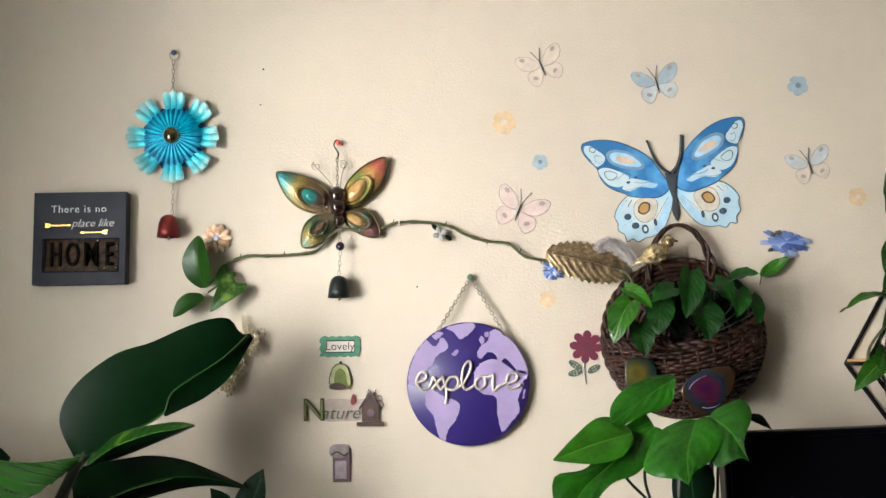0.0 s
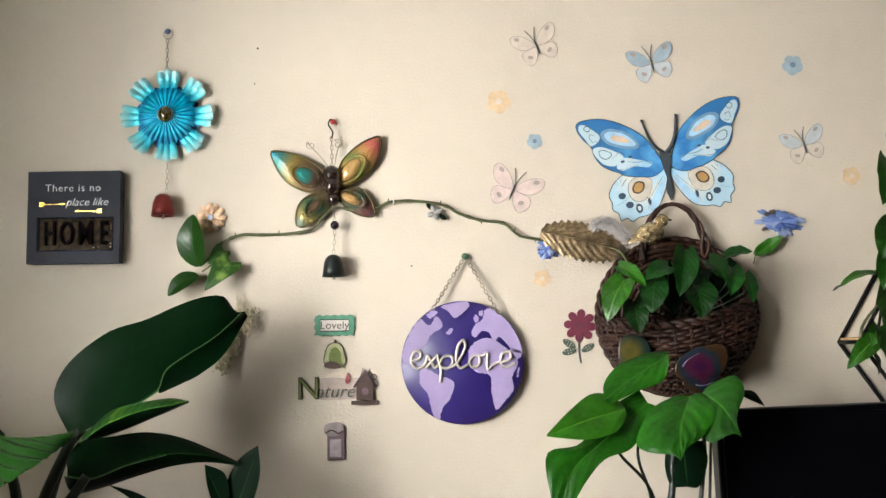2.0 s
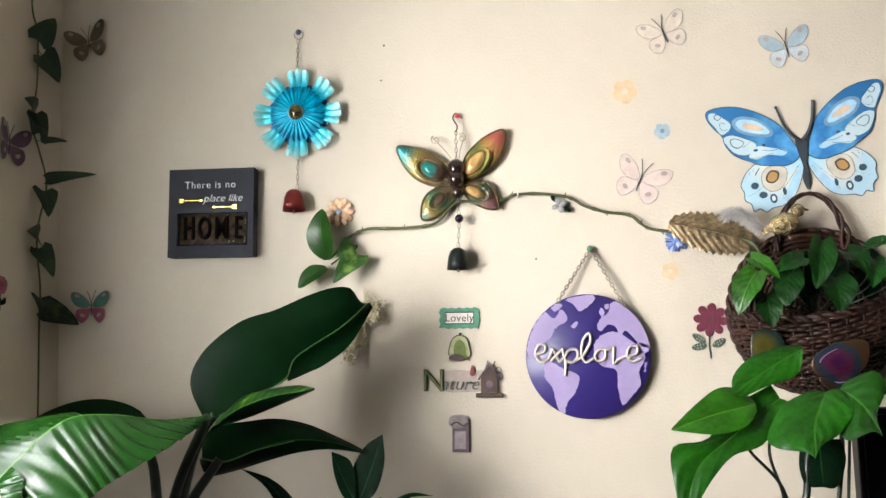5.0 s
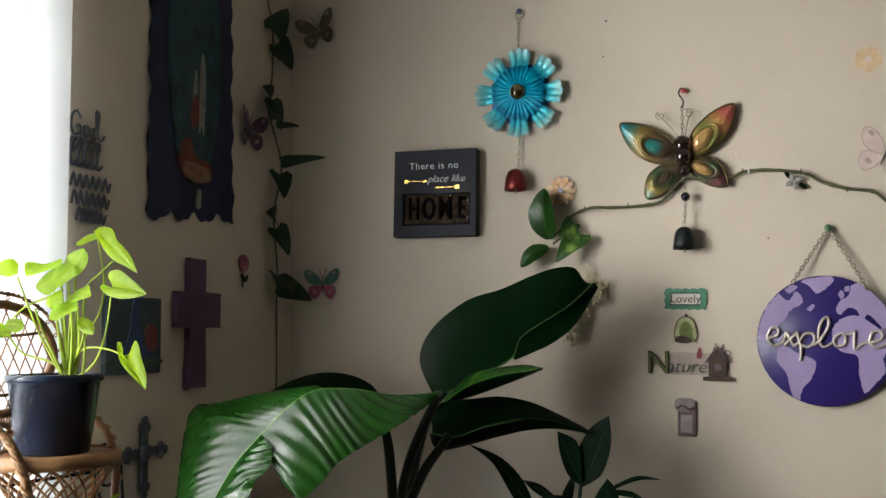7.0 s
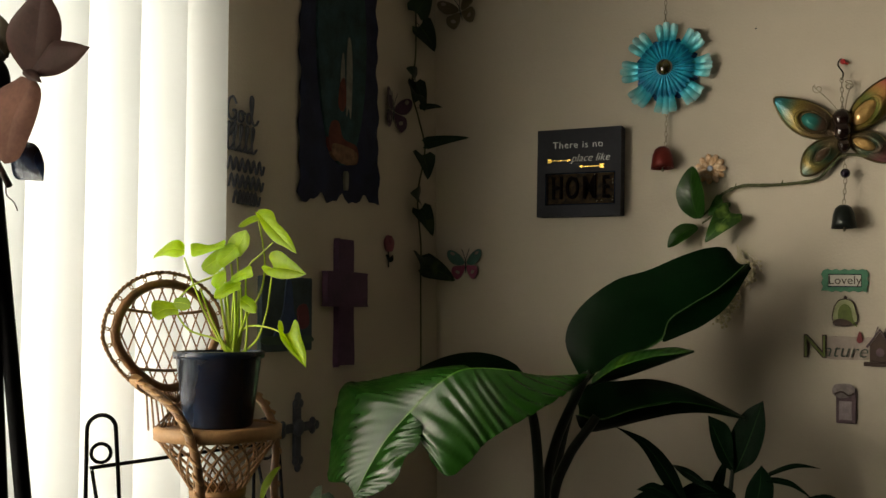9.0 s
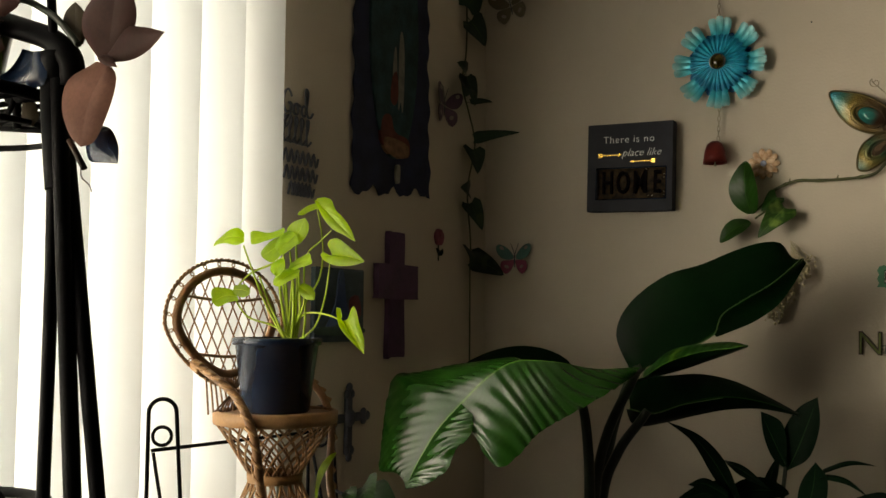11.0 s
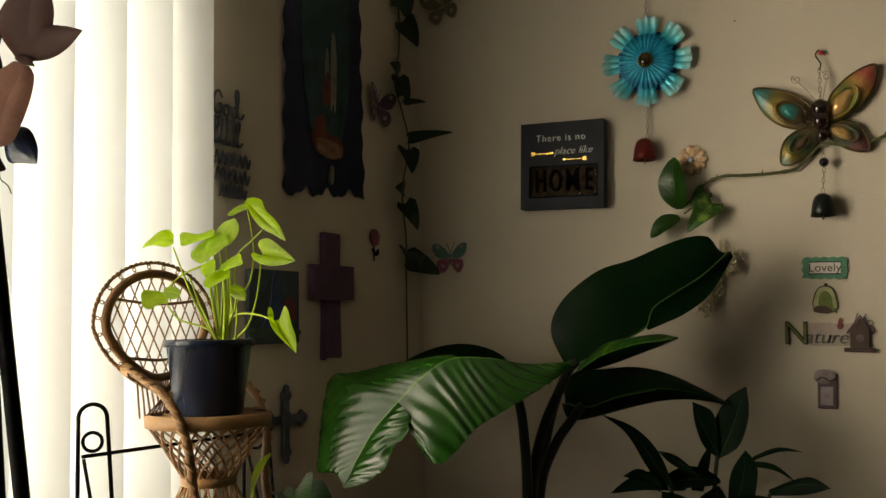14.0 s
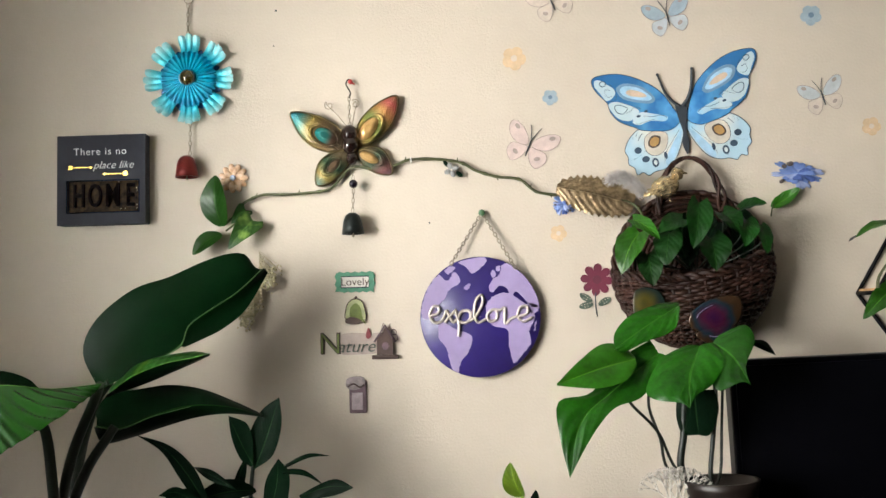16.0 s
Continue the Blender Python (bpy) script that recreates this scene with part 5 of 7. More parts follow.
RINGS = (("forewing", [(125, 26), (143, 37), (154, 34), (150, 20), (137, 15)], .0013), ("forewing", [(167, 95), (175, 99), (181, 93), (175, 86), (168, 88)], .0013),
         ("hindwing", [(44, -46), (73, -36), (95, -48), (99, -75), (86, -92), (64, -92), (47, -73)], .0007))
STROKES = (("forewing", [(158, 74), (169, 78), (171, 67), (164, 59), (155, 61)], .0016), ("forewing", [(37, -9), (51, -1), (70, -2), (90, 3)], .0018), ("forewing", [(94, 20), (106, 27), (117, 20), (129, 15)], .0013),
           ("forewing", [(146, 73), (148, 52), (171, 46)], .0012), ("forewing", [(66, -8), (103, -14), (136, -10)], .0014), ("forewing", [(158, 90), (152, 83), (147, 72)], .0012), ("forewing", [(99, 17), (120, 33), (148, 47)], .0007),
           ("hindwing", [(14, -42), (36, -69), (53, -91), (59, -115)], .0012), ("hindwing", [(100, -38), (106, -44), (112, -53)], .0020), ("hindwing", [(112, -36), (116, -44)], .0013), ("hindwing", [(122, -42), (124, -50)], .0010),
           ("hindwing", [(84, -92), (86, -108), (82, -124)], .0005), ("hindwing", [(98, -80), (118, -92), (136, -98)], .0005))
SPOTS = (("forewing", 83, 13, 4.5, 3, M_INKN), ("forewing", 102, 4, 5, 3, M_INKN), ("hindwing", 116, -76, 8.5, 7.5, M_INKN), ("hindwing", 101, -99, 9, 7.5, M_INKN), ("hindwing", 80, -110, 8, 11, M_INKN), ("hindwing", 54, -97, 4, 9, M_INKN))


def wing_point(sg, x, z, y=None):
    """A place on the decal's wings in metres; the wings of one side are set a little higher."""
    c, d = (math.cos(.062), math.sin(.062)) if sg < 0 else (1, 0)
    u, w = sg * x / 1000, z / 1000 + .02
    u, w = u * c + w * d, -u * d + w * c - .02
    return (u, w) if y is None else V(u, y, w)


for sg in (-1, 1):
    wing = {}
    for nme, pts, m_ in (("forewing", FORE, M_BLUEW), ("hindwing", HIND, M_HIND)):
        o2 = blob([wing_point(sg, x, z) for x, z in pts], 5)
        up = .003 if nme == "forewing" else .002
        wing[nme] = part(nme, plate(o2, 0, up), m_, bb, smooth=False), up
        n_ = len(o2)
        part("edge", tube([V(x, -up, z) for x, z in o2], [.0009 + .0012 * (.3 < i / n_ < .8) * (.5 + .5 * math.sin(i * .9)) for i in range(n_)] + [.0009], 5, True), M_INKN, wing[nme][0])
    for nme, kind_, m_, lv_, pts in PATCHES:
        w, up = wing[nme]
        part(kind_, plate(blob([wing_point(sg, x, z) for x, z in pts], 5), .001, up + lv_), m_, w, smooth=False)
    for nme, pts, r in RINGS:
        w, up = wing[nme]
        part("marking", tube(sm([wing_point(sg, x, z, -up - .0006) for x, z in pts], 5, True), r, 5, True, flat=.5), M_INKN, w)
    for nme, pts, r in STROKES:
        w, up = wing[nme]
        part("marking", tube(sm([wing_point(sg, x, z, -up - .0006) for x, z in pts], 5), [r * .5, r, r * .4], 5, flat=.5), M_INKN, w)
    for nme, x, z, a, b, m_ in SPOTS:
        w, up = wing[nme]
        part("marking", plate(ell(*wing_point(sg, x, z), a / 1000, b / 1000, 0, 16), .001, up + .0008), m_, w, smooth=False)
    w, up = wing["hindwing"]
    part("marking", plate(ell(*wing_point(sg, 80, -110), .004, .006, 0, 12), .001, up + .0014), M_WHITEI, w, smooth=False)
    cx_, cz_ = wing_point(sg, 75.5, -61.5)
    eye_ = [wing_point(sg, x, z) for x, z in ((60, -52), (75, -46), (87, -55), (90, -69), (78, -76), (64, -69))]
    part("marking", plate(blob(eye_, 5), .001, up + .0010), mat("brown_ink", (.07, .05, .04), .55), w, smooth=False)
    part("marking", plate(blob([(cx_ + (x - cx_) * .74, cz_ + (z - cz_) * .74) for x, z in eye_], 5), .001, up + .0015), M_ORANGE, w, smooth=False)
    pts = [wing_point(sg, x, z, -.0055) for x, z in ((4, 12), (20, 27), (33, 51), (40, 77), (44, 94))]
    part("antenna", join(tube(sm(pts, 5), [.0055, .0026], 7, flat=.5), ball(pts[-1], .0034, 8, 6)), M_BODY, bb)
part("body", plate(blob([(x / 1000, z / 1000) for x, z in ((-11, 22), (0, 14), (11, 22), (12, -3), (6, -26), (0, -50), (1, -74), (-7, -99), (-11, -98), (-15, -74), (-8, -50), (-10, -26), (-12, -3))], 5), .003, .0062), M_BODY, bb)


def small_butterfly(x, z, size, rot, c1, c2, wall="north", label="", lift=0.0, narrow=0.94):
    m = pose(x, 2.40, z, 0, -rot, 0) if wall == "north" else pose(-1.235, x, z, 0, 0, 90) @ pose(0, 0, 0, 0, -rot, 0)
    t = thing("butterfly_sticker", m, label, "wall decal", "small butterfly stickers")
    s = size / 2
    for sg in (-1, 1):
        wd = s * (1 if sg > 0 else narrow)
        fo = blob([(sg * a * wd, b * s) for a, b in ((.06, .10), (.35, .50), (.75, .72), (1.0, .68), (1.0, .38), (.74, .06), (.3, -.05))], 4)
        hi = blob([(sg * a * wd, b * s) for a, b in ((.06, -.05), (.4, -.05), (.72, -.12), (.78, -.45), (.52, -.74), (.25, -.60), (.08, -.3))], 4)
        for nme, oo, cc in (("forewing", fo, c1), ("hindwing", hi, c2)):
            g = plate(oo, 0, .002)
            if lift:
                g = moved(g, pose(0, 0, 0, 0, 0, -sg * lift))
            w = part(nme, g, cc, t, smooth=False)
            e = tube([V(a, -.002, b) for a, b in oo], .0006, 5, True)
            part("edge", moved(e, pose(0, 0, 0, 0, 0, -sg * lift)) if lift else e, M_TAUPE, w)
            g = plate(ell(sg * wd * (.72 if nme == "forewing" else .45), s * (.55 if nme == "forewing" else -.38), s * .12, s * .08, 30 * sg, 12), .0018, .003)
            part("marking", moved(g, pose(0, 0, 0, 0, 0, -sg * lift)) if lift else g, M_TAUPE, w, smooth=False)
    part("body", tube([V(0, -.003, -.42 * s), V(0, -.004, -.1 * s), V(0, -.003, .22 * s)], [.0008, .0019, .0014], 7), M_BODY, t)
    for sg in (-1, 1):
        part("antenna", tube(sm([(0, -.003, .2 * s), (sg * .10 * s, -.003, .5 * s), (sg * .22 * s, -.003, .78 * s)], 4), .0009, 5), M_BODY, t)
    return t


M_TAUPE = ink("taupe_ink", (.30, .25, .22))
M_CREAMI, M_BLUSH, M_PALEB, M_BLUEI = ink("cream_ink", (.53, .46, .38)), ink("blush_ink", (.54, .43, .39)), ink("pale_blue_ink", (.42, .46, .48)), ink("powder_blue_ink", (.28, .36, .42))
small_butterfly(.262, 2.075, .112, 20, M_CREAMI, M_CREAMI, label="small cream butterfly wall sticker")
small_butterfly(.532, 2.020, .112, 12, M_BLUEI, M_PALEB, label="small powder blue butterfly wall sticker")
small_butterfly(.190, 1.733, .125, -24, M_BLUSH, M_BLUSH, label="small blush pink butterfly wall sticker")
small_butterfly(.876, 1.808, .105, 14, M_PALEB, M_CREAMI, label="small pale blue butterfly wall sticker")


def flower_sticker(x, z, r, petals, mp, mc, label, group, rot=0.0, deep=.26):
    t = thing("flower_sticker", pose(x, 2.40, z, 0, rot, 0), label, "wall decal", group)
    rad = [r * (1 - deep + deep * abs(math.cos(petals * a / 2)) ** .6) for a in (2 * math.pi * i / 96 for i in range(96))]
    pts = [(k * math.cos(2 * math.pi * i / 96), k * math.sin(2 * math.pi * i / 96)) for i, k in enumerate(rad)]
    part("petals", plate(pts, 0, .0018), mp, t, smooth=False)
    part("inner_petals", plate([(a * .62, b * .62) for a, b in pts], .0016, .0024), mc[0], t, smooth=False)
    part("centre", plate(ell(0, 0, r * .26, r * .26), .002, .0032), mc[1], t, smooth=False)
    return t


M_SLATEI = ink("slate_ink", (.10, .17, .24))
M_TANF = ink("apricot_ink", (.55, .40, .24))
for x, z, r in ((.166, 1.944, .029), (.982, 1.730, .022), (.246, 1.522, .020)):
    flower_sticker(x, z, r, 5, M_TANF, (M_TANF, M_CREAMI), "small apricot flower wall sticker", "apricot flower stickers", 10)
for x, z, r in ((.246, 1.845, .019), (.865, 2.001, .025)):
    flower_sticker(x, z, r, 5, M_BLUEI, (M_BLUEI, M_SLATEI), "small blue flower wall sticker", "blue flower stickers", 25)
M_PLUM, M_PLUMD = ink("plum_ink", (.12, .014, .034)), ink("dark_plum_ink", (.09, .015, .03))
M_SAGE = ink("dark_sage_ink", (.055, .085, .06))
pl = flower_sticker(.328, 1.409, .038, 8, M_PLUM, (M_PLUM, M_PLUMD), "plum flower wall sticker on a stalk with leaves", "plum flower stickers", 8, .40)
part("stalk", tube(sm([(0, -.002, -.03), (.001, -.002, -.055), (.008, -.002, -.085)], 5), .0013, 6), M_BODY, pl)
for x, z, r in ((-.018, -.044, -28), (-.016, -.062, 18), (.018, -.049, 35)):
    cx_ = x - .004 if x < 0 else x + .004
    lf = part("leaf", plate(ell(cx_, z, .0165, .0078, r), .001, .003), M_SAGE, pl, smooth=False)
    for u in (-.6, -.2, .2, .6):
        for v in (-.4, .4):
            if abs(u) < .5 or v > 0:
                du, dv = u * .0165, v * .0078
                part("dot", plate(ell(cx_ + du * math.cos(math.radians(r)) - dv * math.sin(math.radians(r)), z + du * math.sin(math.radians(r)) + dv * math.cos(math.radians(r)), .0013, .0013, 0, 8), .002, .0034), M_CREAMI, lf, smooth=False)

# blue blossoms with sprigs
M_CORN, M_CORND, M_CORNP = ink("cornflower_petal", (.12, .19, .42)), ink("deep_cornflower_petal", (.055, .10, .30)), ink("pale_cornflower_petal", (.26, .32, .52))
M_SEPAL = mat("brown_sepal", (.09, .075, .07), .7, var=.4, scale=40)


def blossom(x, z, r, label, stretch=1.0, seed=1, lean=0.0):
    """A ragged silk blossom: two rings of uneven petals and a few brown sepals that look out between them."""
    t = thing("blue_blossom", pose(x, 2.40, z), label, "wall ornament", "blue blossoms")
    rr = random.Random(seed)
    for ring, count, reach, y in ((0, 13, 1.0, .004), (1, 9, .66, .009)):
        for k in range(count):
            a = 2 * math.pi * (k + .5 * ring) / count + rr.uniform(-.22, .22)
            ln_ = r * reach * rr.uniform(.72, 1.12)
            w = r * rr.uniform(.16, .28)
            tip = [(ln_ * .55, -w * .8), (ln_ * .9, -w), (ln_, -w * .4), (ln_ * .92, 0), (ln_ * 1.02, w * .5), (ln_ * .88, w), (ln_ * .5, w * .8)]
            g = plate(blob([(0, -.003), *tip, (0, .003)], 3), y, y + .0015, .0012)
            g = moved(g, pose(0, 0, 0, 0, -math.degrees(a), 0) @ pose(0, 0, 0, rr.uniform(-18, 18), 0, rr.uniform(-6, 14)))
            part("petal", moved(g, pose(0, 0, 0, 0, lean, 0) @ Matrix.Diagonal((stretch, 1, .62 if stretch > 1 else 1, 1))), rr.choice((M_CORN, M_CORN, M_CORND, M_CORNP)), t)
    for k in range(7):
        a = rr.uniform(0, 6.28)
        c = (r * .78 * math.cos(a) * stretch, r * .78 * math.sin(a) * (.72 if stretch > 1 else 1))
        part("sepal", plate(ell(c[0], c[1], r * .11, r * .08, math.degrees(a), 10), .003, .0115, .001), M_SEPAL, t)
    return t


bl = blossom(.805, 1.628, .047, "ragged blue silk blossom with a green leaf on the wall", 1.25, 3, 14)
part("stalk", tube(sm([(-.069, -.006, -.095), (-.067, -.010, -.082), (-.064, -.014, -.068)], 5), .0015, 6), M_VINE, bl)
part("leaf", leaf((-.068, -.012, -.074), (-.004, -.022, -.036), (-.25, -.9, .3), .031, "oval", fold=.45, bow=-.10, wave=.06), M_MONSTY, bl)
blossom(.262, 1.588, .026, "small blue blossom half hidden behind a gold leaf", 1.0, 4)

# gold leaf, plume and bird over the basket
gd = thing("gold_leaf_ornament", pose(.335, 2.40, 1.606), "antique gold embossed leaf ornament", "ornament")
M_AGOLD = mat("antique_gold", (.26, .19, .105), .33, .75, var=.6, scale=45, bump=.8, bscale=150)
g = leaf((.085, -.035, -.030), (-.088, -.022, .022), (-.05, -1, .1), .088, "strap", fold=-.10, bow=.03, nv=40, nu=16)
vs = []
for (x, y, z), (u, v) in zip(g[0], g[2]):
    k = abs(u - .5) * 2
    vs.append(V(x, y - .0019 * math.sin((v * 9 + k * 2.6) * 6.283) * min(1, k * 4), z + .0045 * math.sin(v * 75) * (k > .95)))
part("leaf_blade", (vs, g[1], g[2]), M_AGOLD, gd)
part("midrib", tube(sm([(.10, -.036, -.036), (.0, -.040, -.001), (-.08, -.026, .020)], 6), [.0016, .0006], 6), M_AGOLD, gd)
part("stalk", tube(sm([(.085, -.034, -.030), (.10, -.02, -.05), (.112, 0, -.07)], 5), .002, 6), M_BLACK, gd)
pm = thing("feather_plume", pose(.405, 2.342, 1.618), "soft grey-white feather plume behind a gold bird", "feather")
M_FEATH = mat("grey_down", (.52, .49, .47), .9, var=.2, scale=50, trans=.3)
rs = random.Random(9)
barbs = []
for k in range(1100):
    t = rs.random()
    c = V(.050 - .085 * t, .0, -.030 + .050 * math.sin(t * 2.2))
    a = rs.uniform(0, 6.283)
    ln_ = rs.uniform(.008, .024) * (1 - .5 * abs(t - .5))
    d = V(math.cos(a) * ln_ - .010, rs.uniform(-.012, .006), math.sin(a) * ln_)
    barbs.append(tube([c, c + d * .6 + V(0, 0, .002), c + d], [.0010, .0003], 3))
tagged(part("down", join(*barbs), M_FEATH, pm), kind="stuff")
part("quill", tube(sm([(.050, 0, -.03), (.01, 0, .012), (-.035, 0, .014)], 5), .0011, 6), M_FEATH, pm)
brd = join(ball((.0, 0, -.002), .026, 18, 12, 1.25, .85, .92), ball((.034, -.004, .018), .0145, 14, 9), tube([V(.040, -.004, .020), V(.056, -.004, .012)], [.006, .0008], 8), tube(sm([(-.02, 0, -.004), (-.045, .004, -.004), (-.062, .006, -.012)], 5), [.016, .005], 8, flat=.45), tube([V(.0, 0, -.02), V(.002, .002, -.040)], .0016, 6))
rb = random.Random(5)
brd = ([v + V(rb.uniform(-.0013, .0013), rb.uniform(-.0013, .0013), rb.uniform(-.0013, .0013)) for v in map(Vector, brd[0])], *brd[1:])
single("bird_ornament", brd, mat("glitter_gold", (.14, .085, .035), .26, .75, var=.8, scale=90, bump=1.0, bscale=420, col2=(.80, .62, .34)), pose(.488, 2.335, 1.611, 0, -14, 0), "small glittery gold bird ornament above the basket", "ornament", smooth=False)

# glossy petals stuck in the basket
M_IRID = grad("purple_iridescent", [(0, (.012, .015, .06)), (.35, (.05, .008, .07)), (.6, (.10, .015, .05)), (.85, (.012, .04, .06)), (1, (.06, .03, .012))], .07, .26, .4, noise_=.6, nscale=26, coat=.35)
ir = thing("iridescent_butterfly_ornament", pose(.550, 2.215, 1.306), "shiny purple and teal butterfly ornament on the basket", "ornament")
for pts in ([(-.045, -.02), (-.05, .012), (-.01, .040), (.045, .048), (.062, .030), (.05, -.010), (.01, -.035)], [(-.04, -.03), (-.01, -.052), (.03, -.045), (.045, -.02), (.0, -.01)]):
    o2 = blob(pts, 5)
    part("wing", plate(o2, 0, .002, .004), M_IRID, ir)
    part("vein", tube(sm([V(x * .7, -.0065, z * .7) for x, z in o2[4:12]], 2), [.0012, .0004], 6), M_LILAC, ir)
ir2 = thing("amber_petal_ornament", pose(.410, 2.245, 1.345), "translucent amber and green petal ornament on the basket", "ornament")
part("petal", plate(blob([(-.02, -.03), (-.022, .02), (-.005, .036), (.03, .03), (.045, .0), (.02, -.025)], 5), 0, .002, .003), grad("amber_green", [(0, (.012, .014, .010)), (.5, (.07, .055, .006)), (1, (.008, .02, .018))], .045, .3, .0, noise_=.4, coat=.3), ir2)

# plant shelf on the wall
ds = thing("diamond_wall_shelf", pose(1.068, 2.34, 1.345), "black metal diamond wall shelf with a wooden ledge", "shelf")
for y in (-.06, .055):
    c4 = [V(-.150, y, 0), V(0, y, .235), V(.150, y, 0), V(0, y, -.235)]
    for i in range(4):
        part("bar", tube([c4[i], c4[(i + 1) % 4]], .0045, 8), M_BLACK, ds)
for c in (V(-.150, 0, 0), V(0, 0, .235), V(.150, 0, 0), V(0, 0, -.235)):
    part("crossbar", tube([c + V(0, -.06, 0), c + V(0, .055, 0)], .0045, 8), M_BLACK, ds)
part("ledge", box(-.148, .148, -.058, .053, -.004, .010, .002), mat("pine", (.42, .25, .11), .5, var=.25, scale=14), ds, smooth=False)
sp0 = V(1.045, 2.34, 1.356)
M_DRYLEAF = mat("dried_leaf", (.07, .07, .065), .8, var=.4, scale=40)
spl = thing("shelf_pothos", sp0, "trailing green pothos in a small pot on a wall shelf", "plant")
part("pot", lathe([(.001, 0), (.038, 0), (.050, .075), (.053, .08), (.047, .08), (.042, .06), (.001, .058)], 28), mat("white_glaze", (.62, .60, .56), .3), spl)


def shelf_leaf(b, t, f, w, m_):
    part("leaf", shift(leaf(b, t, f, w, "cordate", fold=.22, bow=.12, lobe=.3, wave=.03, nv=18, seed=b[0] * 90), sp0), m_, spl)
    part("stalk", shift(tube(sm([(1.045 + (b[0] - 1.045) * .2, 2.33, 1.42), (1.10 if b[2] > 1.58 else (b[0] + 1.045) / 2, 2.30, max(1.45, b[2]) + .03), b], 6), .0018, 6), sp0), M_STEM, spl)


shelf_leaf((1.002, 2.26, 1.744), (.976, 2.235, 1.638), (.1, -1, .1), .056, M_POTHOS)
shelf_leaf((1.027, 2.26, 1.803), (1.016, 2.235, 1.746), (-.2, -.95, .2), .045, M_POTHOS)
shelf_leaf((1.004, 2.26, 1.602), (.962, 2.235, 1.522), (-.3, -.9, .2), .062, M_POTHOS)
shelf_leaf((1.040, 2.26, 1.615), (1.020, 2.235, 1.520), (.1, -.95, .2), .085, M_POTHOS)
shelf_leaf((1.019, 2.25, 1.558), (.990, 2.225, 1.497), (.1, -.95, .2), .060, M_POTHOS)
shelf_leaf((.980, 2.25, 1.531), (.956, 2.225, 1.454), (-.2, -.95, .1), .046, M_POTHOS)
shelf_leaf((.956, 2.26, 1.490), (.865, 2.235, 1.467), (-.1, -.5, .85), .030, M_MONSTY)
shelf_leaf((.993, 2.26, 1.457), (.966, 2.225, 1.344), (.0, -.9, .3), .085, M_POTHOSV)
shelf_leaf((.950, 2.26, 1.355), (.868, 2.235, 1.291), (-.3, -.9, .3), .046, M_MONSTY)
shelf_leaf((.962, 2.25, 1.365), (.984, 2.225, 1.255), (.2, -.9, .2), .084, M_POTHOSV)
shelf_leaf((.951, 2.26, 1.375), (.923, 2.235, 1.336), (-.3, -.9, .1), .034, M_POTHOS)
shelf_leaf((.929, 2.26, 1.331), (.935, 2.235, 1.274), (.6, -.8, .0), .022, M_DRYLEAF)
shelf_leaf((1.035, 2.26, 1.470), (1.030, 2.225, 1.370), (.1, -.95, .2), .085, M_POTHOS)
shelf_leaf((1.066, 2.26, 1.70), (1.036, 2.22, 1.61), (.1, -.95, .2), .060, M_POTHOS)
part("bare_stalk", shift(tube(sm([(.978, 2.25, 1.448), (.938, 2.25, 1.410), (.914, 2.25, 1.378), (.909, 2.25, 1.354)], 6), [.0022, .004], 6), sp0), M_VINE, spl, "brown leafless stalk")
part("dried_tip", shift(tube([V(.867, 2.236, 1.468), V(.858, 2.235, 1.462), V(.851, 2.235, 1.457)], [.001, .0032, .001], 6), sp0), M_DRYLEAF, spl)

# marks on the paint
for x, z, r in ((-.400, 2.099, .0026), (-.409, 2.013, .002), (-.055, 1.564, .002)):
    single("nail_hole", ball((0, 0, 0), r, 8, 6, 1, .3, 1), M_BODY, V(x, 2.400, z), "tiny dark nail hole in the wall", "nail hole", "nail holes")

# ---- window side: chair, wire stand, rack ----
SX, SY, SZ, CB = -.968, 1.225, 1.205, .955  # seat centre, seat height, foot of the chair

ws_ = thing("wire_plant_stand", V(-1.0, 1.27, 0), "black wire plant stand with hairpin loops", "plant stand")
o = V(-1.0, 1.27, 0)


def hairpin(x, y, ztop, w, dx, dy, parent):
    d = V(dx, dy, 0).normalized()
    c = V(x, y, 0)
    arc = [c + d * (w * math.cos(t)) + V(0, 0, ztop - w + w * math.sin(t)) for t in (math.pi * i / 12 for i in range(13))]
    line = [c + d * (w * 1.9) + V(0, 0, .94)] + arc + [c - d * w + V(0, 0, .94)]
    part("hairpin", shift(tube(line, .0030, 7), o), M_BLACK, parent)
    part("loop", shift(tube([c + d * (w * .68 * math.cos(t)) + V(0, 0, ztop - .052 + w * .68 * math.sin(t)) for t in (2 * math.pi * i / 18 for i in range(18))], .0026, 7, True), o), M_BLACK, parent)
    part("brace", shift(tube([c - d * w * .6 + V(0, 0, ztop - .075), c + d * w * 1.3 + V(0, 0, .94)], .0026, 7), o), M_BLACK, parent)


hairpin(-1.084, 1.118, 1.222, .019, .78, .63, ws_)
hairpin(-1.045, 1.435, 1.19, .019, .78, .63, ws_)
part("rail", shift(tube([V(-1.095, 1.11, 1.150), V(-1.045, 1.44, 1.150)], .0028, 7), o), M_BLACK, ws_)
part("rail", shift(tube([V(-1.005, 1.42, 1.06), V(-.80, 1.44, .99)], .0028, 7), o), M_BLACK, ws_)
part("shelf_frame", shift(tube([V(-1.10, 1.09, .945), V(-.79, 1.09, .945), V(-.79, 1.47, .945), V(-1.10, 1.47, .945)], .005, 8, True), o), M_BLACK, ws_)
for k in range(13):
    x = -1.085 + k * .0235
    part("shelf_wire", shift(tube([V(x, 1.09, .949), V(x, 1.47, .949)], .002, 6), o), M_BLACK, ws_)
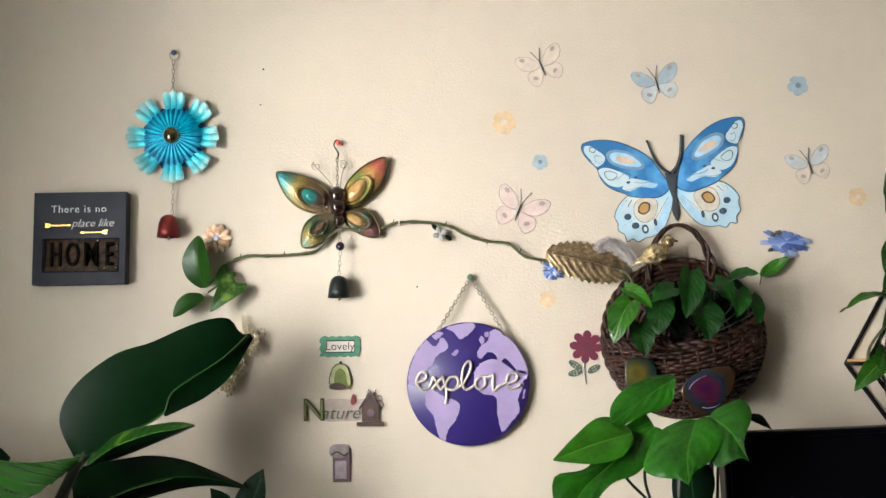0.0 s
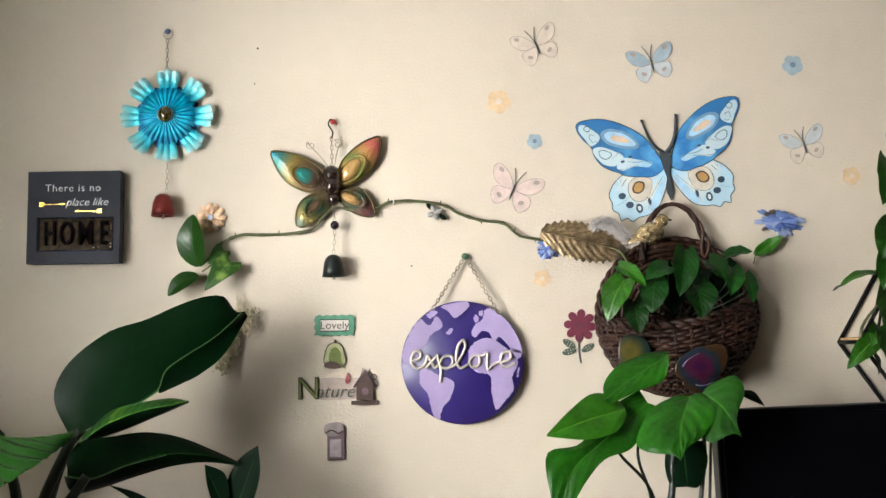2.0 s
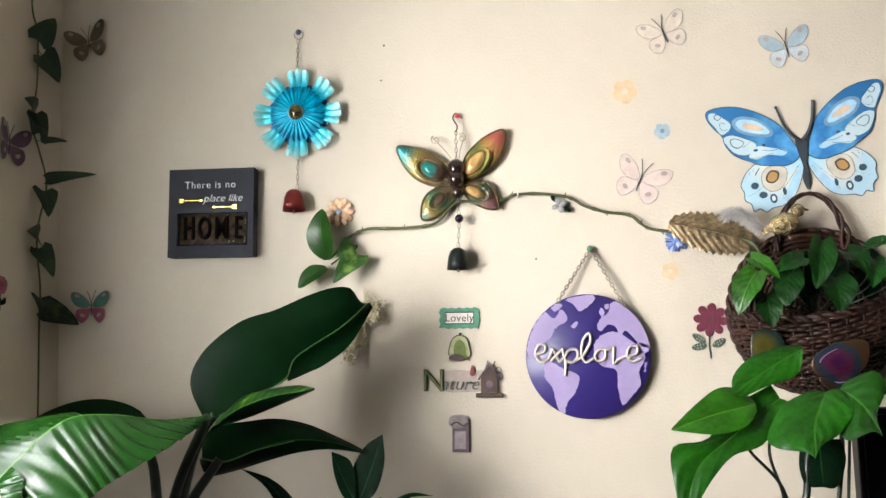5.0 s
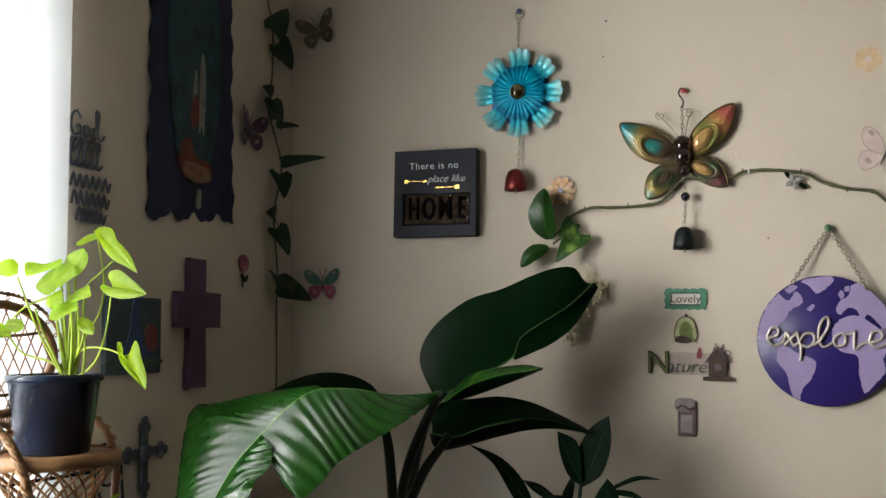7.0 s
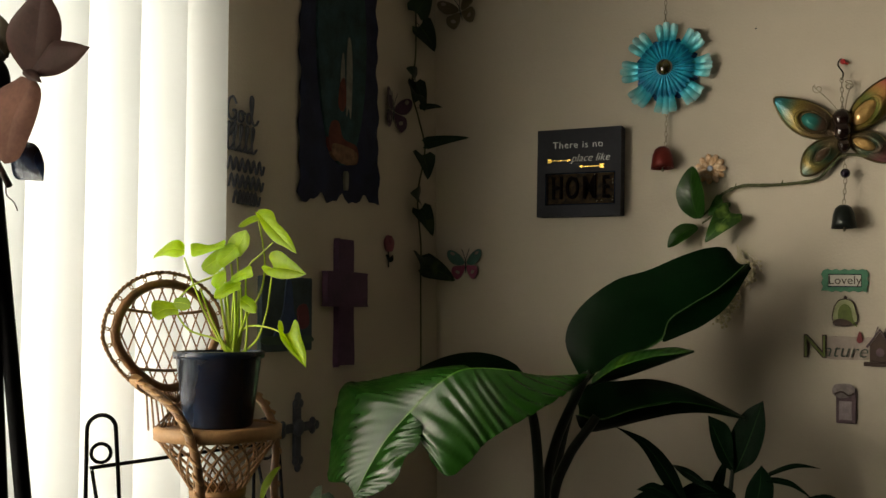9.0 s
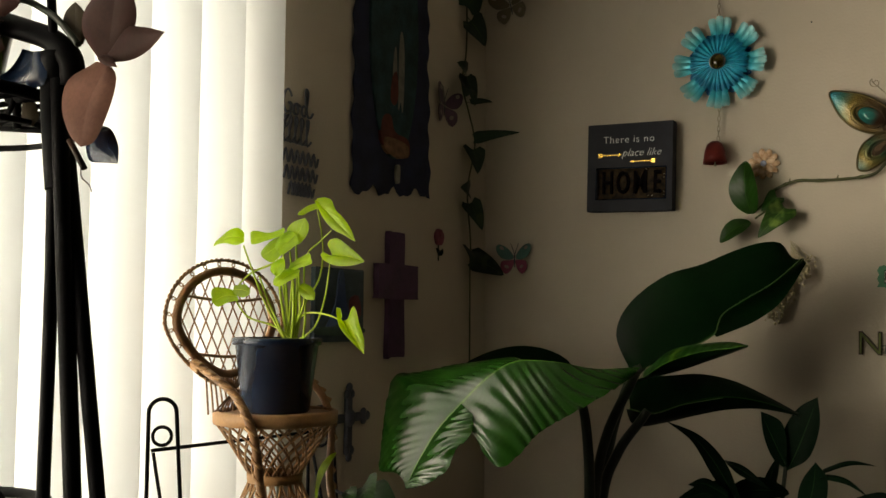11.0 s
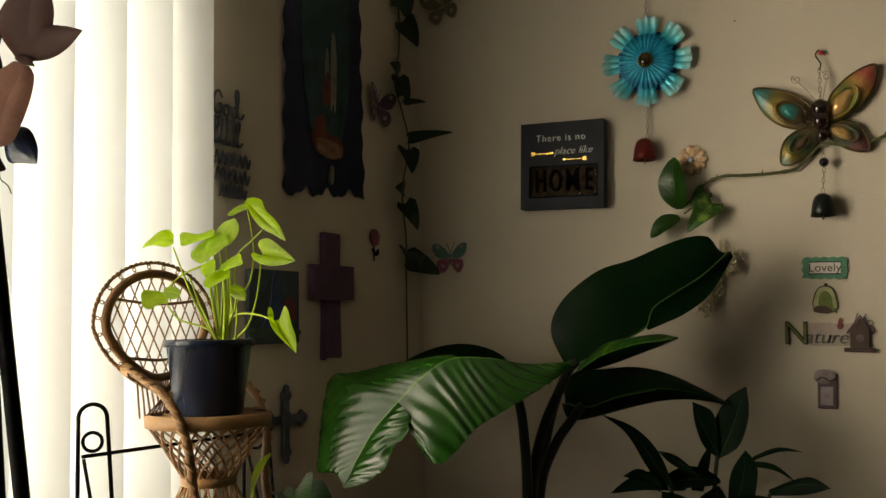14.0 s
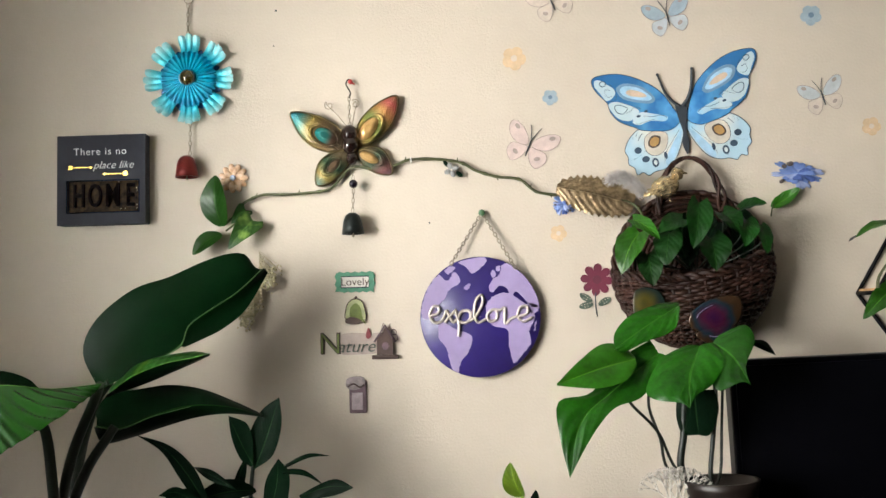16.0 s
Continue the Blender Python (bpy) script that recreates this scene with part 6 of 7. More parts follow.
for x, y in ((-1.10, 1.09), (-.79, 1.09), (-.79, 1.47), (-1.10, 1.47)):
    part("leg", shift(tube([V(x, y, .945), V(x, y, 0)], .005, 8), o), M_BLACK, ws_)

ch = thing("peacock_chair", V(SX, SY, CB), "small woven wicker peacock chair used as a plant stand", "plant stand")
zs = SZ - CB


def lattice(prof, n, turns, r, name, material, sign=1):
    """Crossing reeds round a flared drum given by (height, radius) pairs."""
    for k in range(n):
        pts = []
        for i in range(17):
            v = i / 16
            z = prof[0][0] + (prof[-1][0] - prof[0][0]) * v
            for (za, ra), (zb, rb) in zip(prof, prof[1:]):
                if za <= z <= zb or zb <= z <= za:
                    rad = ra + (rb - ra) * (z - za) / (zb - za)
            a = 2 * math.pi * k / n + sign * turns * v
            pts.append(V(rad * math.cos(a), rad * math.sin(a), z))
        part(name, tube(pts, r, 5), material, ch)


part("seat_band", lathe([(.080, zs - .020), (.089, zs - .018), (.090, zs - .002), (.082, zs)], 36), M_TAN, ch)
part("seat", lathe([(.001, zs - .006), (.081, zs - .004), (.081, zs - .012), (.001, zs - .014)], 36), M_WICKER, ch)
drum = [(zs - .018, .084), (zs - .05, .062), (zs - .092, .036)]
lattice(drum, 22, 1.0, .0016, "reed", M_WICKER)
lattice(drum, 22, 1.0, .0016, "reed", M_TAN, -1)
part("waist_band", lathe([(.034, zs - .104), (.039, zs - .102), (.040, zs - .090), (.035, zs - .088)], 28), M_TAN, ch)
foot = [(zs - .10, .036), (zs - .14, .055), (zs - .19, .080), (.012, .095)]
lattice(foot, 20, .9, .0016, "reed", M_WICKER)
lattice(foot, 20, .9, .0016, "reed", M_TAN, -1)
part("foot_band", lathe([(.090, 0.0), (.098, .002), (.098, .016), (.090, .018)], 36), M_TAN, ch)

# fan back, in a plane that faces the room
HX, HZ, HW, HH = -.088, zs + .125, .128, .094


def hoop(s, lean=0.0, n=64):
    out = []
    for i in range(n):
        t = 2 * math.pi * i / n
        y, z = math.sin(t), math.cos(t)
        nar = 1 - .30 * max(0, -z) ** 1.3
        out.append(V(HX - .12 * (HZ + HH * s * z - zs) * .5, HW * s * y * nar, HZ + HH * s * z))
    return out


part("inner_hoop", tube(hoop(.82), .0066, 8, True), M_WICKER, ch)
for ph in (0, math.pi):
    hh = [p + V(.0016 * math.cos(i * .9 + ph), 0, 0) + (p - V(p.x, 0, HZ)).normalized() * .0016 * math.sin(i * .9 + ph) for i, p in enumerate(hoop(1.0, n=260))]
    part("rope_edge", tube(hh, .0016, 6, True), M_WICKER if ph else M_TAN, ch)
h1, h2 = hoop(.87, n=24), hoop(.985, n=24)
for i in range(24):
    c = (h1[i] + h2[i]) / 2
    u = (h2[i] - h1[i]) / 2
    w = (h1[(i + 1) % 24] - h1[i - 1]) * .34
    part("scallop", tube([c + u * math.cos(t) + w * math.sin(t) for t in (2 * math.pi * k / 10 for k in range(10))], .0009, 5, True), M_TAN, ch)


def inhoop(y, z, s=.82):
    zz = (z - HZ) / (HH * s)
    if abs(zz) >= 1:
        return False
    return abs(y) < HW * s * math.sqrt(1 - zz * zz) * (1 - .30 * max(0, -zz) ** 1.3)


for sg in (-1, 1):
    for k in range(-9, 10):
        pts = []
        for i in range(61):
            z = HZ - HH + 2 * HH * i / 60
            y = k * .0235 + sg * (z - HZ) * .55
            if inhoop(y, z):
                pts.append(V(HX - .06 * (z - zs) - .001 * sg, y, z))
        if len(pts) > 2:
            part("back_reed", tube([pts[0], pts[-1]], .0012, 5), M_WICKER, ch)
for z in (HZ - .045, HZ + .038):
    ys = [i * .004 for i in range(-40, 41) if inhoop(i * .004, z)]
    part("back_bar", tube(sm([(HX - .06 * (z - zs) + .002, ys[0], z), (HX - .06 * (z - zs) + .003, 0, z - .006), (HX - .06 * (z - zs) + .002, ys[-1], z)], 6), .0024, 6), M_WICKER, ch)
for k in range(13):
    a = (k / 12 - .5)
    part("waist_reed", tube([V(HX - .002, a * .10, HZ - HH + .02), V(-.070 + .02 * abs(a), a * .15, zs - .004)], .0015, 5), M_TAN if k % 2 else M_WICKER, ch)
    part("waist_reed", tube([V(HX - .002, a * .10, HZ - HH + .02), V(-.070 + .02 * abs(a), -a * .13, zs - .004)], .0013, 5), M_WICKER, ch)
for sg in (-1, 1):
    arm = sm([(HX, sg * .075, zs + .065), (-.04, sg * .088, zs + .050), (.010, sg * .092, zs + .020), (.035, sg * .088, zs - .03), (.040, sg * .078, zs - .10), (.055, sg * .075, zs - .17), (.07, sg * .07, .0)], 8)
    part("arm", tube(arm, .0060, 8), M_WICKER, ch)
    rope = [p + V(.006 * math.cos(i * 1.2), sg * .004 + .004 * math.sin(i * 1.2), .003) for i, p in enumerate(sm(arm[::3], 6))]
    part("arm_rope", tube(rope, .0024, 6), M_TAN, ch)
    part("arm_wrap", tube(arm[:5], .0085, 8), M_TAN, ch)

PZ = SZ - .003
po = V(SX, SY, PZ)
pot = thing("nursery_pot", po, "black plastic nursery pot standing on a wicker chair", "pot")
part("shell", lathe([(.001, 0), (.046, 0), (.048, .003), (.060, .096), (.064, .097), (.065, .106), (.0615, .107), (.0590, .100), (.056, .083)], 48), M_BLACKPL, pot)
part("soil", lathe([(.001, .085), (.030, .087), (.0565, .084)], 28), mat("potting_soil", (.03, .02, .013), .95, var=.5, scale=60, bump=1, bscale=150), pot)

ar = thing("arrowhead_plant", V(SX, SY, PZ + .086), "lime green arrowhead plant glowing in window light", "plant")
o = V(SX, SY, PZ + .086)

def lime_leaf(mid, left, right, seed):
    part("leaf", shift(blade(mid, left, right, puff=.10, n=16, m=6, seed=seed), o), M_LIME, ar)


def lime_stalk(pts, r):
    part("stalk", shift(tube(sm(pts, 8), [r * .55, r], 6), o), M_LIMESTEM, ar)


lime_leaf([(-0.879, 1.195, 1.501), (-0.842, 1.188, 1.472), (-0.801, 1.180, 1.440)],
          [(-0.885, 1.205, 1.506), (-0.869, 1.201, 1.506), (-0.853, 1.197, 1.500), (-0.843, 1.192, 1.486), (-0.824, 1.188, 1.471), (-0.810, 1.184, 1.455), (-0.801, 1.180, 1.440)],
          [(-0.878, 1.188, 1.502), (-0.871, 1.187, 1.491), (-0.857, 1.185, 1.472), (-0.841, 1.184, 1.458), (-0.823, 1.183, 1.450), (-0.809, 1.181, 1.443), (-0.801, 1.180, 1.440)], 0.0)
lime_leaf([(-0.873, 1.189, 1.493), (-0.884, 1.182, 1.488), (-0.895, 1.174, 1.480)],
          [(-0.882, 1.199, 1.498), (-0.891, 1.191, 1.494), (-0.897, 1.182, 1.486), (-0.895, 1.174, 1.480)],
          [(-0.866, 1.182, 1.488), (-0.877, 1.179, 1.484), (-0.888, 1.177, 1.479), (-0.895, 1.174, 1.480)], 1.7)
lime_leaf([(-0.842, 1.183, 1.422), (-0.811, 1.176, 1.420), (-0.777, 1.168, 1.412)],
          [(-0.849, 1.193, 1.428), (-0.854, 1.189, 1.439), (-0.846, 1.185, 1.445), (-0.829, 1.180, 1.445), (-0.812, 1.176, 1.436), (-0.793, 1.172, 1.424), (-0.777, 1.168, 1.412)],
          [(-0.839, 1.176, 1.422), (-0.851, 1.175, 1.427), (-0.854, 1.173, 1.423), (-0.843, 1.172, 1.413), (-0.821, 1.171, 1.407), (-0.793, 1.169, 1.408), (-0.777, 1.168, 1.412)], 3.4)
lime_leaf([(-0.833, 1.195, 1.335), (-0.809, 1.188, 1.313), (-0.785, 1.180, 1.290)],
          [(-0.833, 1.205, 1.333), (-0.821, 1.201, 1.342), (-0.817, 1.197, 1.354), (-0.806, 1.192, 1.348), (-0.798, 1.188, 1.329), (-0.788, 1.184, 1.310), (-0.785, 1.180, 1.290)],
          [(-0.827, 1.188, 1.339), (-0.829, 1.187, 1.351), (-0.834, 1.186, 1.353), (-0.834, 1.185, 1.342), (-0.828, 1.183, 1.327), (-0.815, 1.182, 1.313), (-0.797, 1.181, 1.299), (-0.785, 1.180, 1.290)], 5.1)
lime_leaf([(-1.003, 1.189, 1.452), (-1.025, 1.182, 1.454), (-1.048, 1.174, 1.441)],
          [(-1.012, 1.199, 1.461), (-1.018, 1.194, 1.468), (-1.030, 1.189, 1.466), (-1.041, 1.184, 1.457), (-1.050, 1.179, 1.447), (-1.048, 1.174, 1.441)],
          [(-0.997, 1.182, 1.446), (-1.010, 1.180, 1.442), (-1.028, 1.178, 1.445), (-1.041, 1.176, 1.444), (-1.048, 1.174, 1.441)], 6.8)
lime_leaf([(-0.923, 1.183, 1.460), (-0.948, 1.176, 1.452), (-0.973, 1.168, 1.449)],
          [(-0.934, 1.193, 1.465), (-0.953, 1.187, 1.458), (-0.971, 1.180, 1.461), (-0.978, 1.174, 1.459), (-0.973, 1.168, 1.449)],
          [(-0.920, 1.176, 1.453), (-0.946, 1.173, 1.446), (-0.972, 1.171, 1.441), (-0.973, 1.168, 1.449)], 8.5)
lime_leaf([(-0.924, 1.195, 1.440), (-0.904, 1.188, 1.456), (-0.886, 1.180, 1.476)],
          [(-0.939, 1.205, 1.453), (-0.931, 1.197, 1.465), (-0.910, 1.188, 1.473), (-0.886, 1.180, 1.476)],
          [(-0.902, 1.188, 1.440), (-0.886, 1.185, 1.452), (-0.882, 1.183, 1.466), (-0.886, 1.180, 1.476)], 10.2)
lime_leaf([(-0.921, 1.189, 1.448), (-0.940, 1.182, 1.436), (-0.957, 1.174, 1.423)],
          [(-0.942, 1.199, 1.457), (-0.956, 1.191, 1.446), (-0.965, 1.182, 1.432), (-0.957, 1.174, 1.423)],
          [(-0.914, 1.182, 1.436), (-0.929, 1.179, 1.423), (-0.943, 1.177, 1.415), (-0.957, 1.174, 1.423)], 11.9)
lime_leaf([(-0.904, 1.183, 1.454), (-0.913, 1.176, 1.442), (-0.924, 1.168, 1.430)],
          [(-0.923, 1.193, 1.461), (-0.934, 1.185, 1.453), (-0.935, 1.176, 1.439), (-0.924, 1.168, 1.430)],
          [(-0.893, 1.176, 1.442), (-0.905, 1.173, 1.432), (-0.918, 1.171, 1.425), (-0.924, 1.168, 1.430)], 13.6)
lime_leaf([(-0.925, 1.195, 1.408), (-0.899, 1.188, 1.415), (-0.875, 1.180, 1.420)],
          [(-0.927, 1.205, 1.416), (-0.907, 1.197, 1.423), (-0.884, 1.188, 1.427), (-0.875, 1.180, 1.420)],
          [(-0.911, 1.188, 1.404), (-0.894, 1.185, 1.408), (-0.876, 1.183, 1.412), (-0.875, 1.180, 1.420)], 15.3)
lime_leaf([(-0.900, 1.189, 1.404), (-0.918, 1.182, 1.396), (-0.935, 1.174, 1.383)],
          [(-0.925, 1.199, 1.409), (-0.939, 1.191, 1.402), (-0.942, 1.182, 1.390), (-0.935, 1.174, 1.383)],
          [(-0.897, 1.182, 1.395), (-0.912, 1.179, 1.388), (-0.927, 1.177, 1.381), (-0.935, 1.174, 1.383)], 17.0)
lime_leaf([(-0.922, 1.183, 1.418), (-0.930, 1.176, 1.408), (-0.929, 1.168, 1.397)],
          [(-0.940, 1.193, 1.420), (-0.946, 1.185, 1.414), (-0.943, 1.176, 1.404), (-0.929, 1.168, 1.397)],
          [(-0.916, 1.176, 1.408), (-0.920, 1.173, 1.400), (-0.926, 1.171, 1.395), (-0.929, 1.168, 1.397)], 18.7)
lime_leaf([(-0.906, 1.195, 1.381), (-0.886, 1.188, 1.373), (-0.868, 1.180, 1.362)],
          [(-0.907, 1.205, 1.387), (-0.888, 1.197, 1.382), (-0.873, 1.188, 1.372), (-0.868, 1.180, 1.362)],
          [(-0.901, 1.188, 1.372), (-0.890, 1.185, 1.365), (-0.877, 1.183, 1.362), (-0.868, 1.180, 1.362)], 20.4)
lime_leaf([(-1.014, 1.189, 1.368), (-1.031, 1.182, 1.369), (-1.048, 1.174, 1.359)],
          [(-1.025, 1.199, 1.376), (-1.041, 1.193, 1.381), (-1.056, 1.186, 1.381), (-1.056, 1.180, 1.373), (-1.048, 1.174, 1.359)],
          [(-1.005, 1.182, 1.362), (-1.022, 1.179, 1.359), (-1.039, 1.177, 1.353), (-1.048, 1.174, 1.359)], 22.1)
lime_leaf([(-1.017, 1.183, 1.378), (-0.993, 1.176, 1.377), (-0.972, 1.168, 1.373)],
          [(-1.020, 1.193, 1.385), (-0.996, 1.185, 1.385), (-0.980, 1.176, 1.379), (-0.972, 1.168, 1.373)],
          [(-1.008, 1.176, 1.371), (-0.991, 1.173, 1.366), (-0.977, 1.171, 1.369), (-0.972, 1.168, 1.373)], 23.8)
lime_stalk([(-1.014, 1.200, 1.443), (-0.998, 1.205, 1.401), (-0.980, 1.210, 1.360), (-0.949, 1.215, 1.309)], 0.0020)
lime_stalk([(-1.030, 1.200, 1.367), (-1.009, 1.207, 1.339), (-0.966, 1.213, 1.326), (-0.939, 1.220, 1.308)], 0.0020)
lime_stalk([(-1.028, 1.200, 1.380), (-1.006, 1.208, 1.402), (-0.976, 1.217, 1.415), (-0.958, 1.225, 1.425)], 0.0020)
lime_stalk([(-0.881, 1.200, 1.492), (-0.876, 1.205, 1.455), (-0.877, 1.210, 1.424), (-0.887, 1.215, 1.392), (-0.908, 1.220, 1.368), (-0.933, 1.225, 1.336), (-0.950, 1.230, 1.306)], 0.0020)
lime_stalk([(-0.855, 1.200, 1.459), (-0.879, 1.203, 1.443), (-0.901, 1.206, 1.428), (-0.909, 1.209, 1.400), (-0.908, 1.212, 1.344), (-0.913, 1.215, 1.308)], 0.0020)
lime_stalk([(-0.857, 1.200, 1.415), (-0.868, 1.205, 1.368), (-0.885, 1.210, 1.332), (-0.904, 1.215, 1.316), (-0.928, 1.220, 1.305)], 0.0020)
lime_stalk([(-0.841, 1.200, 1.336), (-0.864, 1.205, 1.342), (-0.892, 1.210, 1.345), (-0.914, 1.215, 1.342), (-0.929, 1.220, 1.328), (-0.942, 1.225, 1.306)], 0.0020)
lime_stalk([(-0.940, 1.200, 1.433), (-0.944, 1.215, 1.368), (-0.949, 1.230, 1.306)], 0.0026)
lime_stalk([(-0.928, 1.200, 1.432), (-0.926, 1.208, 1.368), (-0.934, 1.215, 1.306)], 0.0026)
lime_stalk([(-0.917, 1.200, 1.442), (-0.922, 1.210, 1.384), (-0.934, 1.220, 1.306)], 0.0026)
lime_stalk([(-0.949, 1.200, 1.404), (-0.951, 1.212, 1.360), (-0.949, 1.225, 1.306)], 0.0026)
lime_stalk([(-0.911, 1.200, 1.400), (-0.920, 1.215, 1.344), (-0.939, 1.230, 1.305)], 0.0026)
lime_stalk([(-0.983, 1.200, 1.398), (-0.971, 1.208, 1.360), (-0.946, 1.215, 1.308)], 0.0020)
lime_stalk([(-0.900, 1.200, 1.372), (-0.911, 1.210, 1.352), (-0.934, 1.220, 1.319)], 0.0020)
lime_stalk([(-0.955, 1.200, 1.433), (-0.949, 1.212, 1.385), (-0.947, 1.225, 1.319)], 0.0020)
lime_stalk([(-0.921, 1.200, 1.408), (-0.937, 1.215, 1.360), (-0.951, 1.230, 1.306)], 0.0020)

# small plant below the chair
sp1 = V(-.875, 1.33, .952)
tp = thing("small_pothos_plant", sp1, "small potted pothos with one bright lime leaf", "plant")
part("pot", lathe([(.001, 0), (.036, 0), (.046, .055), (.048, .06), (.042, .06), (.039, .045), (.001, .045)], 28), M_BLACKPL, tp)
for b, t, f, w, m_ in (((-.917, 1.260, 1.081), (-.887, 1.260, 1.146), (-.6, -.7, .2), .034, M_LIME), ((-.90, 1.29, 1.07), (-.865, 1.25, 1.03), (.1, -.9, .4), .07, M_POTHOS), ((-.875, 1.31, 1.09), (-.83, 1.27, 1.07), (.2, -.8, .5), .06, M_POTHOS), ((-.87, 1.33, 1.075), (-.80, 1.31, 1.04), (.3, -.8, .5), .06, M_POTHOS), ((-.86, 1.30, 1.04), (-.84, 1.25, .99), (.2, -.9, .1), .06, M_POTHOS)):
    part("leaf", shift(leaf(b, t, f, w, "oval" if m_ is M_LIME else "heart", fold=.2, bow=.08, lobe=.2), sp1), m_, tp)
    part("stalk", shift(tube(sm([(-.875, 1.33, .995), (-.88, 1.31, 1.03), b], 5), .0016, 6), sp1), M_STEM, tp)

# iron plant rack close to the window
rk = thing("iron_plant_rack", V(-.87, .75, 0), "black wrought iron plant rack with scrolled shelf", "plant rack")
o = V(-.87, .75, 0)
# petal colours are dimmed to hold the shade of their backlit fronts
M_DUSKL = mat("pale_dusky_petal", (.13, .060, .043), .6, var=.3, scale=30, trans=.14, spec=.08)
M_DUSKO = mat("olive_dusky_petal", (.030, .022, .012), .6, var=.3, scale=30, trans=.12, spec=.08)
M_DUSK = mat("dusky_petal", (.036, .014, .011), .6, var=.3, scale=30, trans=.14, spec=.08)
for pts, r in (([(-.872, .750, 1.574), (-.866, .750, 1.377), (-.867, .750, 1.152)], .0066), ([(-.859, .745, 1.572), (-.842, .745, 1.394), (-.818, .745, 1.158)], .0084), ([(-.868, .755, 1.575), (-.839, .755, 1.411), (-.795, .755, 1.159)], .0074)):
    top, bot = Vector(pts[0]), Vector(pts[-1])
    part("leg", shift(tube(sm(pts, 5) + [bot.lerp(Vector(pts[-2]), -1.0) * .5 + bot * .5, V(bot.x + (bot.x - pts[-2][0]) * 4.2, bot.y, 0)], r, 10), o), M_BLACK, rk)
part("post", shift(tube([(-.871, .750, 1.586), (-.881, .750, 1.658)] + [(-.878, .75, 1.95)], .0046, 10), o), M_BLACK, rk)
part("collar", shift(tube(sm([(-.871, .750, 1.601), (-.869, .750, 1.539), (-.861, .750, 1.463)], 5), [.0155, .0125], 12), o), M_BLACK, rk)
ring = lambda z, r, cx=-1.0: [V(cx + r * math.cos(t), .72 + r * math.sin(t), z) for t in (2 * math.pi * i / 40 for i in range(40))]
part("shelf_ring", shift(tube(ring(1.560, .112), .007, 8, True), o), M_BLACK, rk)
part("shelf_ring", shift(tube(ring(1.530, .112), .0035, 8, True), o), M_BLACK, rk)
for k in range(9):
    y = .72 - .1 + .025 * k
    h = math.sqrt(max(0, .112 ** 2 - (y - .72) ** 2))
    part("shelf_wire", shift(tube([V(-1.0 - h, y, 1.556), V(-1.0 + h, y, 1.556)], .003, 6), o), M_BLACK, rk)
for k in (1, 4, 7):
    a = 2 * math.pi * k / 10
    c = V(-1.0 + .112 * math.cos(a), .72 + .112 * math.sin(a), 1.545)
    d = V(-math.sin(a), math.cos(a), 0)
    part("scroll", shift(tube([c + d * (.028 * math.cos(t)) + V(0, 0, -.016 * math.sin(t)) for t in (math.pi * i / 10 for i in range(11))], .0026, 6), o), M_BLACK, rk)
part("strap", shift(tube(sm([(-1.085, .740, 1.682), (-.982, .740, 1.652), (-.922, .745, 1.633), (-.878, .750, 1.616), (-.849, .750, 1.592), (-.846, .750, 1.565)], 6), [.0165, .0115], 12, flat=.6), o), M_BLACK, rk)
part("shelf_link", shift(tube([V(-.890, .75, 1.56), V(-.93, .74, 1.56)], .006, 8), o), M_BLACK, rk)
part("scroll", shift(tube([(-1.026, .750, 1.225), (-.927, .750, 1.152)], .0036, 8), o), M_BLACK, rk)
part("scroll", shift(tube(sm([(-1.029, .750, 1.134), (-.996, .750, 1.149), (-.963, .750, 1.154), (-.922, .750, 1.151), (-.899, .750, 1.139)], 6), .0027, 8), o), M_BLACK, rk)
part("lower_ring", shift(tube(ring(1.14, .112), .006, 8, True), o), M_BLACK, rk)
part("shelf_link", shift(tube([V(-.80, .735, 1.14), V(-.92, .735, 1.14)], .005, 8), o), M_BLACK, rk)

part("shelf_bar", shift(tube([(-1.156, .750, 1.543), (-1.028, .750, 1.537), (-.959, .750, 1.533), (-.886, .750, 1.524)], .0030, 8), o), M_BLACK, rk)
part("bracket", shift(tube([(-.923, .745, 1.567), (-.920, .745, 1.528)], .0042, 8), o), M_BLACK, rk)
part("scroll", shift(tube(sm([(-.991, .740, 1.568), (-.975, .740, 1.550), (-.951, .740, 1.540), (-.928, .740, 1.545), (-.920, .740, 1.559)], 6), .0032, 8), o), M_BLACK, rk)

oc = V(-.985, .72, 1.564)
orchid = thing("dusky_orchid", oc, "potted orchid with dusky pink petals against the light", "plant")
part("pot", lathe([(.001, 0), (.040, 0), (.052, .07), (.055, .075), (.048, .075), (.045, .06), (.001, .058)], 28), M_BLACKPL, orchid)
part("stalk", shift(tube(sm([(-.985, .72, 1.61), (-.93, .735, 1.66), (-.87, .74, 1.64), (-.82, .735, 1.60)], 8), .0035, 7), oc), M_STEM, orchid)
part("bract", shift(tube([(-.828, .735, 1.507), (-.806, .735, 1.478)], .0032, 7), oc), M_WICKERD, orchid)
part("tendril", shift(tube(sm([(-.811, .735, 1.478), (-.809, .735, 1.469), (-.799, .735, 1.462), (-.794, .735, 1.454)], 5), .0006, 4), oc), M_WICKERD, orchid)


# blades stand dark against the window; that shade is in their colours
def orchid_blade(nme, mid, left, right, m_):
    part(nme, shift(blade(mid, left, right, puff=.10, n=16, m=6), oc), m_, orchid)


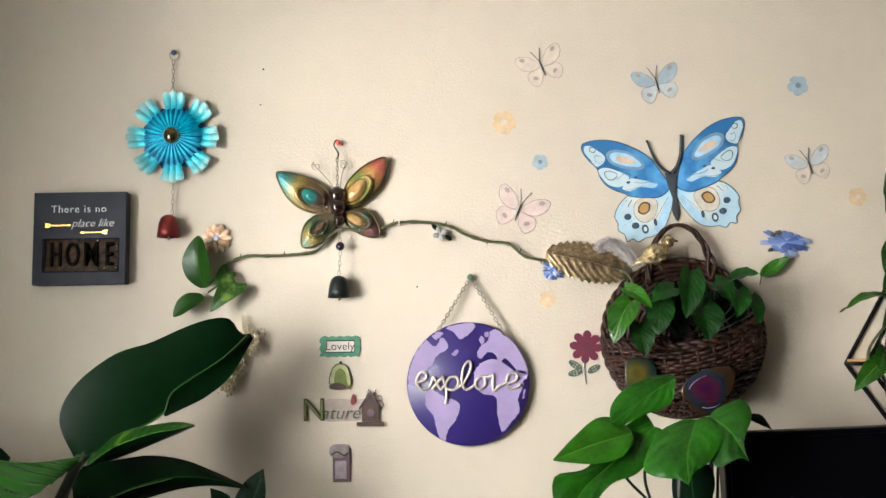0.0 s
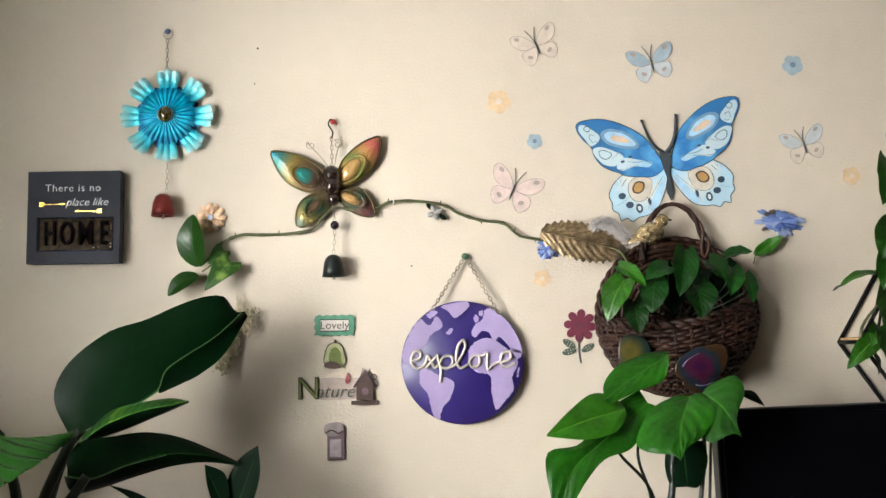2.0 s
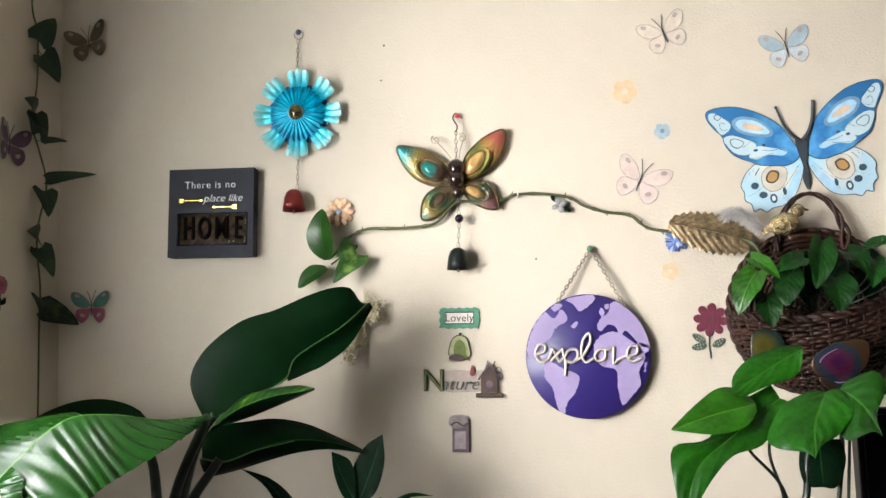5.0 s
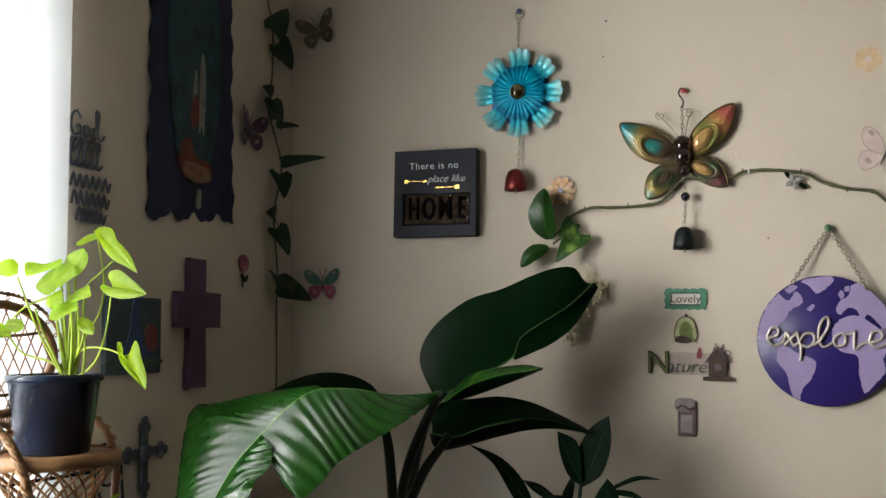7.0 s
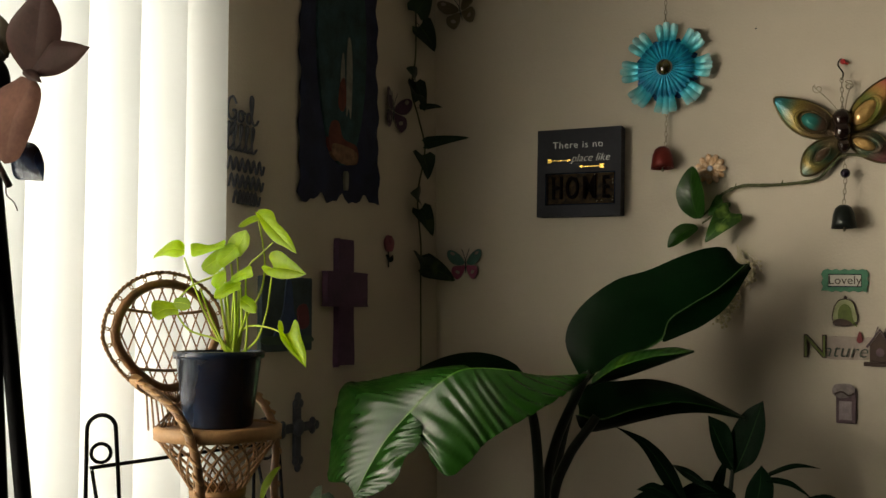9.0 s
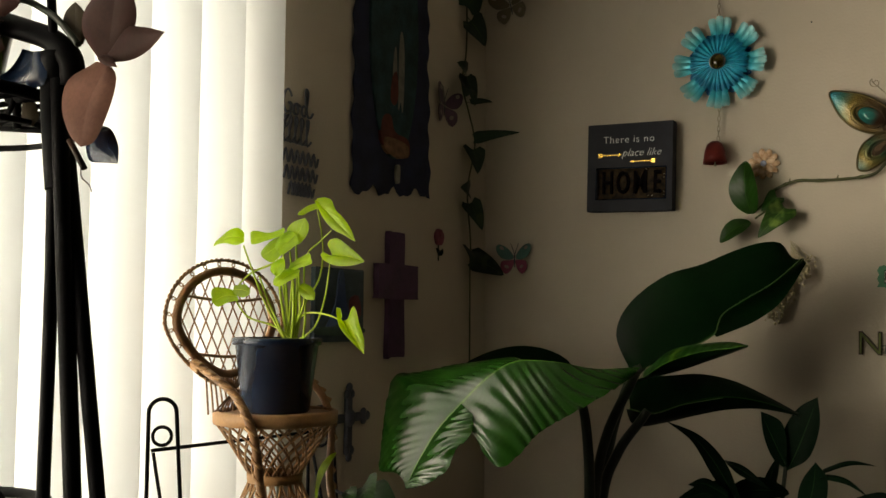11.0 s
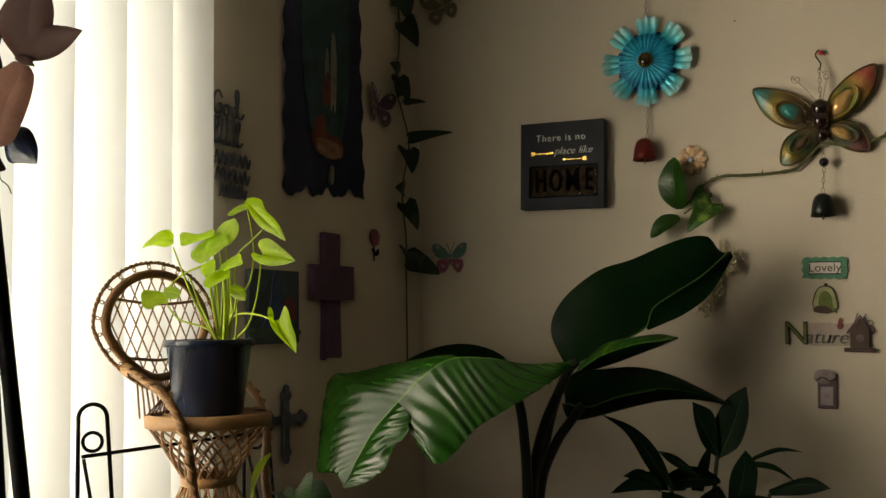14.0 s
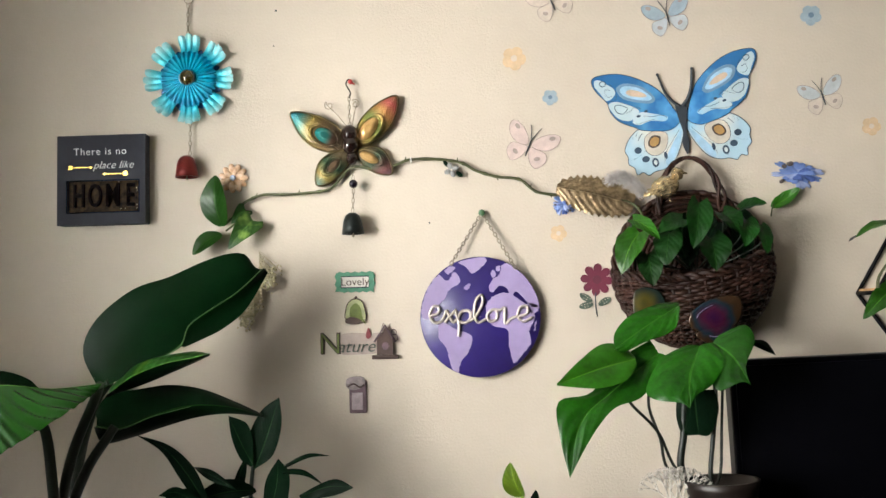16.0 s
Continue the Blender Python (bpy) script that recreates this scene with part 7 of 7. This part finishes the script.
orchid_blade("petal", [(-.785, .740, 1.579), (-.769, .730, 1.612), (-.751, .720, 1.655)], [(-.808, .752, 1.585), (-.820, .741, 1.612), (-.805, .731, 1.635), (-.751, .720, 1.655)],
             [(-.781, .744, 1.582), (-.748, .736, 1.600), (-.736, .728, 1.626), (-.751, .720, 1.655)], M_DUSK)
orchid_blade("petal", [(-.779, .735, 1.580), (-.736, .725, 1.586), (-.684, .715, 1.588)], [(-.793, .747, 1.588), (-.760, .736, 1.607), (-.723, .726, 1.601), (-.684, .715, 1.588)],
             [(-.779, .739, 1.578), (-.742, .731, 1.574), (-.710, .723, 1.578), (-.684, .715, 1.588)], M_DUSK)
orchid_blade("petal", [(-.830, .745, 1.603), (-.838, .745, 1.624), (-.839, .745, 1.648)], [(-.852, .757, 1.610), (-.864, .753, 1.627), (-.859, .749, 1.641), (-.839, .745, 1.648)],
             [(-.830, .749, 1.605), (-.824, .748, 1.620), (-.827, .746, 1.637), (-.839, .745, 1.648)], M_DUSKO)
orchid_blade("petal", [(-.773, .730, 1.573), (-.788, .722, 1.536), (-.788, .715, 1.494)], [(-.805, .742, 1.582), (-.832, .735, 1.566), (-.832, .728, 1.537), (-.814, .722, 1.510), (-.788, .715, 1.494)],
             [(-.771, .734, 1.571), (-.759, .729, 1.556), (-.765, .724, 1.523), (-.775, .720, 1.499), (-.788, .715, 1.494)], M_DUSKL)
orchid_blade("leaf", [(-.800, .738, 1.512), (-.777, .734, 1.495), (-.755, .730, 1.478)], [(-.811, .750, 1.523), (-.781, .743, 1.515), (-.763, .737, 1.496), (-.755, .730, 1.478)],
             [(-.813, .742, 1.500), (-.802, .738, 1.485), (-.779, .734, 1.481), (-.755, .730, 1.478)], M_BLACKPL)
orchid_blade("petal", [(-.785, .730, 1.583), (-.768, .725, 1.574), (-.748, .720, 1.565)], [(-.798, .742, 1.589), (-.770, .731, 1.581), (-.748, .720, 1.565)],
             [(-.791, .734, 1.581), (-.773, .727, 1.572), (-.748, .720, 1.565)], M_DUSK)
orchid_blade("leaf", [(-.888, .735, 1.602), (-.901, .732, 1.583), (-.958, .730, 1.573)], [(-.921, .747, 1.611), (-.924, .738, 1.590), (-.958, .730, 1.574)],
             [(-.877, .739, 1.602), (-.869, .734, 1.565), (-.958, .730, 1.571)], M_BLACKPL)
orchid_blade("petal", [(-.985, .710, 1.627), (-.965, .710, 1.607), (-.952, .710, 1.579)], [(-1.018, .722, 1.629), (-.997, .716, 1.600), (-.952, .710, 1.579)],
             [(-.962, .714, 1.625), (-.937, .712, 1.600), (-.952, .710, 1.579)], M_DUSKL)
orchid_blade("petal", [(-.908, .715, 1.612), (-.933, .712, 1.600), (-.921, .710, 1.570)], [(-.943, .727, 1.620), (-.952, .718, 1.601), (-.924, .710, 1.571)],
             [(-.908, .719, 1.604), (-.920, .714, 1.591), (-.918, .710, 1.570)], M_DUSK)
orchid_blade("petal", [(-.925, .720, 1.639), (-.929, .715, 1.662), (-.915, .710, 1.688)], [(-.956, .732, 1.647), (-.975, .721, 1.665), (-.915, .710, 1.688)],
             [(-.917, .724, 1.639), (-.886, .717, 1.650), (-.915, .710, 1.688)], M_DUSK)
orchid_blade("petal", [(-.902, .740, 1.552), (-.896, .738, 1.539), (-.883, .735, 1.525)], [(-.921, .752, 1.557), (-.911, .744, 1.539), (-.883, .735, 1.525)],
             [(-.891, .744, 1.552), (-.881, .740, 1.535), (-.883, .735, 1.525)], M_DUSKO)

# ---- left wall ----


def west(y, z, roll=0.0):
    return pose(-1.235, y, z, 0, 0, 90) @ pose(0, 0, 0, 0, roll, 0)


tap = thing("wall_tapestry", west(1.935, 1.98), "dark navy woven tapestry with a ragged hem", "tapestry")
vs, fs = [], []
nx, nz = 24, 44
for i in range(nz + 1):
    for j in range(nx + 1):
        u, v = j / nx * 2 - 1, i / nz * 2 - 1
        x = .158 * u + .0045 * math.sin(v * 31 + 2 * u) * abs(u) ** 6 + .003 * math.sin(v * 13)* abs(u) ** 4
        z = .36 * v + (.010 * math.sin(u * 11 + 1) + .006 * math.sin(u * 23)) * max(0, -v) ** 8 + .012 * u * max(0, -v) ** 4
        vs.append(V(x, -.006 - .003 * math.sin(u * 4 + v * 2), z))
for i in range(nz):
    for j in range(nx):
        a = i * (nx + 1) + j
        fs.append((a, a + 1, a + nx + 2, a + nx + 1))
nb = len(vs)
vs += [v + V(0, .003, 0) for v in vs]
fs += [tuple(k + nb for k in f)[::-1] for f in fs]
part("cloth", (vs, fs), M_TAPESTRY, tap)
M_TEAL, M_PALEC, M_REDC, M_OCH = mat("teal_weave", (.018, .050, .056), .95, var=.5, scale=25, bump=.8, bscale=500), mat("pale_weave", (.20, .19, .16), .95, var=.35, scale=40, bump=.8, bscale=500), mat("rust_weave", (.12, .032, .022), .95, var=.4, scale=40, bump=.8, bscale=500), mat("ochre_weave", (.19, .10, .055), .95, var=.5, scale=70, bump=.8, bscale=500)
for nme, o2, m_, d in (("woven_patch", ell(.0, .0, .098, .285, 0, 36), M_TEAL, 0), ("woven_patch", blob([(-.012, -.16), (-.010, -.07), (.0, -.03), (.006, -.09), (.004, -.15)], 3), M_PALEC, .001), ("woven_patch", blob([(.012, -.17), (.014, -.04), (.022, .01), (.034, -.02), (.036, -.10), (.030, -.175), (.022, -.15)], 3), M_PALEC, .001), ("woven_patch", blob([(-.012, -.10), (.004, -.09), (.010, -.14), (-.004, -.165), (-.02, -.15)], 3), M_REDC, .0018), ("woven_patch", blob([(-.05, -.20), (-.055, -.25), (-.01, -.275), (.055, -.275), (.055, -.235), (.0, -.225), (-.02, -.19)], 4), M_REDC, .001),
                       ("woven_patch", blob([(-.045, -.245), (-.02, -.240), (.03, -.243), (.055, -.252), (.05, -.275), (.0, -.282), (-.04, -.268)], 4), M_OCH, .002), ("woven_patch", blob([(-.035, .08), (.03, .08), (.04, .12), (.02, .16), (-.03, .15)], 4), M_PALEC if 0 else M_TEAL, .001), ("woven_patch", blob([(.012, -.335), (.022, -.335), (.024, -.30), (.012, -.30)], 3), M_PALEC, .0)):
    part(nme, plate(o2, .004, .0115 + d), m_, tap)
part("hanging_rod", tube([V(-.175, -.012, .362), V(.175, -.012, .362)], .006, 8), M_DWOOD, tap)

cr = thing("wooden_cross", west(1.947, 1.392), "plain purple-brown wooden wall cross", "cross")
part("upright", plate(blob([(-.033, -.135), (-.030, -.05), (-.031, .05), (-.031, .132), (-.020, .138), (.022, .138), (.031, .130), (.030, .05), (.031, -.05), (.034, -.132), (.022, -.138), (-.022, -.138)], 3), .0, .014), M_PURPLEWOOD, cr, smooth=False)
part("crosspiece", plate(blob([(-.080, -.002), (-.080, .058), (-.070, .066), (.07, .066), (.080, .058), (.080, -.002), (.072, -.010), (-.072, -.010)], 3), .004, .019), M_PURPLEWOOD, cr, smooth=False)

M_STEELP = mat("grey_metal_print", (.075, .085, .11), .45, .5, var=.3, scale=50)
gw = thing("metal_word_art", west(1.605, 1.68), "grey cut metal script words on the wall beside blinds", "wall ornament")
GOD = ([(-.030, .084), (-.040, .096), (-.052, .088), (-.056, .066), (-.048, .052), (-.036, .056), (-.032, .070), (-.040, .070), (-.033, .066), (-.036, .040), (-.048, .022), (-.054, .030), (-.040, .046)],
       [(-.016, .072), (-.024, .068), (-.024, .054), (-.015, .051), (-.010, .060), (-.016, .072), (-.004, .068)],
       [(.014, .070), (.004, .070), (.001, .056), (.009, .051), (.015, .064), (.020, .098), (.014, .106), (.012, .090), (.018, .056), (.028, .052), (.036, .062)])
for stroke in GOD:
    part("letter", tube(sm([(x, -.006, z) for x, z in stroke], 6), .0026, 6), M_STEELP, gw)
for z, x0, n_ in ((.012, -.050, 5),):
    for k in range(n_):
        x = x0 + .018 * k
        part("bar", tube(sm([(x - .010, -.006, z - .018), (x + .002, -.006, z + .026), (x - .005, -.006, z + .030), (x - .003, -.006, z - .016), (x + .010, -.006, z - .008)], 5), .0024, 6), M_STEELP, gw)
for z, w in ((-.034, .105), (-.066, .098), (-.096, .070)):
    for k in range(6):
        x = -w / 2 + w * k / 6 + .006
        part("bar", tube(sm([(x - .008, -.006, z - .010), (x, -.006, z + .015), (x + .008, -.006, z - .010), (x + .015, -.006, z + .008)], 4), .0026, 6), M_STEELP, gw)

pp = thing("painted_plaque", west(1.735, 1.365), "small painted board in dull blue and red", "plaque")
part("board", box(-.085, .085, -.012, 0, -.075, .075, .003), mat("dull_teal_board", (.035, .06, .075), .7, var=.4, scale=25), pp, smooth=False)
part("motif", plate(blob([(-.05, -.05), (-.02, .0), (-.01, .06), (.0, .072), (.01, .06), (.02, .0), (.05, -.05), (.0, -.035)], 3), .012, .0145), mat("dull_blue", (.03, .06, .16), .7, var=.3), pp, smooth=False)
part("motif", plate(blob([(.03, .01), (.06, .02), (.07, -.02), (.04, -.03)], 3), .012, .015), mat("dull_red", (.14, .03, .04), .7, var=.3), pp, smooth=False)
part("motif", plate(blob([(-.075, -.06), (.07, -.06), (.07, -.045), (-.075, -.045)], 3), .012, .015), mat("dull_green", (.04, .08, .06), .7, var=.3), pp, smooth=False)

oc2 = thing("ornate_cross", west(1.777, 1.125), "ornate grey metal cross with rounded ends", "cross")
part("upright", box(-.010, .010, -.010, -.001, -.06, .06, .002), M_STEELP, oc2, smooth=False)
part("crossbar", box(-.052, .052, -.0105, -.0015, .0, .018, .002), M_STEELP, oc2, smooth=False)
for x, z in ((0, .062), (0, -.062), (-.056, .009), (.056, .009)):
    for k in range(3):
        a = 2 * math.pi * k / 3 + (math.atan2(z - .009, x))
        part("lobe", ball((x + .009 * math.cos(a), -.008, z + .009 * math.sin(a)), .010, 12, 8, 1, .5, 1), M_STEELP, oc2)
part("boss", ball((0, -.010, .009), .018, 14, 10, 1, .5, 1), M_STEELP, oc2)

ro = thing("rose_ornament", west(2.145, 1.52), "small dusky pink rose wall ornament", "wall ornament")
M_ROSE = mat("dusky_rose", (.22, .05, .075), .6, var=.3, scale=40)
for k, (x, z, a, b, r) in enumerate(((0, .016, .017, .020, 0), (-.007, .012, .010, .017, 20), (.008, .012, .010, .017, -20), (0, .024, .009, .010, 0))):
    part("petal", plate(ell(x, z, a, b, r), .002, .006 + .002 * k, .003), M_ROSE, ro)
part("stalk", tube([V(0, -.004, .0), V(.001, -.004, -.042)], .0018, 6), M_STEM, ro)
for sg in (-1, 1):
    part("leaf", leaf((0, -.004, -.028), (sg * .018, -.008, -.012), (0, -1, 0), .014, "lance", fold=.2), M_DARKLEAF, ro)

M_TEALI, M_MAGI, M_UMB, M_PLUMI = ink("teal_ink", (.06, .16, .14)), ink("magenta_ink", (.26, .05, .10)), ink("umber_ink", (.12, .095, .05)), ink("dark_violet_ink", (.07, .025, .06))
small_butterfly(-1.148, 1.495, .104, 0, M_TEALI, M_MAGI, label="teal and magenta butterfly sticker", lift=14)
small_butterfly(-1.160, 2.165, .118, 14, M_UMB, M_UMB, label="brown spotted butterfly sticker", lift=18)
small_butterfly(2.172, 1.862, .125, -6, M_PLUMI, M_PLUMI, "west", "dark violet butterfly sticker", lift=16)

# ivy garland in the corner
io = V(-1.222, 2.285, 1.8)
iv = thing("ivy_garland", io, "long hanging garland of dark green leaves", "garland")
gl_ = [(-1.222, 2.23, 2.50), (-1.222, 2.235, 2.36), (-1.222, 2.24, 2.21), (-1.222, 2.265, 2.15), (-1.222, 2.265, 2.02), (-1.220, 2.240, 1.93), (-1.222, 2.28, 1.865), (-1.220, 2.310, 1.785), (-1.222, 2.275, 1.665), (-1.222, 2.292, 1.54), (-1.222, 2.29, 1.44), (-1.222, 2.29, 1.24), (-1.222, 2.28, 1.05)]
part("stem", shift(tube(sm(gl_, 6), .0022, 6), io), M_VINE, iv)
for (yb, zb), (yt, zt), w, out in (((2.255, 2.13), (2.295, 2.195), .055, .02), ((2.275, 2.10), (2.318, 2.045), .060, .02), ((2.25, 1.955), (2.175, 1.965), .050, .02), ((2.25, 1.93), (2.19, 1.885), .050, .03), ((2.275, 1.89), (2.36, 1.905), .016, .02), ((2.30, 1.80), (2.345, 1.815), .028, .10), ((2.29, 1.77), (2.26, 1.705), .052, .03),
                                   ((2.27, 1.655), (2.195, 1.66), .055, .02), ((2.275, 1.63), (2.285, 1.565), .048, .03), ((2.29, 1.49), (2.38, 1.455), .055, .05), ((2.285, 1.51), (2.24, 1.47), .05, .03), ((2.235, 2.30), (2.19, 2.34), .05, .02), ((2.24, 2.36), (2.29, 2.40), .05, .02), ((2.25, 1.95), (2.225, 1.87), .04, .04)):
    b, t = V(-1.215, yb, zb), V(-1.215 + out, min(yt, 2.385), zt)
    if yt > 2.36:
        t = V(-1.17, 2.375, zt)
    part("leaf", shift(leaf(b, b.lerp(t, 1.05), (.8, -.6, .15), w * 1.15, "heart", fold=.2, bow=.08, lobe=.2, nv=10, nu=6), io), M_IVY, iv)
    n0 = min(sm(gl_, 6), key=lambda p: (p - b).length)
    part("stalk", shift(tube([n0, b], .0010, 5), io), M_STEM, iv)

# ---- small things low in the middle ----
cs = thing("coral_fan", V(.413, 2.03, .90), "white lacy coral fan ornament in a stand", "ornament")
M_CORAL = mat("white_coral", (.55, .52, .46), .8, var=.25, scale=60, bump=.6)
rs = random.Random(11)


def twig(p, a, ln_, r, depth):
    q_ = p + V(math.sin(a) * ln_, rs.uniform(-.004, .004), math.cos(a) * ln_)
    segs = [tube([p, q_], [r, r * .8], 5)]
    if depth:
        for da in (-.42, .05, .45):
            segs += twig(q_, a + da + rs.uniform(-.15, .15), ln_ * .72, r * .75, depth - 1)
    return segs


tagged(part("fan", join(*(twig(V(0, 0, .03), -.35, .036, .0022, 4) + twig(V(0, 0, .03), .35, .036, .0022, 4) + twig(V(0, 0, .03), 0, .034, .0022, 4))), M_CORAL, cs), kind="stuff")
part("base", lathe([(.001, 0), (.035, 0), (.034, .012), (.012, .022), (.008, .034), (.001, .036)], 24), M_DWOOD, cs)
pedestal = thing("plant_pedestal", V(.47, 2.03, 0), "dark wooden plant pedestal under ornaments", "plant stand")
part("top", box(-.15, .15, -.10, .10, .875, .90, .004), M_DWOOD, pedestal, smooth=False)
for x in (-.13, .13):
    for y in (-.08, .08):
        part("leg", box(x - .014, x + .014, y - .014, y + .014, 0, .876, .003), M_DWOOD, pedestal, smooth=False)
lb = V(.125, 2.16, .80)
lone = thing("young_pothos", lb, "young pothos with one curled yellow-green leaf", "plant")
part("pot", lathe([(.001, 0), (.04, 0), (.055, .09), (.058, .095), (.05, .095), (.046, .08), (.001, .078)], 28), M_BLACKPL, lone)
part("leaf", shift(leaf((.122, 2.15, .965), (.100, 2.13, 1.036), (-.5, -.85, .1), .045, "oval", fold=.6, bow=.10), lb), M_YOUNG, lone)
part("leaf", shift(leaf((.126, 2.15, .93), (.15, 2.12, .98), (.5, -.8, .2), .03, "oval", fold=.3), lb), M_DARKLEAF, lone)
part("stalk", shift(tube(sm([(.125, 2.16, .878), (.128, 2.155, .93), (.122, 2.15, .965)], 5), .003, 6), lb), M_LIMESTEM, lone)
low_stand = thing("low_plant_stool", V(.125, 2.16, 0), "small dark wooden plant stool", "stool")
part("seat", lathe([(.001, .77), (.11, .77), (.115, .775), (.115, .795), (.11, .80), (.001, .80)], 36), M_DWOOD, low_stand)
for k in range(3):
    a = 2 * math.pi * k / 3
    part("leg", tube([V(.08 * math.cos(a), .08 * math.sin(a), .775), V(.10 * math.cos(a), .10 * math.sin(a), 0)], .012, 10), M_DWOOD, low_stand)
